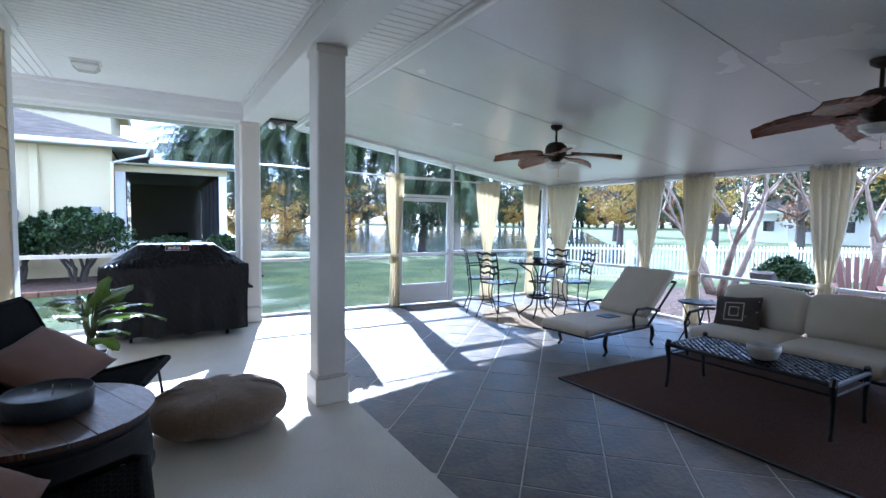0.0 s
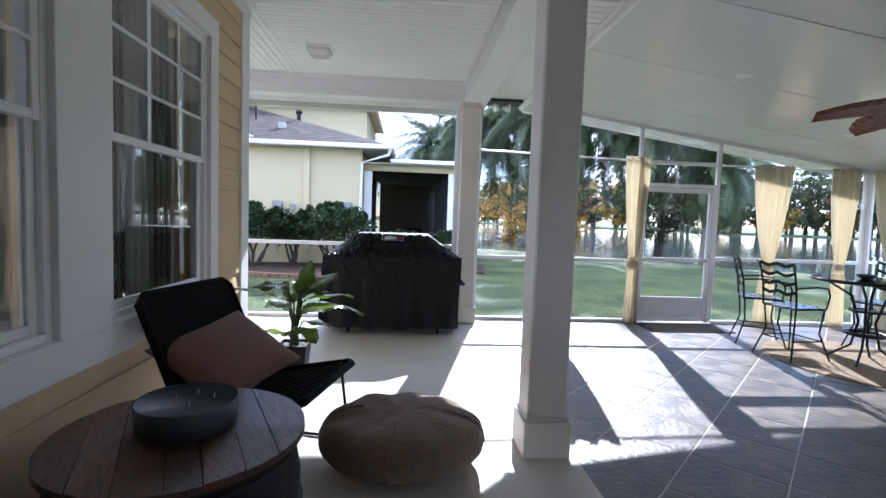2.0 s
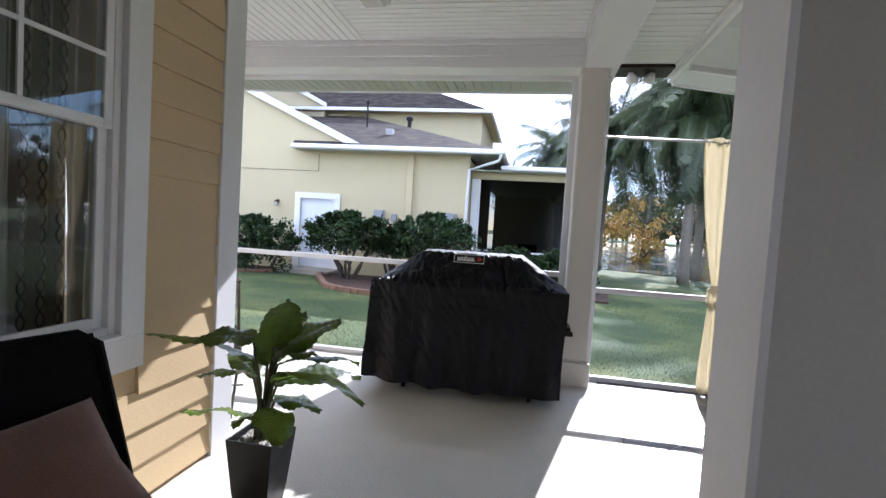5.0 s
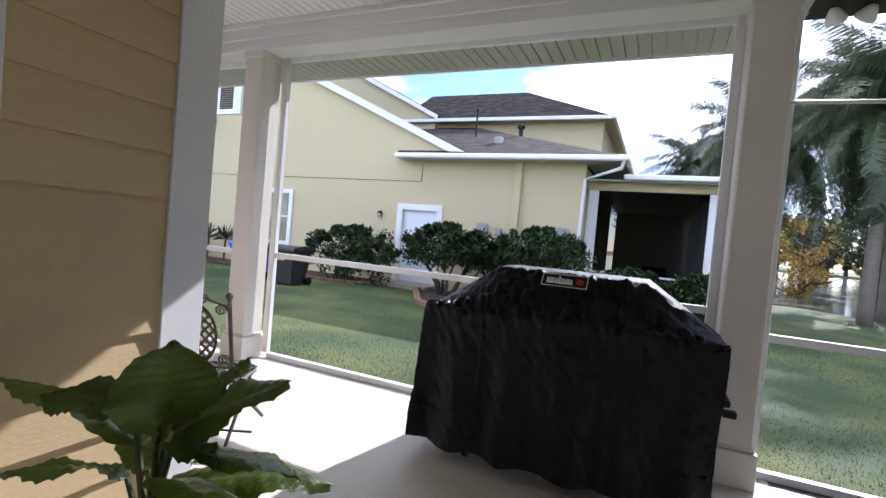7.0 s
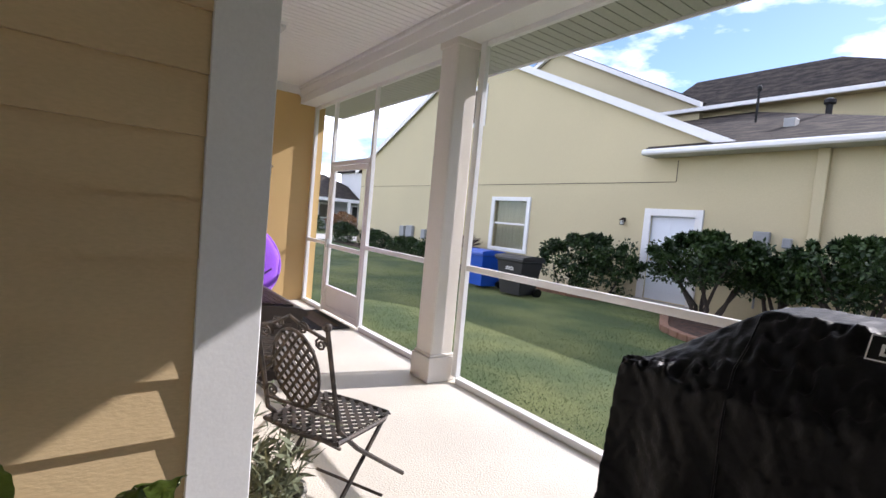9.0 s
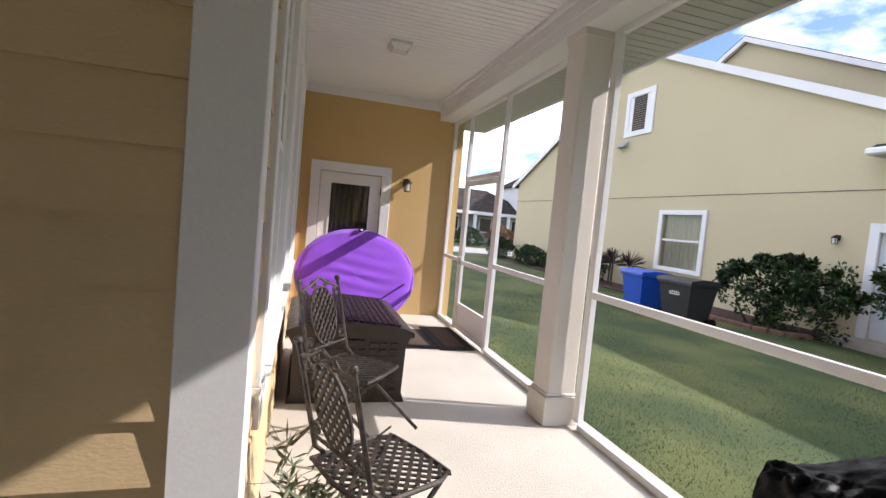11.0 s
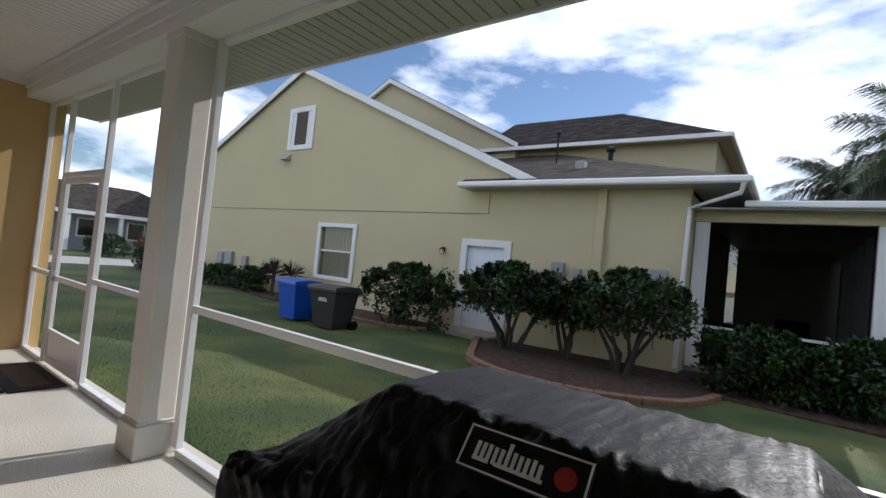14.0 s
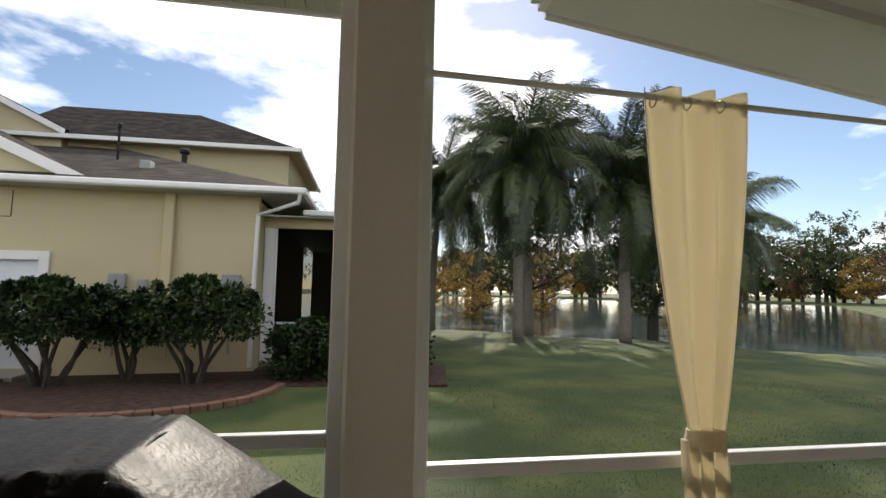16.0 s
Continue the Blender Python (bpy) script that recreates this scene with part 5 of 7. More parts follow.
chaise()


def sofa():
    e = thing("sofa", (5.50, 2.80, 0), "dark cast-metal three-seat sofa with ivory cushions", "sofa")
    L = 1.32                                  # half length along y
    bm = bmesh.new()
    for x in (0.05, 0.75):
        add_tube(bm, [(x, -L, 0.22), (x, L, 0.22)], 0.018, 8)
    for y in (-L, -L / 3, L / 3, L):
        add_tube(bm, [(0.05, y, 0.22), (0.78, y, 0.22), (0.92, y, 0.72)], 0.015, 8)
    add_tube(bm, [(0.92, -L, 0.68), (0.92, -L * 0.6, 0.74), (0.92, 0, 0.76), (0.92, L * 0.6, 0.74), (0.92, L, 0.68)], 0.016, 8)
    part("frame", bm, IRON, e)
    for y in (-L, L):
        bm = bmesh.new()
        add_tube(bm, [(0.02, y, 0.24), (-0.02, y, 0.42), (0.06, y, 0.54), (0.35, y, 0.56), (0.70, y, 0.52), (0.88, y, 0.55)], 0.018, 8)
        for x in (0.22, 0.42, 0.62):
            add_tube(bm, [(x, y, 0.23), (x + 0.05, y, 0.4), (x, y, 0.55)], 0.009, 6)
        part("arm", bm, IRON, e)
        for x in (0.05, 0.75):
            part("leg", tube(scroll_leg(x, y, 0.24, 1 if x > 0.3 else -1), 0.018, 8), IRON, e)
    for i in range(3):
        y0 = L - 0.02 - i * (2 * L - 0.04) / 3
        y1 = y0 - (2 * L - 0.04) / 3 + 0.015
        bm = bmesh.new()
        cushion(bm, (0.0, y1, 0.235), (0.74, y0, 0.39), 0.06, 0.02, i)
        part("seat_cushion", bm, IVORY, e, "ivory seat cushion", True)
        bm = bmesh.new()
        cushion(bm, (-0.08, y1, 0.0), (0.09, y0, 0.47), 0.07, 0.035, i + 5)
        c = part("back_cushion", bm, IVORY, e, "ivory back cushion with a soft crown", True)
        c.matrix_basis = pose(0.72, 0, 0.37, 0, 15, 0)
    p = pillow("pillow", 0.50, 0.40, 0.16, pose(5.99, 3.82, 0.54, 0, -68, 0) @ pose(0, 0, 0, 0, 0, 96), BROWNCLOTH, "dark brown throw pillow with a pale square pattern", group="sofa pillows")
    bm = bmesh.new()
    for a in (0.05, 0.10):
        for sx, sy, ex, ey in ((-a, -a, a, -a), (a, -a, a, a), (a, a, -a, a), (-a, a, -a, -a)):
            add_tube(bm, [(sx, sy, 0.082 - a * 0.03), (ex, ey, 0.082 - a * 0.03)], 0.006, 5)
    for s in (-1, 1):
        add_tube(bm, [(s * 0.23, -0.02, 0.03), (s * 0.12, 0.05, 0.065), (s * 0.2, 0.13, 0.03)], 0.008, 5)
        add_tube(bm, [(s * 0.23, -0.14, 0.022), (s * 0.10, -0.14, 0.05), (s * 0.0, -0.17, 0.025)], 0.008, 5)
    part("pattern", bm, IVORY, p, "pale embroidered lines")


sofa()


def coffee_table():
    e = thing("coffee_table", (4.43, 2.34, 0), "long low dark metal coffee table with a pierced lattice top", "table")
    w, l, h = 0.61, 1.30, 0.43
    bm = bmesh.new()
    for a, b in (((0, 0), (w, 0)), ((w, 0), (w, l)), ((w, l), (0, l)), ((0, l), (0, 0))):
        add_tube(bm, [(*a, h - 0.015), (*b, h - 0.015)], 0.018, 8)
        add_tube(bm, [(*a, h - 0.09), (*b, h - 0.09)], 0.010, 6)
    part("frame", bm, IRON, e)
    bm = bmesh.new()
    k = -w
    while k < l:                               # crossing bands of the lattice
        for s in (1, -1):
            p, q = [], []
            for x in (0.02, w - 0.02):
                y = k + x if s == 1 else k + w - x
                p.append((x, y))
            (x0, y0), (x1, y1) = p
            lo, hi = 0.02, l - 0.02
            t0, t1 = 0.0, 1.0
            dy = y1 - y0
            ta, tb = sorted(((lo - y0) / dy, (hi - y0) / dy))
            t0, t1 = max(t0, ta), min(t1, tb)
            if t1 - t0 > 0.03:
                A = Vector((x0 + (x1 - x0) * t0, y0 + dy * t0, h - 0.012 + 0.002 * s))
                B = Vector((x0 + (x1 - x0) * t1, y0 + dy * t1, h - 0.012 + 0.002 * s))
                add_tube(bm, [A, B], 0.011, 4)
        k += 0.062
    tagged(part("lattice", bm, IRONBLUE, e, "sheeny pierced metal top"), kind="stuff")
    for x, y in ((0.01, 0.01), (w - 0.01, 0.01), (0.01, l - 0.01), (w - 0.01, l - 0.01)):
        s = -1 if x < 0.3 else 1
        part("leg", tube([(x, y, h + 0.03), (x + 0.02 * s, y, h - 0.02), (x - 0.01 * s, y, 0.25), (x, y, 0.08), (x + 0.02 * s, y, 0)], 0.018, 8, [0.022, 0.026, 0.017, 0.014, 0.018]), IRON, e)
    b = thing("planter_bowl", (4.66, 2.92, h), "pale ceramic bowl on the coffee table", "bowl")
    part("bowl", lathe([(0.06, 0), (0.10, 0.02), (0.125, 0.08), (0.125, 0.12), (0.115, 0.12), (0.11, 0.09), (0.02, 0.05)], 28), STONEWARE, b, smooth=True)


coffee_table()
e = thing("side_table", (6.35, 4.50, 0), "small round metal side table beside the sofa", "table")
part("top", lathe([(0.22, 0.52), (0.23, 0.53), (0.22, 0.545)], 24), IRON, e)
for k in range(3):
    a = k * 2.09
    part("leg", tube([(0.18 * math.cos(a), 0.18 * math.sin(a), 0.52), (0.08 * math.cos(a), 0.08 * math.sin(a), 0.26), (0.2 * math.cos(a), 0.2 * math.sin(a), 0.0)], 0.009, 6), IRON, e)


def bar_chair():
    e = thing("bar_chair", (0, 0, 0), "counter-height wrought-iron chair with ladder back and arms", "chair", "chairs round the bar table")
    part("seat", box((-0.21, -0.21, 0.56), (0.21, 0.21, 0.585), 0.01), IRONBLUE, e, "sheeny dark metal seat")
    for sx, sy in ((-1, -1), (-1, 1), (1, -1), (1, 1)):
        pts = [(0.19 * sx, 0.19 * sy, 0.57), (0.17 * sx, 0.17 * sy, 0.3), (0.26 * sx, 0.24 * sy, 0.0)]
        part("leg", tube(pts, 0.010, 7), IRON, e)
    bm = bmesh.new()
    for z, r in ((0.22, 0.19),):
        pts = [(r, -r, z), (r, r, z), (-r, r, z), (-r, -r, z), (r, -r, z)]
        add_tube(bm, pts, 0.008, 6)
    part("stretcher", bm, IRON, e)
    bm = bmesh.new()
    for s in (-1, 1):
        add_tube(bm, [(-0.2, 0.2 * s, 0.57), (-0.22, 0.2 * s, 0.8), (-0.28, 0.21 * s, 1.05), (-0.31, 0.22 * s, 1.06)], 0.011, 7)
    part("back_frame", bm, IRON, e)
    for z in (0.72, 0.82, 0.92, 1.02):
        x = -0.205 - (z - 0.6) * 0.16
        verts, faces = [], []
        for i in range(9):
            y = -0.205 + 0.41 * i / 8
            dz = 0.016 * math.cos(i / 8 * 4 * math.pi)
            verts += [(x, y, z + dz), (x, y, z + dz + 0.035), (x - 0.008, y, z + dz + 0.035), (x - 0.008, y, z + dz)]
        for i in range(8):
            for j in range(4):
                a = i * 4
                faces.append((a + j, a + (j + 1) % 4, a + 4 + (j + 1) % 4, a + 4 + j))
        from_arrays("slat", verts, faces, IRON, e)
    for s in (-1, 1):
        part("arm", tube([(-0.22, 0.21 * s, 0.80), (0.02, 0.23 * s, 0.82), (0.17, 0.23 * s, 0.80), (0.21, 0.22 * s, 0.72), (0.19, 0.21 * s, 0.58)], 0.010, 7), IRON, e)
    return e


def bar_table(x, y):
    e = thing("bar_table", (x, y, 0), "counter-height round wrought-iron table with dark glass top", "table")
    part("top", lathe([(0.50, 0.90), (0.51, 0.905), (0.50, 0.915)], 40), TABLEGLASS, e, "dark glossy glass top")
    part("rim", lathe([(0.47, 0.875), (0.515, 0.885), (0.515, 0.902), (0.47, 0.899)], 40), IRON, e)
    for k in range(4):
        a = k * math.pi / 2 + 0.6
        c, s = math.cos(a), math.sin(a)
        part("leg", tube([(0.40 * c, 0.40 * s, 0.88), (0.14 * c, 0.14 * s, 0.72), (0.07 * c, 0.07 * s, 0.45), (0.12 * c, 0.12 * s, 0.18), (0.34 * c, 0.34 * s, 0.0)], 0.013, 7), IRON, e)
    part("foot_ring", lathe([(0.17, 0.30), (0.19, 0.31), (0.19, 0.33), (0.17, 0.34), (0.15, 0.33), (0.15, 0.31)], 24), IRON, e)
    part("shelf_ring", lathe([(0.16, 0.56), (0.175, 0.57), (0.16, 0.58), (0.15, 0.57)], 24), IRON, e)
    b = thing("bowl", (x - 0.02, y + 0.03, 0.915), "small grey bowl on the bar table", "bowl")
    part("body", lathe([(0.04, 0), (0.085, 0.03), (0.09, 0.05), (0.08, 0.05), (0.03, 0.015)], 20), ZINC, b)


bar_table(5.68, 6.78)
bc = bar_chair()
bc.matrix_basis = pose(5.00, 6.98, 0.0, 0, 0, 8)
for x, y, a in ((5.10, 7.62, -28), (6.40, 7.30, 196), (6.22, 6.55, 158)):
    copy_thing(bc, pose(x, y, 0.0, 0, 0, a))


def door_mat(x0, y0, x1, y1, label):
    e = solid("doormat", box((x0, y0, -0.004), (x1, y1, 0.012), 0.004), MAT_D, label, "mat", "", "")
    part("inner_panel", box((x0 + 0.1, y0 + 0.1, 0.012), (x1 - 0.1, y1 - 0.1, 0.016)), MAT_B, e, "brown bristle centre")


door_mat(3.98, 8.05, 5.15, 8.58, "black-edged brown doormat at the lake door")
door_mat(-5.6, 8.15, -4.5, 8.58, "black rubber mat at the side door")
door_mat(-5.45, 7.72, -4.55, 8.14, "brown and black doormat on the side porch")

# ---- side porch things ----
e = thing("storage_box", (-3.64, 6.98, 0), "dark brown wicker-look deck storage box, closed", "storage box")
bm = bmesh.new()
add_prism(bm, [(-0.45, 0.0), (-0.42, 0.08), (-0.43, 0.45), (-0.47, 0.53), (0.47, 0.53), (0.43, 0.45), (0.42, 0.08), (0.45, 0.0)], "x", -0.60, 0.60)
part("body", bm, WICKER, e)
bm = bmesh.new()
add_prism(bm, [(-0.48, 0.53), (-0.48, 0.57), (-0.40, 0.60), (0.0, 0.635), (0.40, 0.60), (0.48, 0.57), (0.48, 0.53)], "x", -0.65, 0.65)
lid = part("lid", bm, WICKER, e)
bm = bmesh.new()
for i in range(26):                           # woven relief on the lid and the end
    x = -0.60 + i * 0.0465
    for j in range(16):
        y = -0.38 + j * 0.048
        add_box(bm, (x, y, 0.60 + 0.035 * (1 - abs(y + 0.02) / 0.42)), (x + 0.028, y + 0.036, 0.612 + 0.035 * (1 - abs(y + 0.02) / 0.42)))
tagged(part("weave", bm, WICKER, e), kind="stuff")
bm = bmesh.new()
for j in range(9):
    for i in range(8):
        y, z = -0.36 + j * 0.083, 0.08 + i * 0.052
        if not (2 < j < 6 and i > 6):
            add_box(bm, (0.60, y, z), (0.612, y + 0.06, z + 0.032), 0.004)
add_box(bm, (0.60, -0.1, 0.455), (0.618, 0.1, 0.50), 0.006)
tagged(part("weave", bm, WICKER, e), kind="stuff")

bm = bmesh.new()
n, rings = 48, 12
R = 0.74
verts, faces = [], []
for s in (1, -1):
    o = len(verts)
    for k in range(rings + 1):
        for i in range(n):
            a = 2 * math.pi * i / n
            r = R * k / rings
            y, z = r * math.cos(a), 0.80 * r * math.sin(a)
            ruck = 0.012 * math.sin(z * 42 + 3 * math.sin(y * 3)) * (1 - (k / rings) ** 2) + 0.01 * noise.noise((y * 2, z * 6, 2))
            verts.append((s * (0.05 * math.sqrt(max(0, 1 - (k / rings) ** 2)) + 0.02) + ruck * (s > 0), y, z))
    for k in range(rings):
        for i in range(n):
            faces.append((o + k * n + i, o + k * n + (i + 1) % n, o + (k + 1) * n + (i + 1) % n, o + (k + 1) * n + i))
for i in range(n):
    a, b = rings * n + i, rings * n + (i + 1) % n
    m_ = (rings + 1) * n
    faces.append((a, b, b + m_, a + m_))
e = thing("folded_saucer_chair", Matrix.Translation((-5.55, 7.25, 0.655)) @ pose(0, 0, 0, 0, -14, 0), "folded purple plush saucer chair leaning on the back door", "chair")
from_arrays("cover", verts, faces, PURPLE, e, "bright purple plush cover", True)
pts = [(0, R * 1.0 * math.cos(a), 0.80 * R * math.sin(a)) for a in (2 * math.pi * i / 40 for i in range(41))]
part("hoop", tube(pts, 0.025, 8), PURPLE, e)
bm = bmesh.new()
bmesh.ops.create_uvsphere(bm, u_segments=12, v_segments=8, radius=0.035, matrix=Matrix.Translation((0.06, 0.03, 0.60)))
part("toggle", bm, BLACK, e, "small black toggle")
part("tag_white", lathe([(0.012, 0), (0.02, 0.012), (0.012, 0.02)], 10, (0.09, 0.03, 0.58)), WHITE, e, "white toggle tip")
part("strap", tube([(0.07, 0.62, -0.08), (0.05, 0.30, -0.30), (0.05, 0.2, -0.34)], 0.012, 6), DPURPLE, e, "dark purple strap")
bm = bmesh.new()
for s in (-1, 1):
    add_tube(bm, [(-0.1, 0.4 * s, -0.25), (0.02, 0.35 * s, -0.63)], 0.012, 6)
part("leg", bm, BLACK, e, "folded black metal legs")


def bistro_chair():
    """Folding metal bistro chair, faces local +x, with lattice seat and oval lattice back."""
    e = thing("bistro_chair", (0, 0, 0), "weathered black folding bistro chair with lattice seat and scrolled back", "chair", "folding bistro chairs")
    bm = bmesh.new()
    outline = [(-0.18, -0.19), (0.12, -0.20), (0.19, -0.17), (0.20, 0.0), (0.19, 0.17), (0.12, 0.20), (-0.18, 0.19), (-0.20, 0)]
    add_tube(bm, [(x, y, 0.45) for x, y in outline + outline[:1]], 0.010, 6)
    lat = bmesh.new()
    for s in (1, -1):
        for i in range(-7, 8):
            c = i * 0.052
            # band along (1, s): clip to the seat square
            pts = []
            for k in range(-30, 31):
                t = k * 0.0125
                x, y = t, s * t + c
                if abs(x) < 0.19 and abs(y) < 0.19:
                    pts.append((x, y))
            if len(pts) > 3:
                (xa, ya), (xb, yb) = pts[0], pts[-1]
                d = Vector((xb - xa, yb - ya, 0)).normalized()
                nrm = Vector((-d.y, d.x, 0)) * 0.0085
                z = 0.452 + 0.003 * s
                v = [Vector((xa, ya, z)) - nrm, Vector((xb, yb, z)) - nrm, Vector((xb, yb, z)) + nrm, Vector((xa, ya, z)) + nrm]
                lo = [lat.verts.new(q) for q in v]
                hi = [lat.verts.new(q + Vector((0, 0, 0.004))) for q in v]
                lat.faces.new(lo)
                lat.faces.new(hi[::-1])
                for j in range(4):
                    lat.faces.new((lo[j], lo[(j + 1) % 4], hi[(j + 1) % 4], hi[j]))
    part("seat_frame", bm, AGED, e)
    part("seat_lattice", lat, AGED, e)
    tilt = pose(-0.16, 0, 0.45, 0, -14, 0)
    bm = bmesh.new()
    for s in (-1, 1):
        add_tube(bm, [(0.40, 0.19 * s, -0.45), (0.1, 0.185 * s, -0.1), (0.0, 0.185 * s, 0.05), (0, 0.18 * s, 0.46)], 0.010, 6)
        bmesh.ops.create_uvsphere(bm, u_segments=8, v_segments=6, radius=0.018, matrix=Matrix.Translation((0, 0.18 * s, 0.475)))
    part("back_post", bm, AGED, e).matrix_basis = tilt
    bm = bmesh.new()
    for s in (-1, 1):
        for cz, r, cy in ((0.40, 0.03, 0.14), (0.14, 0.03, 0.145), (0.45, 0.028, 0.06)):
            pts = []
            for k in range(14):
                a = k / 13 * 3.6 * math.pi
                q = r * (1 - k / 15)
                pts.append((0, s * (cy + q * math.cos(a)), cz + q * math.sin(a)))
            add_tube(bm, pts, 0.005, 5)
    add_tube(bm, [(0, -0.18, 0.42), (0, -0.08, 0.45), (0, 0, 0.49), (0, 0.08, 0.45), (0, 0.18, 0.42)], 0.007, 5)
    add_tube(bm, [(0, -0.18, 0.10), (0, 0.18, 0.10)], 0.007, 5)
    part("scrollwork", bm, AGED, e).matrix_basis = tilt
    bm = bmesh.new()
    ring = [(0, 0.115 * math.cos(a), 0.27 + 0.165 * math.sin(a)) for a in (2 * math.pi * k / 24 for k in range(25))]
    add_tube(bm, ring, 0.007, 5, False)
    for s in (1, -1):
        for i in range(-6, 7):
            c = i * 0.05
            pts = [(0.004 * s, t, 0.27 + s * t * 1.2 + c) for t in (k * 0.008 for k in range(-16, 17)) if (t / 0.115) ** 2 + ((s * t * 1.2 + c) / 0.165) ** 2 < 1]
            if len(pts) > 2:
                add_tube(bm, [pts[0], pts[-1]], 0.0085, 4)
    part("back_lattice", bm, AGED, e).matrix_basis = tilt
    bm = bmesh.new()
    for s in (-1, 1):
        add_tube(bm, [(0.17, 0.17 * s, 0.44), (-0.1, 0.165 * s, 0.18), (-0.26, 0.16 * s, 0.0)], 0.010, 6)
    add_tube(bm, [(-0.20, -0.16, 0.08), (-0.20, 0.16, 0.08)], 0.007, 6)
    add_tube(bm, [(0.17, -0.19, 0.08), (0.17, 0.19, 0.08)], 0.007, 6)
    part("leg", bm, AGED, e)
    return e


b1 = bistro_chair()
b1.matrix_basis = pose(-1.22, 6.93, 0, 0, 0, 117) @ Matrix.Scale(1.06, 4)
copy_thing(b1, pose(-2.36, 6.93, 0, 0, 0, 52) @ Matrix.Scale(1.05, 4))

# olive-leaved plant by the wall, between the chairs
e = thing("olive_plant", Matrix.Translation((-1.18, 6.66, 0)) @ Matrix.Scale(1.35, 4), "bushy narrow-leaved grey-green plant by the porch wall", "plant")
part("pot", lathe([(0.09, 0), (0.12, 0.16), (0.11, 0.16), (0.10, 0.13)], 16), STONEWARE, e)
rnd = random.Random(11)
verts, faces = [], []
for i in range(60):
    a, r = rnd.uniform(0, 6.28), rnd.uniform(0.1, 0.26)
    tip = Vector((r * math.cos(a), 0.6 * r * math.sin(a), rnd.uniform(0.12, 0.42)))
    root = Vector((0, 0, 0.13))
    for k in range(9):
        c = root.lerp(tip, 0.3 + 0.08 * k) + Vector((0, 0, 0.04 * math.sin(k)))
        d = Vector((rnd.uniform(-1, 1), rnd.uniform(-1, 1), rnd.uniform(-0.3, 0.8))).normalized()
        nrm = d.cross(Vector((rnd.uniform(-1, 1), rnd.uniform(-1, 1), 1))).normalized() * 0.006
        o = len(verts)
        verts += [c, c + d * 0.035 + nrm, c + d * 0.075, c + d * 0.035 - nrm]
        faces.append((o, o + 1, o + 2, o + 3))
tagged(from_arrays("leaves", verts, faces, OLIVE, e, "narrow grey-green leaves"), kind="stuff")

# security floodlight under the eave
e = thing("floodlight", (2.0, SCREEN_Y + 0.3, 3.12), "twin-lamp security floodlight under the eave", "lamp")
part("plate", box((-0.28, -0.16, -0.035), (0.28, 0.16, 0), 0.006), BRONZE, e, "dark mounting box")
for s in (-1, 1):
    ld = pose(0.09 * s, 0.02, -0.07, 40, 28 * s, 0)
    h = part("lamp_head", lathe([(0.02, 0.05), (0.035, 0.03), (0.065, -0.03), (0.062, -0.05), (0.03, -0.06)], 18), FROST, e, "clear bell-shaped lamp", True)
    h.matrix_basis = ld


# ---- neighbour's house ----
NY = 16.84
NX1 = -0.73
house = thing("neighbour_house", (0, 0, 0), "pale yellow stucco two-storey house with grey shingle roofs", "house")
DX0, DX1, DZ = -5.82, -4.42, 2.03
GX0, GX1, GZ0, GZ1 = -11.45, -9.66, 0.62, 2.40
bm = bmesh.new()
ops = [(GX0 + 0.14, GX1 - 0.14, GZ0 + 0.1, GZ1 - 0.12), (DX0 + 0.16, DX1 - 0.16, LAWN + 0.12, DZ)]
for a, b, c, d in wall_pieces(-21.7, NX1, -0.7, 3.3, ops):
    part("wall", box((a, NY, c), (b, NY + 0.2, d)), NSTUCCO, house)
bm = bmesh.new()
add_prism(bm, [(-21.7, 3.3), (-4.4, 3.3), (-4.4, 3.73), (-13.05, 7.64), (-21.7, 3.73)], "y", NY, NY + 0.2)
part("gable", bm, NSTUCCO, house)
bm = bmesh.new()
add_box(bm, (NX1 - 0.2, NY + 0.2, -0.7), (NX1, 24, 3.3))
add_box(bm, (-4.4, NY, 3.3), (NX1, NY + 0.2, 3.42))
part("wall", bm, NSTUCCO, house)
bm = bmesh.new()
add_box(bm, (-21.7, NY + 0.2, -0.7), (-21.5, 30, 3.6))
part("wall", bm, NSTUCCO, house)
bm = bmesh.new()
add_box(bm, (-21.7, NY - 0.012, 2.80), (-5.15, NY, 2.812))
add_box(bm, (-5.15, NY - 0.012, 2.812), (-5.138, NY, 3.3))
part("control_joint", bm, SHUTTER, house)
# gable roof with white rakes
for s in (-1, 1):
    bm = bmesh.new()
    pk, lo = (-13.05, 7.75), (-13.05 + s * 9.15, 7.75 - 9.15 * 0.452)
    add_prism(bm, [pk, lo, (lo[0], lo[1] - 0.10), (pk[0], pk[1] - 0.10)], "y", NY - 0.10, 26)
    part("roof", bm, SHINGLE, house, "grey shingle roof")
    bm = bmesh.new()
    add_prism(bm, [(pk[0], pk[1] + 0.015), (lo[0], lo[1] + 0.015), (lo[0], lo[1] - 0.20), (pk[0], pk[1] - 0.20)], "y", NY - 0.14, NY - 0.10)
    part("rake_board", bm, WHITE, house, "white rake board")
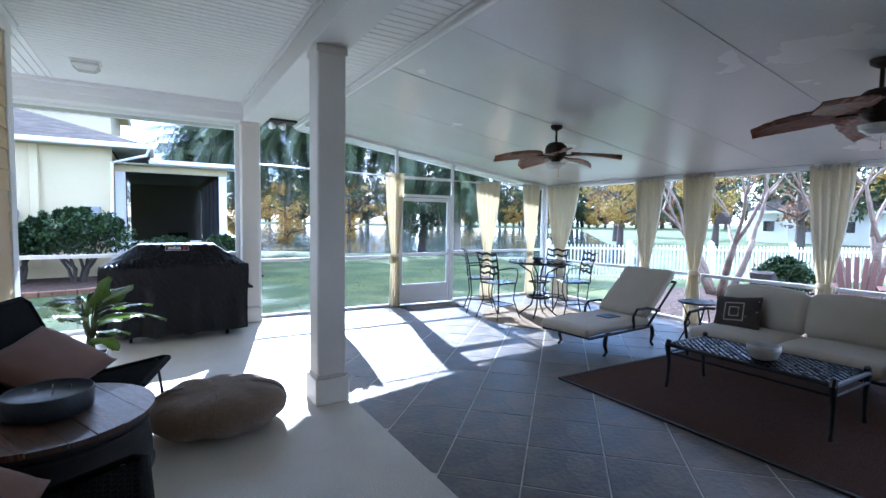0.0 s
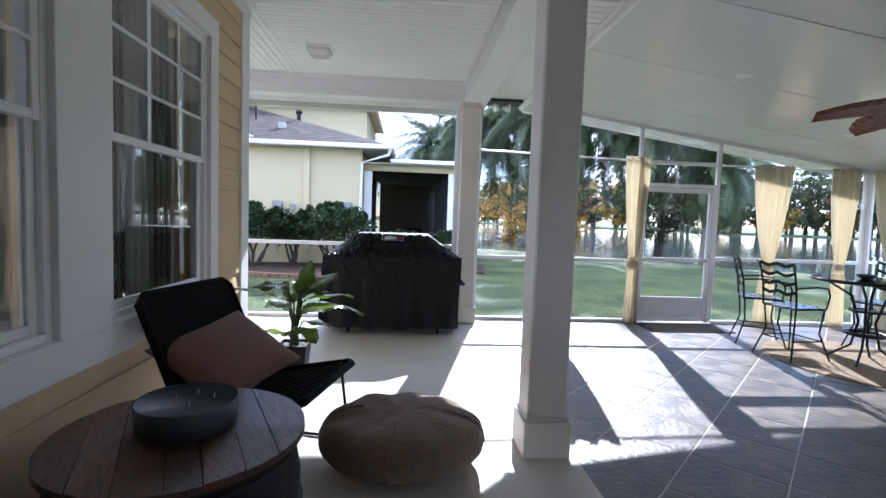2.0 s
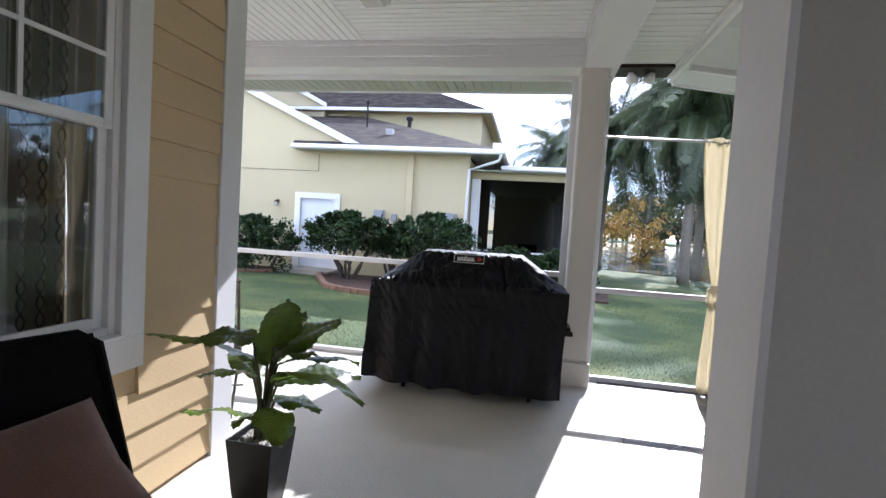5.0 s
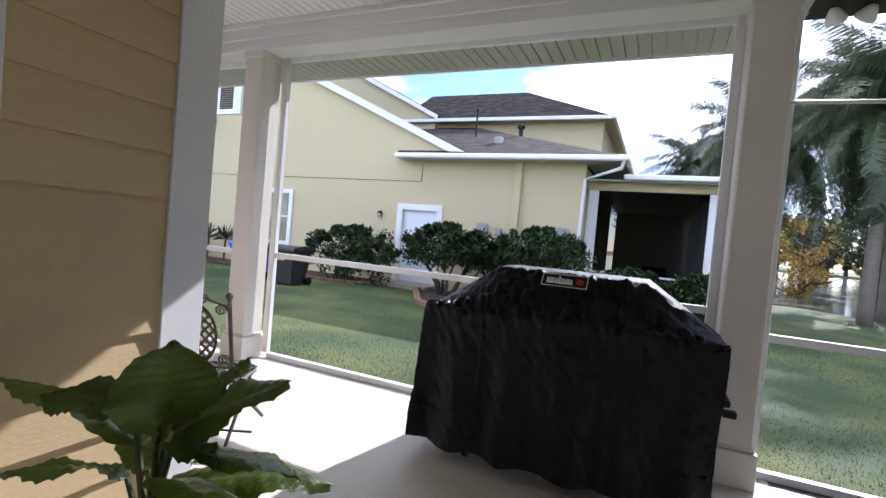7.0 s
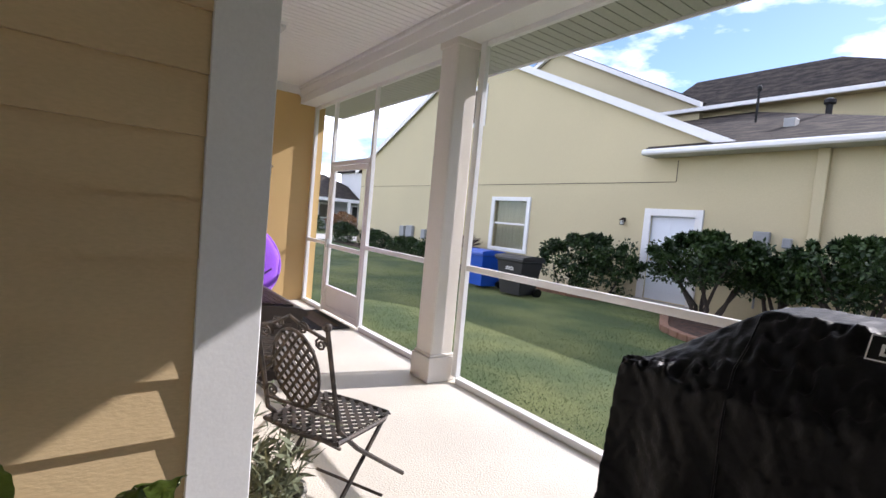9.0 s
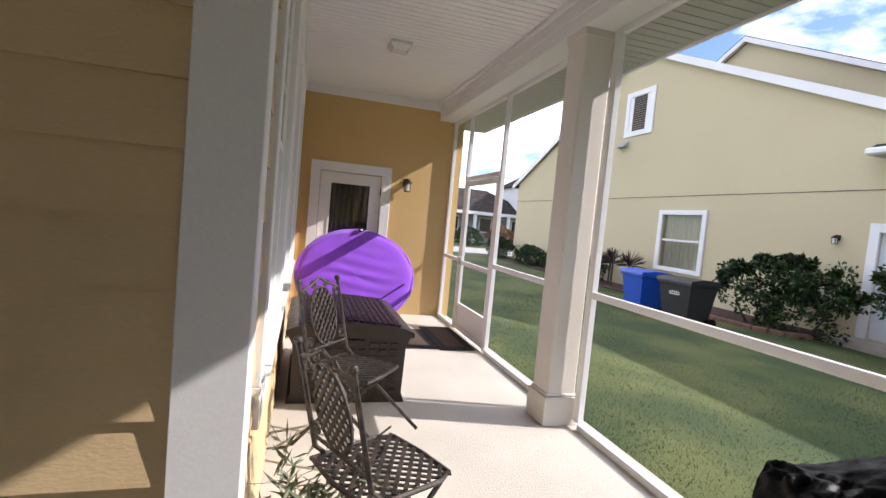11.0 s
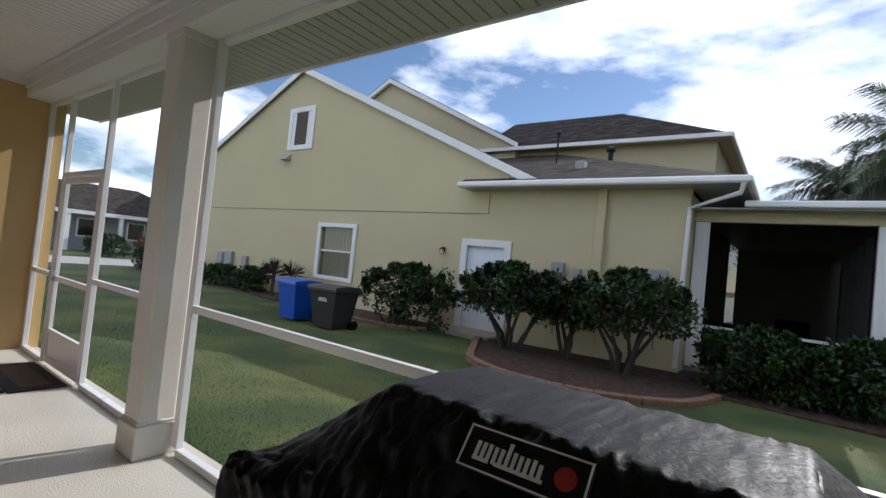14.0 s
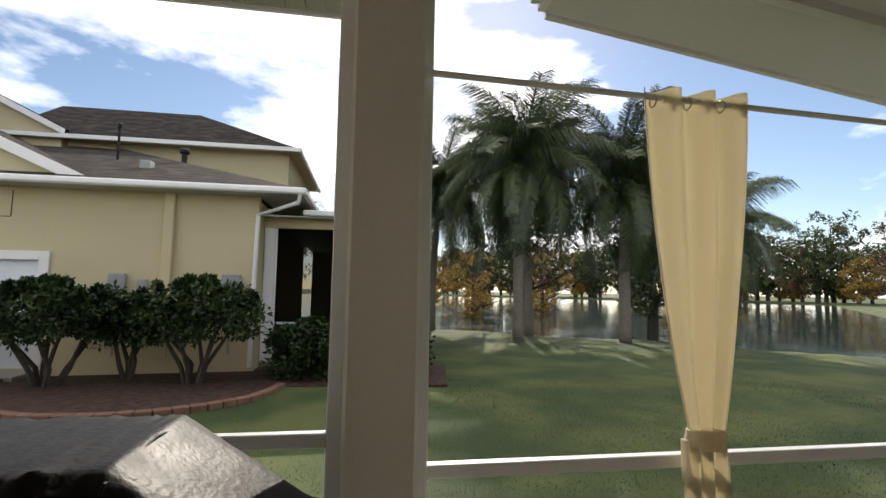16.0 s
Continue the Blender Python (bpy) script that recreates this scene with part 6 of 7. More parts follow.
# low hipped roof to the right, gutter and fascia
EX0, EX1, EY, EZ = -5.75, 0.14, 16.35, 3.50
bm = bmesh.new()
v = [bm.verts.new(p) for p in ((EX0, EY, EZ), (EX1, EY, EZ), (EX1 - 6.1, EY + 6.1, EZ + 6.1 * 0.36), (EX0 - 3.5, EY + 6.1, EZ + 6.1 * 0.36), (EX0 - 0.2, NY + 0.02, EZ + 0.18), (EX1, EY + 12, EZ))]
bm.faces.new((v[0], v[1], v[2], v[3], v[4]))
bm.faces.new((v[1], v[5], v[2]))
ob = part("roof", bm, SHINGLE, house, "grey shingle hipped roof")
ob.modifiers.new("thickness", "SOLIDIFY").thickness = 0.08
bm = bmesh.new()
add_box(bm, (EX0, EY - 0.12, EZ - 0.13), (EX1 + 0.12, EY, EZ + 0.0), 0.03)
add_box(bm, (EX1, EY, EZ - 0.13), (EX1 + 0.12, EY + 2.2, EZ), 0.03)
part("gutter", bm, WHITE, house, "white gutter")
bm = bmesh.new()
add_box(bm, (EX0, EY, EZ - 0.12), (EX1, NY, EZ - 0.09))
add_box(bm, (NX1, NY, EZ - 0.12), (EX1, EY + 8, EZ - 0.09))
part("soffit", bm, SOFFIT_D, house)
bm = bmesh.new()
add_tube(bm, [(EX1 + 0.0, EY - 0.05, EZ - 0.12), (EX1 - 0.05, EY + 0.05, EZ - 0.28), (NX1 - 0.0, NY - 0.06, EZ - 0.50), (NX1 - 0.03, NY - 0.06, 1.0), (NX1 - 0.03, NY - 0.06, 0.0)], 0.045, 6)
part("downspout", bm, WHITE, house, "white downspout")
bm = bmesh.new()
add_box(bm, (-2.47, NY - 0.12, 0.2), (-2.28, NY, EZ - 0.12), 0.01)
part("conduit_cover", bm, NSTUCCO, house)
# upper storey
part("wall", box((-15, 22.4, 3.0), (-1.1, 28, 5.85)), NSTUCCO, house)
bm = bmesh.new()
add_prism(bm, [(-18.8, 5.0), (-7.5, 5.0), (-7.5, 5.97), (-14.05, 9.26), (-18.8, 6.88)], "y", 22.1, 22.4)
part("wall", bm, NSTUCCO, house)
bm = bmesh.new()
v = [bm.verts.new(p) for p in ((-9.2, 22.0, 5.92), (-0.75, 22.0, 5.92), (-0.75, 28.4, 5.92), (-9.2, 28.4, 5.92), (-8.9, 24.4, 7.60), (-4.5, 24.4, 7.60), (-4.5, 26.0, 7.60), (-8.9, 26.0, 7.60))]
for q in ((0, 1, 5, 4), (1, 2, 6, 5), (2, 3, 7, 6), (3, 0, 4, 7), (4, 5, 6, 7), (0, 3, 2, 1)):
    bm.faces.new([v[i] for i in q])
part("roof", bm, SHINGLE, house, "grey shingle hipped upper roof")
part("soffit", box((-9.2, 22.0, 5.84), (-0.76, 28.4, 5.916)), NSTUCCO, house, "pale yellow boxed eave")
bm = bmesh.new()
add_box(bm, (-9.2, 21.9, 5.80), (-0.68, 22.0, 5.93), 0.01)
add_box(bm, (-0.75, 22.0, 5.80), (-0.66, 28.4, 5.93), 0.01)
part("fascia", bm, WHITE, house, "white eave board")
bm = bmesh.new()
add_prism(bm, [(-14.05, 9.44), (-7.4, 6.10), (-7.4, 5.92), (-14.05, 9.24)], "y", 21.9, 22.05)
add_prism(bm, [(-14.05, 9.44), (-18.8, 7.05), (-18.8, 6.87), (-14.05, 9.24)], "y", 21.9, 22.05)
part("rake_board", bm, WHITE, house, "white rake board")
bm = bmesh.new()
add_prism(bm, [(-14.05, 9.47), (-7.4, 6.13), (-7.4, 6.10), (-14.05, 9.44)], "y", 21.9, 27)
add_prism(bm, [(-14.05, 9.47), (-18.8, 7.08), (-18.8, 7.05), (-14.05, 9.44)], "y", 21.9, 27)
part("roof", bm, SHINGLE, house, "grey shingle roof")
# vents on the low roof
for x, y, r, h, nm in ((-4.75, 19.6, 0.045, 0.85, "vent_pipe"), (-3.35, 20.0, 0.10, 0.25, "roof_vent")):
    z = EZ + (y - EY) * 0.36
    bm = tube([(x, y, z - 0.05), (x, y, z + h)], r * 0.7, 10)
    add_lathe(bm, [(r * 1.1, 0), (r * 1.25, 0.03), (r * 1.2, 0.11), (r * 0.5, 0.15)], 12, (x, y, z + h - 0.05))
    part(nm, bm, BLACK, house, "dark roof vent")
bm = box((-3.62, 18.2, EZ + 0.62), (-3.40, 18.45, EZ + 0.86), 0.01)
part("roof_vent", bm, GREYBOX, house, "small square roof vent")
# gable vent shutter
bm = bmesh.new()
add_box(bm, (-13.62, NY - 0.04, 4.86), (-13.44, NY, 6.34), 0.004)
add_box(bm, (-12.42, NY - 0.04, 4.86), (-12.24, NY, 6.34), 0.004)
add_box(bm, (-13.44, NY - 0.04, 4.86), (-12.42, NY, 5.03), 0.004)
add_box(bm, (-13.44, NY - 0.04, 6.17), (-12.42, NY, 6.34), 0.004)
gv = part("gable_vent", bm, WHITE, house, "white-framed dark louvred gable vent")
bm = bmesh.new()
for i in range(15):
    add_box(bm, (-13.24, NY - 0.03, 5.04 + i * 0.075), (-12.62, NY - 0.008, 5.09 + i * 0.075))
part("louvre", bm, SHUTTER, gv, "dark louvres")
part("board", box((-13.44, NY - 0.02, 5.03), (-13.24, NY, 6.17)), WHITE, gv)
part("board", box((-12.62, NY - 0.02, 5.03), (-12.42, NY, 6.17)), WHITE, gv)
e = part("wall_hood", prism([(-0.22, 0), (0, 0), (0, 0.22)], "x", -13.75, -13.35), GREYBOX, house, "small grey wall hood")
e.location = (0, NY, 4.52)
# lower window with curtain
bm = bmesh.new()
add_box(bm, (GX0, NY - 0.05, GZ0), (GX0 + 0.15, NY, GZ1), 0.004)
add_box(bm, (GX1 - 0.15, NY - 0.05, GZ0), (GX1, NY, GZ1), 0.004)
add_box(bm, (GX0 + 0.15, NY - 0.05, GZ0), (GX1 - 0.15, NY, GZ0 + 0.12), 0.004)
add_box(bm, (GX0 + 0.15, NY - 0.05, GZ1 - 0.13), (GX1 - 0.15, NY, GZ1), 0.004)
add_box(bm, (GX0 + 0.15, NY + 0.03, 1.5), (GX1 - 0.15, NY + 0.07, 1.56), 0.004)
wn1 = part("window", bm, WHITE, house, "white sash window with cream curtain")
p = part("pane", box((GX0 + 0.15, NY + 0.05, GZ0 + 0.11), (GX1 - 0.15, NY + 0.055, GZ1 - 0.13)), DARKGLASS, wn1)
p.visible_shadow = False
part("indoor_room", box((GX0 - 0.5, NY + 0.9, -0.1), (GX1 + 0.5, NY + 1.0, 3.0)), INWALL, house, "dim indoor wall")
nc = drape("curtain", 1.45, 1.62, 9, 0.03, CURTAIN, Matrix.Translation(((GX0 + GX1) / 2, NY + 0.13, GZ0 + 0.04)), "", parent=wn1)
# service door
bm = bmesh.new()
add_box(bm, (DX0, NY - 0.05, LAWN + 0.1), (DX0 + 0.17, NY, DZ + 0.14), 0.004)
add_box(bm, (DX1 - 0.17, NY - 0.05, LAWN + 0.1), (DX1, NY, DZ + 0.14), 0.004)
add_box(bm, (DX0 + 0.17, NY - 0.05, DZ - 0.03), (DX1 - 0.17, NY, DZ + 0.14), 0.004)
part("door_casing", bm, WHITE, house)
nd = part("door", box((DX0 + 0.16, NY + 0.05, LAWN + 0.12), (DX1 - 0.16, NY + 0.09, DZ), 0.004), DOORWHITE, house, "plain white service door, closed")
bm = bmesh.new()
w0, w1 = DX0 + 0.30, DX1 - 0.30
for c, d in ((0.2, 0.85), (1.0, 1.85)):
    for a, b in ((w0, (w0 + w1) / 2 - 0.05), ((w0 + w1) / 2 + 0.05, w1)):
        add_box(bm, (a, NY + 0.042, c), (b, NY + 0.05, d), 0.003)
part("door_panel", bm, DOORWHITE, nd)
bm = bmesh.new()
for z in (0.95, 1.15):
    bmesh.ops.create_uvsphere(bm, u_segments=8, v_segments=6, radius=0.035, matrix=Matrix.Translation((DX0 + 0.26, NY + 0.02, z)))
part("door_handle", bm, BRASS, nd)
lan = wall_lantern(Matrix(((1, 0, 0, -6.38), (0, -1, 0, NY), (0, 0, 1, 1.86), (0, 0, 0, 1))), "small bronze lantern by the service door")
# meters and boxes
for x0, x1, z0, z1 in ((-3.38, -3.08, 1.42, 1.78), (-2.86, -2.70, 1.48, 1.68), (-1.35, -1.0, 1.45, 1.80)):
    bb = thing("meter_box", ((x0 + x1) / 2, NY, z0), "grey utility box on the wall", "utility box", "utility boxes")
    part("case", box((x0 - (x0 + x1) / 2, -0.11, 0), (x1 - (x0 + x1) / 2, 0, z1 - z0), 0.02), GREYBOX, bb)
    part("conduit", tube([(0, -0.05, 0.02), (0, -0.05, -1.2)], 0.022, 8), GREYBOX, bb)
for x, w, h in ((-17.1, 0.35, 0.45), (-16.5, 0.5, 0.5), (-15.4, 0.3, 0.4)):
    bb = thing("meter_box", (x, NY, 0.62), "grey electric meter box with conduit", "utility box", "utility boxes")
    part("case", box((-w / 2, -0.14, 0), (w / 2, 0, h), 0.02), GREYBOX, bb)
    part("conduit", tube([(0, -0.06, 0.02), (0, -0.06, -0.8)], 0.035, 8), GREYBOX, bb)
bb = thing("tap_pipes", (-20.2, NY, 0), "small white pipes with valves at the wall", "pipes")
bm = bmesh.new()
for x in (0, 0.15, 0.42):
    add_tube(bm, [(x, -0.1, -0.3), (x, -0.1, 0.5 + x * 0.5), (x + 0.1, -0.1, 0.55 + x * 0.5)], 0.03, 6)
part("pipe", bm, WHITE, bb)

# the neighbour's own screened porch
PX0, PX1, PY = NX1, 2.10, 17.5
bm = bmesh.new()
add_box(bm, (PX0 + 0.0, PY - 0.05, -0.6), (PX1 + 0.05, PY + 0.05, 0.05))
add_box(bm, (PX0, PY + 0.05, -0.6), (PX1, 27, -0.02))
part("porch_floor", bm, PATH_C, house)
bm = bmesh.new()
add_box(bm, (PX0, PY - 0.12, 2.83), (PX1 + 0.12, PY + 0.12, 3.10), 0.01)
add_box(bm, (PX1 - 0.1, PY + 0.12, 2.83), (PX1 + 0.12, 27, 3.10), 0.01)
part("porch_beam", bm, NSTUCCO, house)
for x, y in ((PX1 - 0.12, PY - 0.1), (PX1 - 0.12, PY + 1.6), (PX1 - 0.12, PY + 3.2), (PX1 - 0.12, PY + 4.8), (PX1 - 0.12, PY + 6.4), (PX0 + 0.02, PY - 0.1)):
    part("porch_post", box((x, y, 0), (x + 0.22, y + 0.22, 2.83), 0.01), WHITE, house)
bm = bmesh.new()
add_box(bm, (PX0, PY - 0.02, 0.78), (PX1, PY + 0.02, 0.83))
add_box(bm, (PX1 - 0.02, PY + 0.1, 0.78), (PX1 + 0.02, 27, 0.83))
add_box(bm, (PX0 + 0.24, PY - 0.02, 0.05), (PX0 + 0.27, PY + 0.02, 2.83))
part("porch_rail", bm, WHITE, house)
pm = part("porch_screen", box((PX0 + 0.26, PY + 0.0, 0.05), (PX1 - 0.12, PY + 0.003, 2.83)), SCREENMESH, house, "dark insect screen")
pm2 = part("porch_screen", box((PX1 - 0.003, PY + 0.12, 0.05), (PX1, 26.5, 2.83)), SCREENMESH, house, "dark insect screen")
bm = bmesh.new()
add_prism(bm, [(PY - 0.5, 3.14), (PY + 9.5, 3.9), (PY + 9.5, 3.8), (PY - 0.5, 3.06)], "x", PX0 + 0.8, PX1 + 0.6)
part("roof", bm, SHINGLE, house, "grey shingle porch roof")
bm = bmesh.new()
add_box(bm, (PX0 + 0.85, PY - 0.6, 3.05), (PX1 + 0.66, PY - 0.5, 3.17), 0.02)
part("gutter", bm, WHITE, house, "white porch gutter")
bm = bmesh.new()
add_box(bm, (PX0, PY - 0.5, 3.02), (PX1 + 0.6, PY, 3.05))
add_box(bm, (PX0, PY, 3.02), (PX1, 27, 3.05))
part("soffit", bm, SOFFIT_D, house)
bm = bmesh.new()
add_box(bm, (-0.4, 20.2, -0.02), (0.4, 21.0, 0.75), 0.03)
add_box(bm, (0.6, 21.6, -0.02), (1.3, 22.4, 0.95), 0.03)
solid("porch_furniture", bm, BLACK, "dark patio furniture inside the neighbour's porch", "furniture")
part("porch_end", box((PX0, 26.8, -0.1), (PX1, 27, 3.1)), INWALL, house)


# ---- greenery ----
def leafy(name, centres, n_per, size, mat, parent, seed, flat=0.5, label=""):
    """Many small pointed leaves about clump centres (x, y, z, radius)."""
    rng = np.random.default_rng(seed)
    cs = np.array(centres, float)
    idx = np.repeat(np.arange(len(cs)), n_per)
    n = len(idx)
    d = rng.normal(size=(n, 3))
    d /= np.linalg.norm(d, axis=1)[:, None]
    r = cs[idx, 3] * rng.uniform(0.35, 1.0, n) ** 0.6
    p = cs[idx, :3] + d * r[:, None] * np.array([1, 1, 0.8])
    a = rng.normal(size=(n, 3)) + d * 0.8
    a[:, 2] -= 0.1
    a /= np.linalg.norm(a, axis=1)[:, None]
    b = np.cross(a, rng.normal(size=(n, 3)))
    b /= np.linalg.norm(b, axis=1)[:, None]
    s = size * rng.uniform(0.6, 1.35, n)[:, None]
    v = np.stack([p, p + a * s * 0.5 + b * s * 0.24, p + a * s, p + a * s * 0.5 - b * s * 0.24], 1).reshape(-1, 3)
    me = bpy.data.meshes.new(name)
    me.vertices.add(len(v))
    me.vertices.foreach_set("co", v.ravel())
    me.loops.add(n * 4)
    me.loops.foreach_set("vertex_index", np.arange(n * 4))
    me.polygons.add(n)
    me.polygons.foreach_set("loop_start", np.arange(n) * 4)
    me.update(calc_edges=True)
    me.materials.append(mat)
    ob = new(name, me)
    ob.parent = parent
    tagged(ob, label, kind="stuff")
    return ob


def shrub(x, y, w, d, h, seed, trunky, label, mat=None, n=80, size=0.095, zb=0.0):
    g = ground_z(x, y)
    e = thing("shrub", (x, y, g), label, "shrub", "")
    rnd = random.Random(seed)
    base = trunky * h
    bm = bmesh.new()
    tips = []
    for k in range(7 if trunky else 5):
        a = k * 0.9 + rnd.uniform(-0.3, 0.3)
        t = Vector((math.cos(a) * w * 0.32, math.sin(a) * d * 0.3, base + 0.25 * h))
        add_tube(bm, [(0.05 * math.cos(a) * w, 0.05 * math.sin(a), -0.06), (t.x * 0.3 + rnd.uniform(-0.12, 0.12), t.y * 0.3, base * 0.5), (t.x * 0.75 + rnd.uniform(-0.1, 0.1), t.y * 0.6, base * 1.1), t, (t.x * 1.3, t.y * 1.3, h * 0.8)], 0.02, 6, True, [0.05, 0.04, 0.03, 0.018, 0.008])
        tips.append(t)
    part("branch", bm, BARK_D, e)
    cs = []
    for k in range(70):
        a, r = rnd.uniform(0, 6.28), math.sqrt(rnd.random())
        z = rnd.uniform(base + 0.1 * h, h * 0.93)
        sh = math.sqrt(max(0.1, 1 - ((z - (base + h) / 2) / ((h - base) * 0.60)) ** 2))
        cs.append((r * w / 2 * sh * math.cos(a), r * d / 2 * sh * math.sin(a), z, rnd.uniform(0.15, 0.26)))
    for k in range(26):                        # shoots that stand out of the crown
        a, r = rnd.uniform(0, 6.28), rnd.uniform(0.1, 1.0)
        for q in range(3):
            f = 1 + 0.05 * q
            cs.append((r * w / 2 * f * math.cos(a), r * d / 2 * f * math.sin(a), (h - 0.45 * r * r * (h - base)) + 0.06 * q - 0.02, 0.075 - 0.015 * q))
    leafy("crown", cs, n, size, mat or SHRUB, e, seed)
    return e


shrub(-6.65, 15.9, 2.8, 1.5, 1.40, 1, 0.0, "dense round green shrub in a mulch bed")
shrub(-3.62, 15.6, 2.3, 1.6, 1.66, 2, 0.40, "tall green shrub with bare forked stems")
shrub(-1.40, 15.6, 2.1, 1.6, 1.70, 3, 0.40, "tall green shrub with bare forked stems")
shrub(-2.5, 15.9, 0.9, 0.8, 1.30, 4, 0.55, "green shrub between two taller ones")
shrub(0.6, 16.1, 1.9, 1.5, 0.95, 5, 0.0, "low green hedge shrub by the neighbour's porch")
shrub(1.9, 16.3, 1.5, 1.6, 1.0, 6, 0.0, "low green hedge shrub by the neighbour's porch")
shrub(-13.8, 16.1, 1.5, 1.0, 0.7, 7, 0.0, "low green shrub along the neighbour's wall", n=30)
shrub(-15.6, 16.1, 1.9, 1.0, 0.65, 8, 0.0, "low green shrub along the neighbour's wall", n=30)
shrub(-18.3, 16.1, 2.0, 1.0, 0.75, 9, 0.0, "low green shrub along the neighbour's wall", n=30)
shrub(-21.5, 16.0, 2.0, 1.2, 0.9, 10, 0.0, "low green shrub at the house corner", n=30)
for k, (x, y) in enumerate(((-12.6, 16.1), (-11.8, 16.2), (-12.2, 15.9))):
    e = thing("spiky_plant", (x, y, LAWN), "dark spiky dracaena by the window", "plant", "spiky plants")
    part("stem", tube([(0, 0, 0), (0.03, 0, 0.75)], 0.03, 6), BARK_D, e)
    rnd = random.Random(k)
    verts, faces = [], []
    for i in range(46):
        a, u = rnd.uniform(0, 6.28), rnd.uniform(0.0, 1.4)
        dd = Vector((math.cos(a) * math.cos(u), math.sin(a) * math.cos(u), math.sin(u)))
        sd = dd.cross(Vector((0, 0, 1))).normalized() * 0.02
        o, c = len(verts), Vector((0.03, 0, 0.75))
        verts += [c - sd, c + sd, c + dd * 0.35 + sd * 0.7, c + dd * 0.6 - Vector((0, 0, 0.06)), c + dd * 0.35 - sd * 0.7]
        faces.append((o, o + 1, o + 2, o + 3, o + 4))
    tagged(from_arrays("leaves", verts, faces, SPIKY, e), kind="stuff")

# mulch beds, kerbs, step
bm = bmesh.new()
for poly in ([(-9.2, NY), (-9.2, 15.7), (-8.2, 15.25), (-6.6, 15.2), (-5.9, 15.6), (-5.85, NY)], [(-4.55, NY - 0.35), (-4.55, 15.9), (-4.1, 15.1), (-3.5, 14.0), (-2.5, 13.5), (-1.2, 13.6), (-0.2, 14.3), (0.1, 15.3), (2.9, 15.2), (3.2, 17.3), (-0.6, 17.4), (-0.7, NY)], [(-22, NY), (-22, 15.7), (-13, 15.5), (-9.6, 15.7), (-9.3, NY)]):
    add_prism(bm, poly, "z", LAWN - 0.35, LAWN + 0.035)
solid("mulch_bed", bm, MULCH, "dark brown mulch beds along the neighbour's wall", "flower bed", kind="structure")


def kerb(pts, name="kerb"):
    e = tagged(new(name), "curved terracotta-coloured garden kerb", "kerb", kind="structure")
    for a, b in zip(pts, pts[1:]):
        a, b = Vector((*a, 0)), Vector((*b, 0))
        n = max(1, round((b - a).length / 0.22))
        for i in range(n):
            p, q = a.lerp(b, i / n), a.lerp(b, (i + 1) / n)
            d = (q - p).length
            m = Matrix.Translation(((p.x + q.x) / 2, (p.y + q.y) / 2, LAWN + 0.02)) @ Matrix.Rotation(math.atan2(q.y - p.y, q.x - p.x), 4, "Z")
            part("kerb_stone", box((-d / 2 + 0.004, -0.07, -0.08), (d / 2 - 0.004, 0.07, 0.075), 0.012, m), KERB, e)


kerb([(-9.2, 16.4), (-9.2, 15.7), (-8.9, 15.4), (-8.2, 15.22), (-7.4, 15.15), (-6.6, 15.2), (-6.1, 15.4), (-5.9, 15.8)])
kerb([(-4.55, 16.4), (-4.55, 15.9), (-4.3, 15.4), (-4.05, 15.0), (-3.8, 14.5), (-3.5, 14.0), (-3.05, 13.7), (-2.5, 13.5), (-1.8, 13.47), (-1.2, 13.6), (-0.65, 13.9), (-0.2, 14.3), (0.0, 14.8), (0.1, 15.3)])
solid("door_step", box((-5.85, 16.0, LAWN - 0.1), (-4.35, NY, LAWN + 0.11), 0.01), PATH_C, "pale concrete step at the service door", "step", kind="structure")


def bin_(x, y, a, mat, label):
    e = thing("wheelie_bin", Matrix.Translation((x, y, LAWN)) @ pose(0, 0, 0, 0, 0, a) @ Matrix.Diagonal((1.25, 1.05, 0.85, 1)), label, "bin", "")
    bm = bmesh.new()
    r = [[bm.verts.new((sx * s * 0.9, sy * s, z)) for sx, sy in ((-1, -1), (1, -1), (1, 1), (-1, 1))] for s, z in ((0.25, 0.06), (0.33, 0.92), (0.36, 0.94), (0.36, 1.0))]
    for p, q in zip(r, r[1:]):
        for j in range(4):
            bm.faces.new((p[j], p[(j + 1) % 4], q[(j + 1) % 4], q[j]))
    bm.faces.new(r[0][::-1])
    bm.faces.new(r[-1])
    part("body", bm, mat, e)
    part("lid", prism([(-0.38, 1.0), (0.36, 1.0), (0.30, 1.07), (-0.05, 1.10), (-0.36, 1.06)], "x", -0.34, 0.34), mat, e)
    part("handle", tube([(-0.28, 0.36, 0.98), (-0.28, 0.43, 0.98), (0.28, 0.43, 0.98), (0.28, 0.36, 0.98)], 0.015, 6), mat, e)
    for s in (-1, 1):
        part("wheel", tube([(s * 0.26, 0.24, 0.12), (s * 0.32, 0.24, 0.12)], 0.12, 14), BLACK, e)
    return e


bin_(-8.15, 13.85, -5, BLUEBIN, "bright blue wheeled recycling bin, lid closed")
b = bin_(-6.90, 13.80, 4, DARKBIN, "dark grey wheeled rubbish bin with a pale emblem")
bm = bmesh.new()
for x, h in ((-0.08, 0.03), (-0.04, 0.06), (0.0, 0.04), (0.04, 0.06), (0.08, 0.03)):
    add_box(bm, (x - 0.014, -0.318, 0.74), (x + 0.014, -0.308, 0.74 + h))
add_box(bm, (-0.1, -0.315, 0.70), (0.1, -0.306, 0.725))
part("emblem", bm, WHITE, b, "pale emblem shapes").matrix_basis = pose(0, 0, 0, 0, 0, 0)


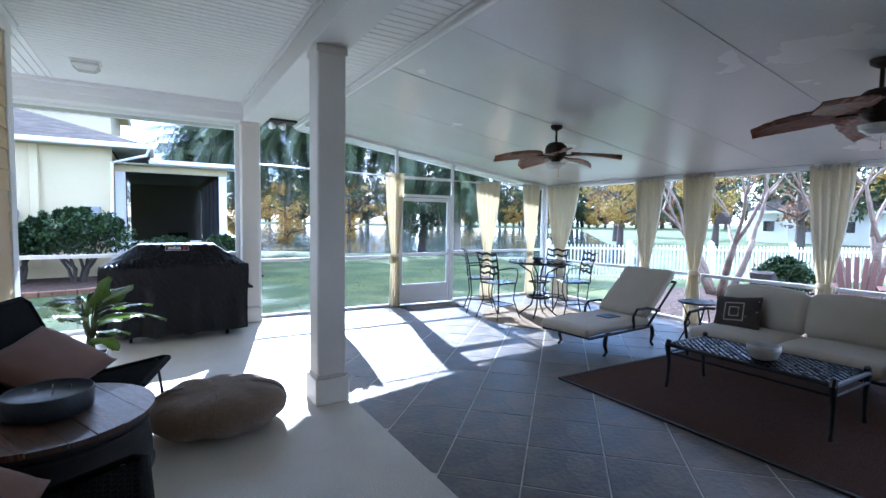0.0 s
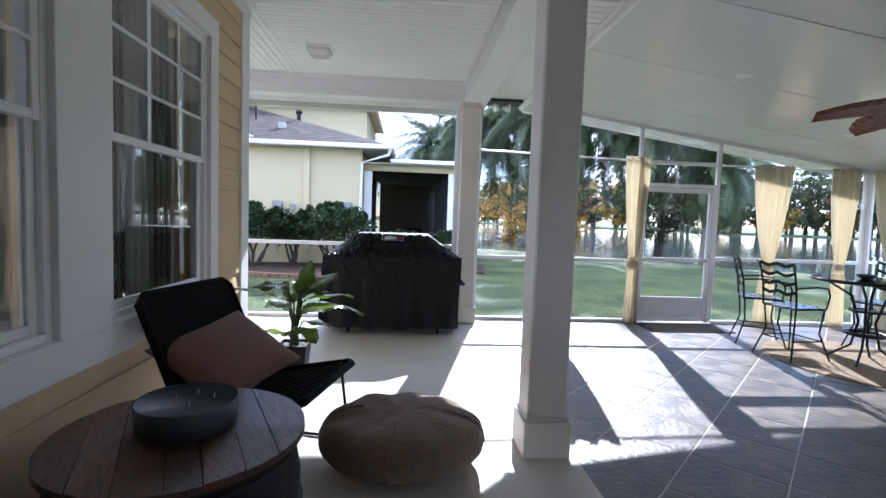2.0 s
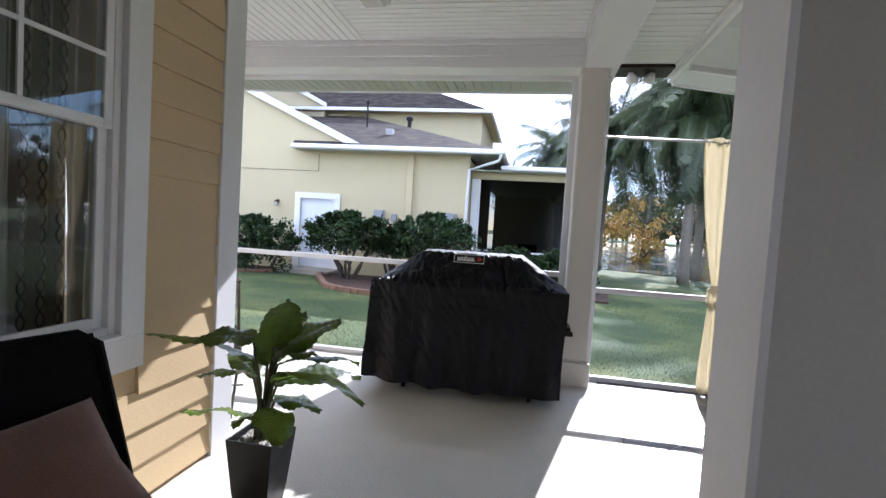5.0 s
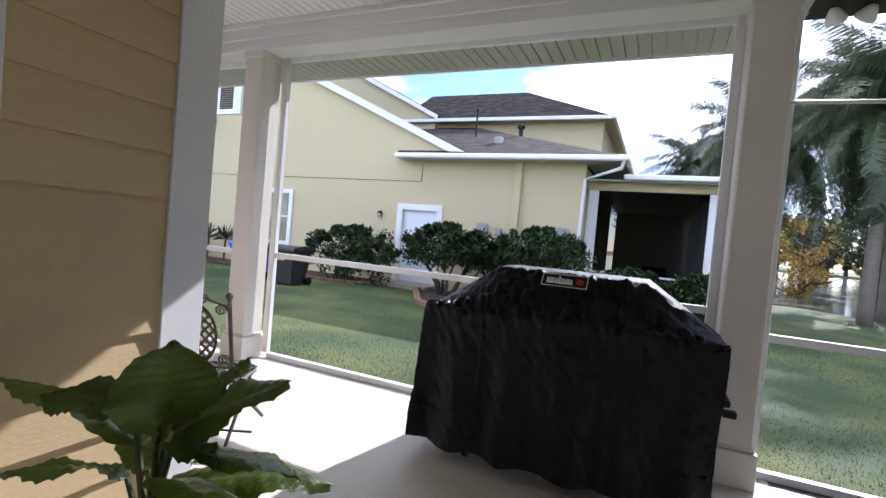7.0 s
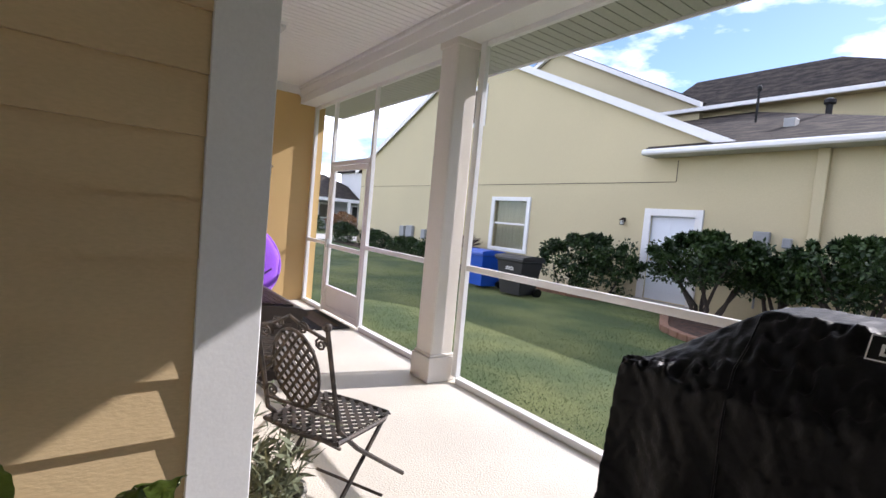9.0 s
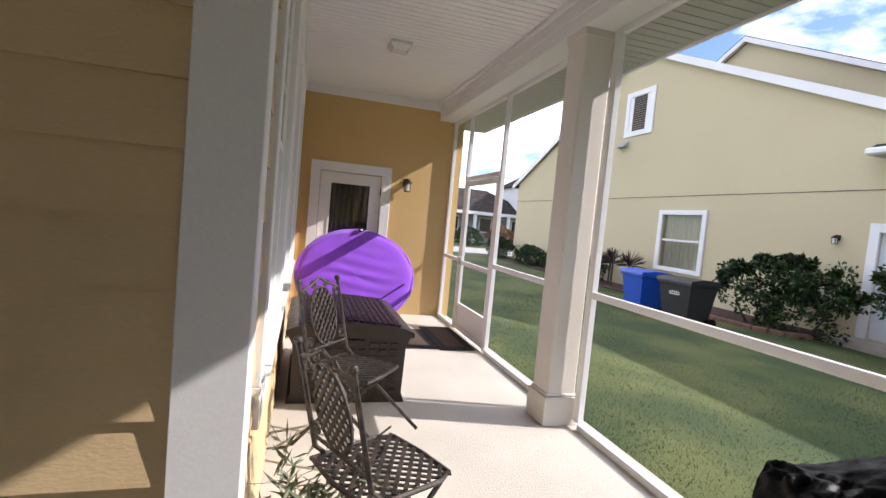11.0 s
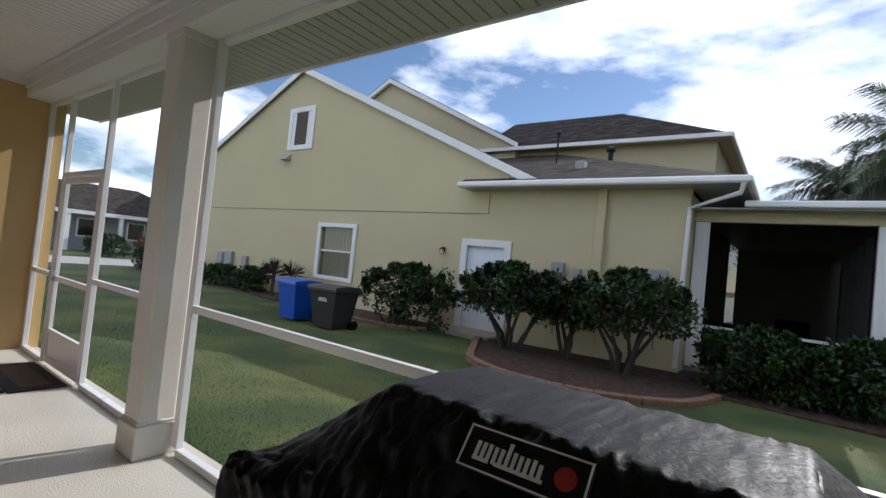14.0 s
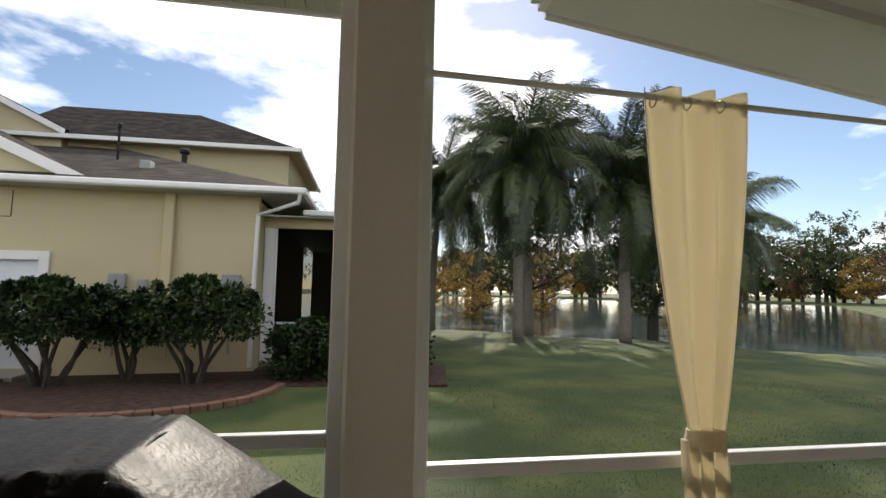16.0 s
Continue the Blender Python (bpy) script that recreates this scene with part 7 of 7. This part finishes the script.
# ---- palms ----
def frond_mesh(length, seed, droop=1.0):
    """An arching frond: a midrib with many narrow hanging leaflets."""
    rnd = random.Random(seed)
    verts, faces = [], []
    pts = []
    for i in range(15):
        t = i / 14
        x = length * (t - 0.25 * t * t * droop)
        z = length * (0.42 * t - 0.85 * droop * t * t)
        pts.append(Vector((x, 0, z)))
    for i in range(14):
        w = 0.025 * (1 - i / 14) + 0.006
        o = len(verts)
        verts += [pts[i] + Vector((0, -w, 0)), pts[i] + Vector((0, w, 0)), pts[i + 1] + Vector((0, w * 0.9, 0)), pts[i + 1] + Vector((0, -w * 0.9, 0))]
        faces.append((o, o + 1, o + 2, o + 3))
    for k in range(130):
        t = 0.08 + 0.92 * k / 130
        i = min(13, int(t * 14))
        c = pts[i].lerp(pts[i + 1], t * 14 - i)
        d = (pts[i + 1] - pts[i]).normalized()
        ll = length * 0.30 * (1 - 0.45 * t) * rnd.uniform(0.8, 1.1)
        for s in (-1, 1):
            out = (Vector((0, s, 0)) * rnd.uniform(0.5, 0.9) + d * 0.55 + Vector((0, 0, rnd.uniform(-0.15, 0.35)))).normalized()
            m1 = c + out * ll * 0.5
            m2 = c + out * ll * 0.68 + Vector((0, 0, -ll * 0.85))
            w = Vector((d.x, 0, d.z)) * 0.010
            o = len(verts)
            verts += [c - w, c + w, m1 + w, m1 - w, m2]
            faces.append((o, o + 1, o + 2, o + 3))
            faces.append((o + 3, o + 2, o + 4))
    me = bpy.data.meshes.new("frond")
    me.from_pydata([tuple(v) for v in verts], [], faces)
    me.materials.append(FROND)
    return me


FRONDS = [frond_mesh(3.1, s, d) for s, d in ((1, 0.6), (2, 0.85), (3, 1.05), (4, 1.2))]


def palm(x, y, h, r, seed, lean=0.0, scale=1.0, n=34):
    g = ground_z(x, y)
    e = thing("palm_tree", (x, y, g - 0.05), "queen palm with ringed grey trunk and long drooping fronds", "tree", "queen palms")
    rnd = random.Random(seed)
    pts, rad = [], []
    for i in range(13):
        t = i / 12
        pts.append((lean * t * t, 0.2 * lean * math.sin(t * 3), h * t))
        rad.append(r * (1.25 - 0.3 * t if t < 0.15 else 1.2 - 0.3 * t) * (1.0 if i % 2 else 1.04))
    part("trunk", tube(pts, r, 14, rad), BARK_P, e, "", True)
    top = Vector(pts[-1])
    bm = bmesh.new()
    for k in range(16):                        # old leaf bases
        a = k * 2.4
        z = h - 0.9 + k * 0.07
        add_tube(bm, [top + Vector((r * 0.8 * math.cos(a), r * 0.8 * math.sin(a), z - h)), top + Vector((r * 2.0 * math.cos(a), r * 2.0 * math.sin(a), z - h + 0.5))], 0.05, 5, True, [0.07, 0.03])
    part("leaf_base", bm, BARK_D, e)
    for k in range(n):
        a = k * 2.39996 + rnd.uniform(-0.2, 0.2)
        t = k / n
        el = radians(84 - 112 * t + rnd.uniform(-8, 8))
        f = new("frond", FRONDS[min(3, int(t * 4))])
        f.parent = e
        s = scale * rnd.uniform(0.85, 1.1)
        f.matrix_basis = Matrix.Translation(top + Vector((0, 0, -0.15 * t))) @ Matrix.Rotation(a, 4, "Z") @ Matrix.Rotation(-el + radians(20), 4, "Y") @ Matrix.Rotation(rnd.uniform(-0.4, 0.4), 4, "X") @ Matrix.Scale(s, 4)
    return e


palm(7.25, 24.5, 6.8, 0.18, 1, 0.2, 1.32, 46)
palm(8.4, 26.6, 7.1, 0.16, 2, -0.2, 1.25, 44)
palm(11.5, 24.2, 6.4, 0.19, 3, 0.1, 1.28, 46)
palm(4.6, 29.5, 6.6, 0.15, 4, 0.3, 1.35, 44)
palm(14.6, 23.2, 4.5, 0.18, 9, 0.2, 1.05, 42)
palm(2.4, 34, 6.2, 0.2, 6, 0.2, 1.2, 36)


def tree(x, y, h, w, mat, bark, seed, label, n_cl=60, n_leaf=60, size=0.22, trunk=0.22, low=0.3, z=None):
    g = ground_z(x, y) if z is None else z
    e = thing("tree", (x, y, g - 0.05), label, "tree", "")
    rnd = random.Random(seed)
    bm = bmesh.new()
    add_tube(bm, [(0, 0, 0), (0.1, 0, h * 0.25), (0, 0.1, h * 0.6), (0, 0, h * 0.92)], trunk, 9, True, [trunk * 1.3, trunk, trunk * 0.5, 0.03])
    cs = []
    for k in range(12):
        a, t = rnd.uniform(0, 6.28), rnd.uniform(low, 0.8)
        ln = w * 0.5 * (1.05 - 0.7 * t) * 1.2
        z0 = h * t
        tip = Vector((ln * math.cos(a), ln * math.sin(a), z0 + h * 0.12))
        add_tube(bm, [(0, 0, z0 - h * 0.05), (tip.x * 0.5, tip.y * 0.5, z0 + h * 0.02), tip], 0.05, 5, True, [trunk * 0.4, trunk * 0.22, 0.015])
    part("trunk", bm, bark, e)
    for k in range(n_cl):
        a, t = rnd.uniform(0, 6.28), rnd.random()
        zz = h * (low + (1 - low) * t)
        prof = math.sin(math.pi * min(1, 0.12 + 0.88 * (1 - t) ** 0.85)) ** 0.6
        r = w / 2 * prof * math.sqrt(rnd.random())
        cs.append((r * math.cos(a), r * math.sin(a), zz, rnd.uniform(0.07, 0.15) * w * 0.75))
    leafy("crown", cs, n_leaf, size, mat, e, seed)
    return e


tree(1.0, 44, 8, 7, TREEGREEN, BARK_D, 21, "broad dark green tree near the lake")
tree(5.5, 40, 4.6, 4, TREEGOLD, BARK_D, 22, "small golden-leaved autumn tree on the bank")
tree(10.6, 33.5, 8.6, 6.6, TREEGREEN, BARK_D, 23, "dark green cypress at the water's edge", 80, 70, 0.2)
tree(14.2, 26.6, 7.4, 6.4, TREEGREEN, BARK_D, 24, "dark spreading tree on the shore", 80, 80, 0.2, low=0.22)
tree(9.9, 43.8, 5.5, 5, TREEGOLD, BARK_D, 32, "golden-leaved autumn cypress in the shallows", 70, 60, 0.2, low=0.12)
tree(17.5, 48.8, 6.5, 6, TREEGOLD, BARK_D, 33, "golden-leaved autumn cypress in the shallows", 70, 60, 0.2, low=0.12)
tree(-6, 50, 10, 9, TREEGREEN, BARK_D, 25, "tall green tree beyond the neighbour's house")
tree(33, 27, 7.5, 6, TREEGOLD, BARK_D, 26, "yellow autumn cypress beyond the lake", 90, 70, 0.2)
tree(38, 22, 8, 6, TREEGOLD, BARK_D, 27, "yellow autumn cypress beyond the lake", 90, 70, 0.2)
tree(30, 13, 6.5, 6, TREERUST, BARK_D, 28, "rusty half-bare autumn tree", 50, 40, 0.2)
tree(41, 34, 9, 7, TREERUST, BARK_D, 29, "rusty autumn cypress across the water")
rnd = random.Random(77)
far = []
for k in range(74):
    u = -120 + k * 2.3 + rnd.uniform(-1, 1)
    s = 155 + rnd.uniform(0, 16)
    far.append(((s + u) * 0.7071, (s - u) * 0.7071))
for k in range(20):
    far.append((rnd.uniform(48, 75), rnd.uniform(-35, 45)))
protos = []
for k, (mt, h, w, lab) in enumerate(((TREEGREEN, 10, 9, "broad green tree on the far bank"), (TREERUST, 10, 8, "rusty autumn tree on the far bank"), (TREEGOLD, 8, 7, "golden autumn tree on the far bank"), (TREEGREEN, 13, 8, "tall green tree on the far bank"))):
    x, y = far.pop()
    t = tree(x, y, h, w, mt, BARK_D, 60 + k, lab, 60, 50, 0.45, 0.25, 0.12)
    tagged(t, group="far bank trees")
    protos.append(t)
for k, (x, y) in enumerate(far):
    copy_thing(protos[(k * 7 + k // 3) % 4], Matrix.Translation((x, y, ground_z(x, y) - 0.1)) @ Matrix.Rotation(k * 1.3, 4, "Z") @ Matrix.Scale(rnd.uniform(1.2, 2.0), 4))


# crape myrtles, bare and many-stemmed
def myrtle(x, y, h, seed):
    g = ground_z(x, y)
    e = thing("crape_myrtle", (x, y, g - 0.05), "bare many-stemmed crape myrtle with smooth tan bark", "tree", "crape myrtles")
    rnd = random.Random(seed)
    big, twigs = bmesh.new(), bmesh.new()

    def grow(p, d, ln, r, depth):
        q = p
        pts, rad = [p], [r]
        for i in range(4):
            d = (d + Vector((rnd.uniform(-0.16, 0.16), rnd.uniform(-0.16, 0.16), 0.05))).normalized()
            q = q + d * ln / 4
            pts.append(q)
            rad.append(r * (1 - 0.32 * (i + 1) / 4))
        add_tube(big if depth < 2 else twigs, pts, r, 8 if depth < 2 else 4, depth == 0, rad)
        if depth < 5:
            for k in range(2 if depth < 4 else 3):
                nd = (d + Vector((rnd.uniform(-0.75, 0.75), rnd.uniform(-0.75, 0.75), rnd.uniform(-0.1, 0.3)))).normalized()
                grow(q, nd, ln * rnd.uniform(0.62, 0.82), rad[-1] * 0.72, depth + 1)
    for k in range(5):
        a = k * 1.26 + rnd.uniform(-0.2, 0.2)
        grow(Vector((0.14 * math.cos(a), 0.14 * math.sin(a), 0)), Vector((0.38 * math.cos(a), 0.38 * math.sin(a), 1)).normalized(), h * 0.32, 0.095, 0)
    part("trunk", big, BARK_M, e, "", True)
    tagged(part("twig", twigs, BARK_M, e, "", True), kind="stuff")


myrtle(11.6, 7.1, 4.6, 5)
myrtle(12.9, 4.9, 4.8, 8)
e = thing("bird_house", (11.42, 6.98, 1.55), "small dark bird house on the myrtle trunk", "bird house")
bm = bmesh.new()
add_prism(bm, [(-0.12, 0), (0.12, 0), (0.12, 0.18), (0, 0.28), (-0.12, 0.18)], "x", -0.1, 0.1)
part("body", bm, BARK_D, e)

# mulch ground, picket fence, garden chair, far houses beyond the side wall
solid("mulch_ground", prism([(SIDE_X + 0.15, -2), (SIDE_X + 0.15, 6.6), (10.5, 8.6), (13.5, 7.6), (16.5, 4.0), (16.5, -2)], "z", LAWN - 0.2, LAWN + 0.03), MULCH, "leaf-strewn brown mulch ground under the myrtles", "mulch", kind="structure")
rng = np.random.default_rng(5)
n = 5000
p = np.stack([rng.uniform(SIDE_X + 0.2, 15.5, n), rng.uniform(-1.5, 6.6, n), np.full(n, LAWN + 0.045)], 1)
a = rng.normal(size=(n, 3)) * [1, 1, 0.35]
a /= np.linalg.norm(a, axis=1)[:, None]
b = np.cross(a, [0, 0, 1.0]) + rng.normal(size=(n, 3)) * 0.2
v = np.stack([p, p + a * 0.035 + b * 0.018, p + a * 0.075, p + a * 0.035 - b * 0.018], 1).reshape(-1, 3)
litter = from_arrays("leaf_litter", v, np.arange(n * 4).reshape(-1, 4), TREERUST)
tagged(litter, "fallen brown leaves on the mulch", "leaves", kind="stuff")
P0, P1 = Vector((9.9, 11.0, 0)), Vector((18.6, 5.6, 0))
fd = (P1 - P0).normalized()
fence = thing("picket_fence", (0, 0, 0), "white vinyl picket fence with capped posts", "fence")
L = (P1 - P0).length
fang = math.atan2(fd.y, fd.x)
pk_me = bpy.data.meshes.new("picket")
bm = bmesh.new()
add_prism(bm, [(-0.019, 0.08), (0.019, 0.08), (0.019, 1.03), (0.0, 1.06), (-0.019, 1.03)], "y", -0.011, 0.011)
bm.to_mesh(pk_me)
pk_me.materials.append(WHITE)
for i in range(int(L / 0.105)):
    q = P0 + fd * (i * 0.105)
    shared("picket", pk_me, (q.x, q.y, ground_z(q.x, q.y)), fence, (0, 0, fang))
for i in range(int(L / 2.3) + 1):
    q = P0 + fd * (i * 2.3)
    g = ground_z(q.x, q.y)
    bm = box((-0.06, -0.06, -0.1), (0.06, 0.06, 1.12), 0.005)
    add_prism(bm, [(-0.075, 1.12), (0.075, 1.12), (0.0, 1.19)], "y", -0.075, 0.075)
    ps = part("post", bm, WHITE, fence)
    ps.matrix_basis = Matrix.Translation((q.x, q.y, g)) @ Matrix.Rotation(fang, 4, "Z")
for z in (0.14, 0.94):
    rl = part("rail", box((0, -0.02, -0.03), (L, 0.02, 0.03)), WHITE, fence)
    rl.matrix_basis = Matrix.Translation((P0.x, P0.y, LAWN + z)) @ Matrix.Rotation(fang, 4, "Z")


def adirondack(x, y, a):
    e = thing("garden_chair", Matrix.Translation((x, y, LAWN + 0.03)) @ pose(0, 0, 0, 0, 0, a), "red-brown slatted fan-back garden chair", "chair")
    for i in range(7):
        s = i - 3
        m = pose(-0.25, s * 0.088, 0.32, 0, -24, 0) @ pose(0, 0, 0, -s * 3.5, 0, 0)
        part("slat", box((-0.01, -0.04, 0), (0.01, 0.04, 0.82 - 0.02 * s * s), 0.008, m), ADIRON, e)
    bm = bmesh.new()
    for i in range(5):
        add_box(bm, (-0.22 + i * 0.12, -0.27, 0.33 + i * 0.022), (-0.12 + i * 0.12, 0.27, 0.35 + i * 0.022), 0.004)
    part("seat", bm, ADIRON, e)
    for s in (-1, 1):
        part("arm", box((-0.35, s * 0.33 - 0.06, 0.55), (0.42, s * 0.33 + 0.06, 0.575), 0.01), ADIRON, e)
        part("leg", box((0.32, s * 0.31 - 0.02, 0), (0.40, s * 0.31 + 0.02, 0.55), 0.005), ADIRON, e)
        part("leg", box((-0.5, s * 0.28 - 0.02, 0), (0.36, s * 0.28 + 0.02, 0.1), 0.005, pose(0, 0, 0.0, 0, -0, 0)), ADIRON, e)


adirondack(11.0, 4.35, 200)
shrub(12.6, 6.2, 1.0, 1.0, 0.8, 41, 0.0, "small green shrub in the mulch bed", n=30)
e = thing("garden_stake_planter", (10.9, 5.75, LAWN), "dark leaning garden wheelbarrow tray", "planter")
part("tray", prism([(-0.25, 0.1), (0.2, 0.0), (0.28, 0.12), (-0.18, 0.75), (-0.3, 0.7)], "y", -0.2, 0.2), BARK_D, e)


def far_house(x, y, a, w, d, h, mat, label):
    e = thing("far_house", Matrix.Translation((x, y, LAWN)) @ pose(0, 0, 0, 0, 0, a), label, "house", "far houses")
    part("wall", box((-w / 2, 0, -0.3), (w / 2, d, h)), mat, e)
    bm = bmesh.new()
    v = [bm.verts.new(p) for p in ((-w / 2 - 0.5, -0.5, h), (w / 2 + 0.5, -0.5, h), (w / 2 + 0.5, d + 0.5, h), (-w / 2 - 0.5, d + 0.5, h), (-w / 4, d / 2, h + 2.2), (w / 4, d / 2, h + 2.2))]
    for q in ((0, 1, 5, 4), (1, 2, 5), (2, 3, 4, 5), (3, 0, 4), (0, 3, 2, 1)):
        bm.faces.new([v[i] for i in q])
    part("roof", bm, SHINGLE, e, "grey shingle roof")
    for i in range(4):
        x0 = -w / 2 + w * (i + 0.5) / 4
        wi = part("window", frame_mesh(x0 - 0.6, x0 + 0.6, 0.9, 2.2, 0.1, -0.06, 0.0), WHITE, e)
        part("pane", box((x0 - 0.5, -0.03, 1.0), (x0 + 0.5, -0.02, 2.1)), TABLEGLASS, wi)
    bm = bmesh.new()
    for i in range(5):
        x0 = -w / 2 + w * i / 4
        add_box(bm, (x0 - 0.12, -1.6, 0), (x0 + 0.12, -1.36, h - 0.2), 0.01)
    add_box(bm, (-w / 2, -1.65, h - 0.3), (w / 2, 0, h - 0.05))
    part("porch", bm, WHITE, e, "white columned porch")
    return e


far_house(58, 22, -70, 13, 9, 3.2, WHITE, "pale house with a white columned porch beyond the fence")
far_house(-38, 20, 90, 12, 9, 2.7, GREYBOX, "grey street house with a white columned porch")
far_house(-33, 29, 90, 9, 9, 5.2, WHITE, "white house beside the street")
shrub(-31, 17.5, 3, 2, 1.2, 51, 0.0, "round green shrub by the street house", n=40, size=0.12)
shrub(-32, 20.5, 3, 2, 1.4, 52, 0.0, "reddish shrub by the street house", TREERUST, 40, 0.12)
solid("road", box((-29, -60, LAWN - 0.05), (-23.5, 80, LAWN + 0.02)), ROADM, "pale street pavement beyond the side door", "road", kind="structure")

# ---- pieces, last ----
def siding(parent, lo, hi, place, openings, name="siding_board"):
    """Lapped boards, thicker at the foot: place(u, out, z) gives the world point."""
    z, pitch = 0.03, 0.172
    while z < 3.09:
        z1 = min(z + pitch + 0.012, 3.10)
        spans = [(lo, hi)]
        for a, b, c, d in openings:
            if z + pitch > c and z < d:
                spans = [q for s, t in spans for q in ((s, min(t, a)), (max(s, b), t)) if q[1] - q[0] > 0.01]
        for s, t in spans:
            verts = [place(u, o, zz) for u in (s, t) for o, zz in ((-0.02, z), (0.004, z), (-0.012, z1), (-0.02, z1))]
            faces = [(0, 1, 2, 3), (4, 7, 6, 5), (0, 4, 5, 1), (1, 5, 6, 2), (2, 6, 7, 3), (3, 7, 4, 0)]
            ob = from_arrays(name, verts, faces, SIDING, parent)
        z += pitch


WA0, WA1 = WIN_A[0][0] - 0.13, WIN_A[-1][1] + 0.13
siding(wall_a, SOUTH_Y, WALL_Y - 0.17, lambda u, o, z: (WALL_X + o, u, z), [(WA0, WA1, WIN_Z0 - 0.17, WIN_Z1 + 0.14)])
WB0, WB1 = WIN_B[0][0] - 0.11, WIN_B[-1][1] + 0.11
siding(wall_b, END_X, WALL_X - 0.13, lambda u, o, z: (u, WALL_Y + o, z), [(WB0, WB1, WIN_Z0 - 0.17, WIN_Z1 + 0.14)])

# floor tiles: large squares laid diagonally, cut at the edges
T, GAP = 0.508, 0.010
R2 = math.sqrt(0.5)
tm = bpy.data.meshes.new("floor_tile")
bm = box((-T / 2 + GAP / 2, -T / 2 + GAP / 2, -0.006), (T / 2 - GAP / 2, T / 2 - GAP / 2, 0.0), 0.0025)
bm.to_mesh(tm)
bm.free()
tm.materials.append(TILE)


def clip(poly, axis, limit, keep_more):
    out = []
    for p, q in zip(poly, poly[1:] + poly[:1]):
        ip, iq = (p[axis] >= limit) == keep_more, (q[axis] >= limit) == keep_more
        if ip:
            out.append(p)
        if ip != iq:
            t = (limit - p[axis]) / (q[axis] - p[axis])
            out.append((p[0] + (q[0] - p[0]) * t, p[1] + (q[1] - p[1]) * t))
    return out


for i in range(-16, 16):
    for j in range(0, 26):
        nn, mm = -0.63 + (i + 0.5) * T, 4.15 - 10 * T + (j + 0.5) * T
        x, y = (mm + nn) * R2, (mm - nn) * R2
        h_ = T * R2
        if not (TILE_X - h_ < x < SIDE_X + 0.1 + h_ and 0.4 - h_ < y < SCREEN_Y + 0.1 + h_):
            continue
        if TILE_X + h_ < x < SIDE_X + 0.08 - h_ and y < SCREEN_Y + 0.1 - h_:
            shared("floor_tile", tm, (x, y, 0), tiled, (0, 0, math.pi / 4))
            continue
        h_ = (T - GAP) * R2
        poly = [(x + h_, y), (x, y + h_), (x - h_, y), (x, y - h_)]
        for axis, limit, more in ((0, TILE_X + 0.004, True), (0, SIDE_X + 0.08, False), (1, SCREEN_Y + 0.1, False)):
            poly = clip(poly, axis, limit, more)
        if len(poly) > 2 and abs(sum(p[0] * q[1] - q[0] * p[1] for p, q in zip(poly, poly[1:] + poly[:1]))) > 0.004:
            part("floor_tile", prism(poly, "z", -0.0055, 0.0), TILE, tiled)

# grass blades on the lawn that the camera passes nearest
rng = np.random.default_rng(9)
n = 120000
px, py = rng.uniform(-15, 10, n), SCREEN_Y + 0.25 + 7.0 * rng.random(n) ** 1.5
pz = np.full(n, LAWN) - 0.22 * np.clip(((px + py) * 0.7071 - 13) / 13, 0, 1) ** 2 * np.clip((py - 9.5) / 3.5, 0, 1)
p = np.stack([px, py, pz - 0.004], 1)
ang = rng.uniform(0, 6.283, n)
w = np.stack([np.cos(ang), np.sin(ang), np.zeros(n)], 1) * 0.0035
tip = p + np.stack([rng.normal(0, 0.014, n), rng.normal(0, 0.014, n), rng.uniform(0.012, 0.032, n)], 1)
v = np.stack([p - w, p + w, tip], 1).reshape(-1, 3)
me = bpy.data.meshes.new("grass")
me.vertices.add(n * 3)
me.vertices.foreach_set("co", v.ravel())
me.loops.add(n * 3)
me.loops.foreach_set("vertex_index", np.arange(n * 3))
me.polygons.add(n)
me.polygons.foreach_set("loop_start", np.arange(n) * 3)
me.update(calc_edges=True)
me.materials.append(GRASS_B)
tagged(new("grass", me), "short green lawn grass", "grass", kind="stuff")
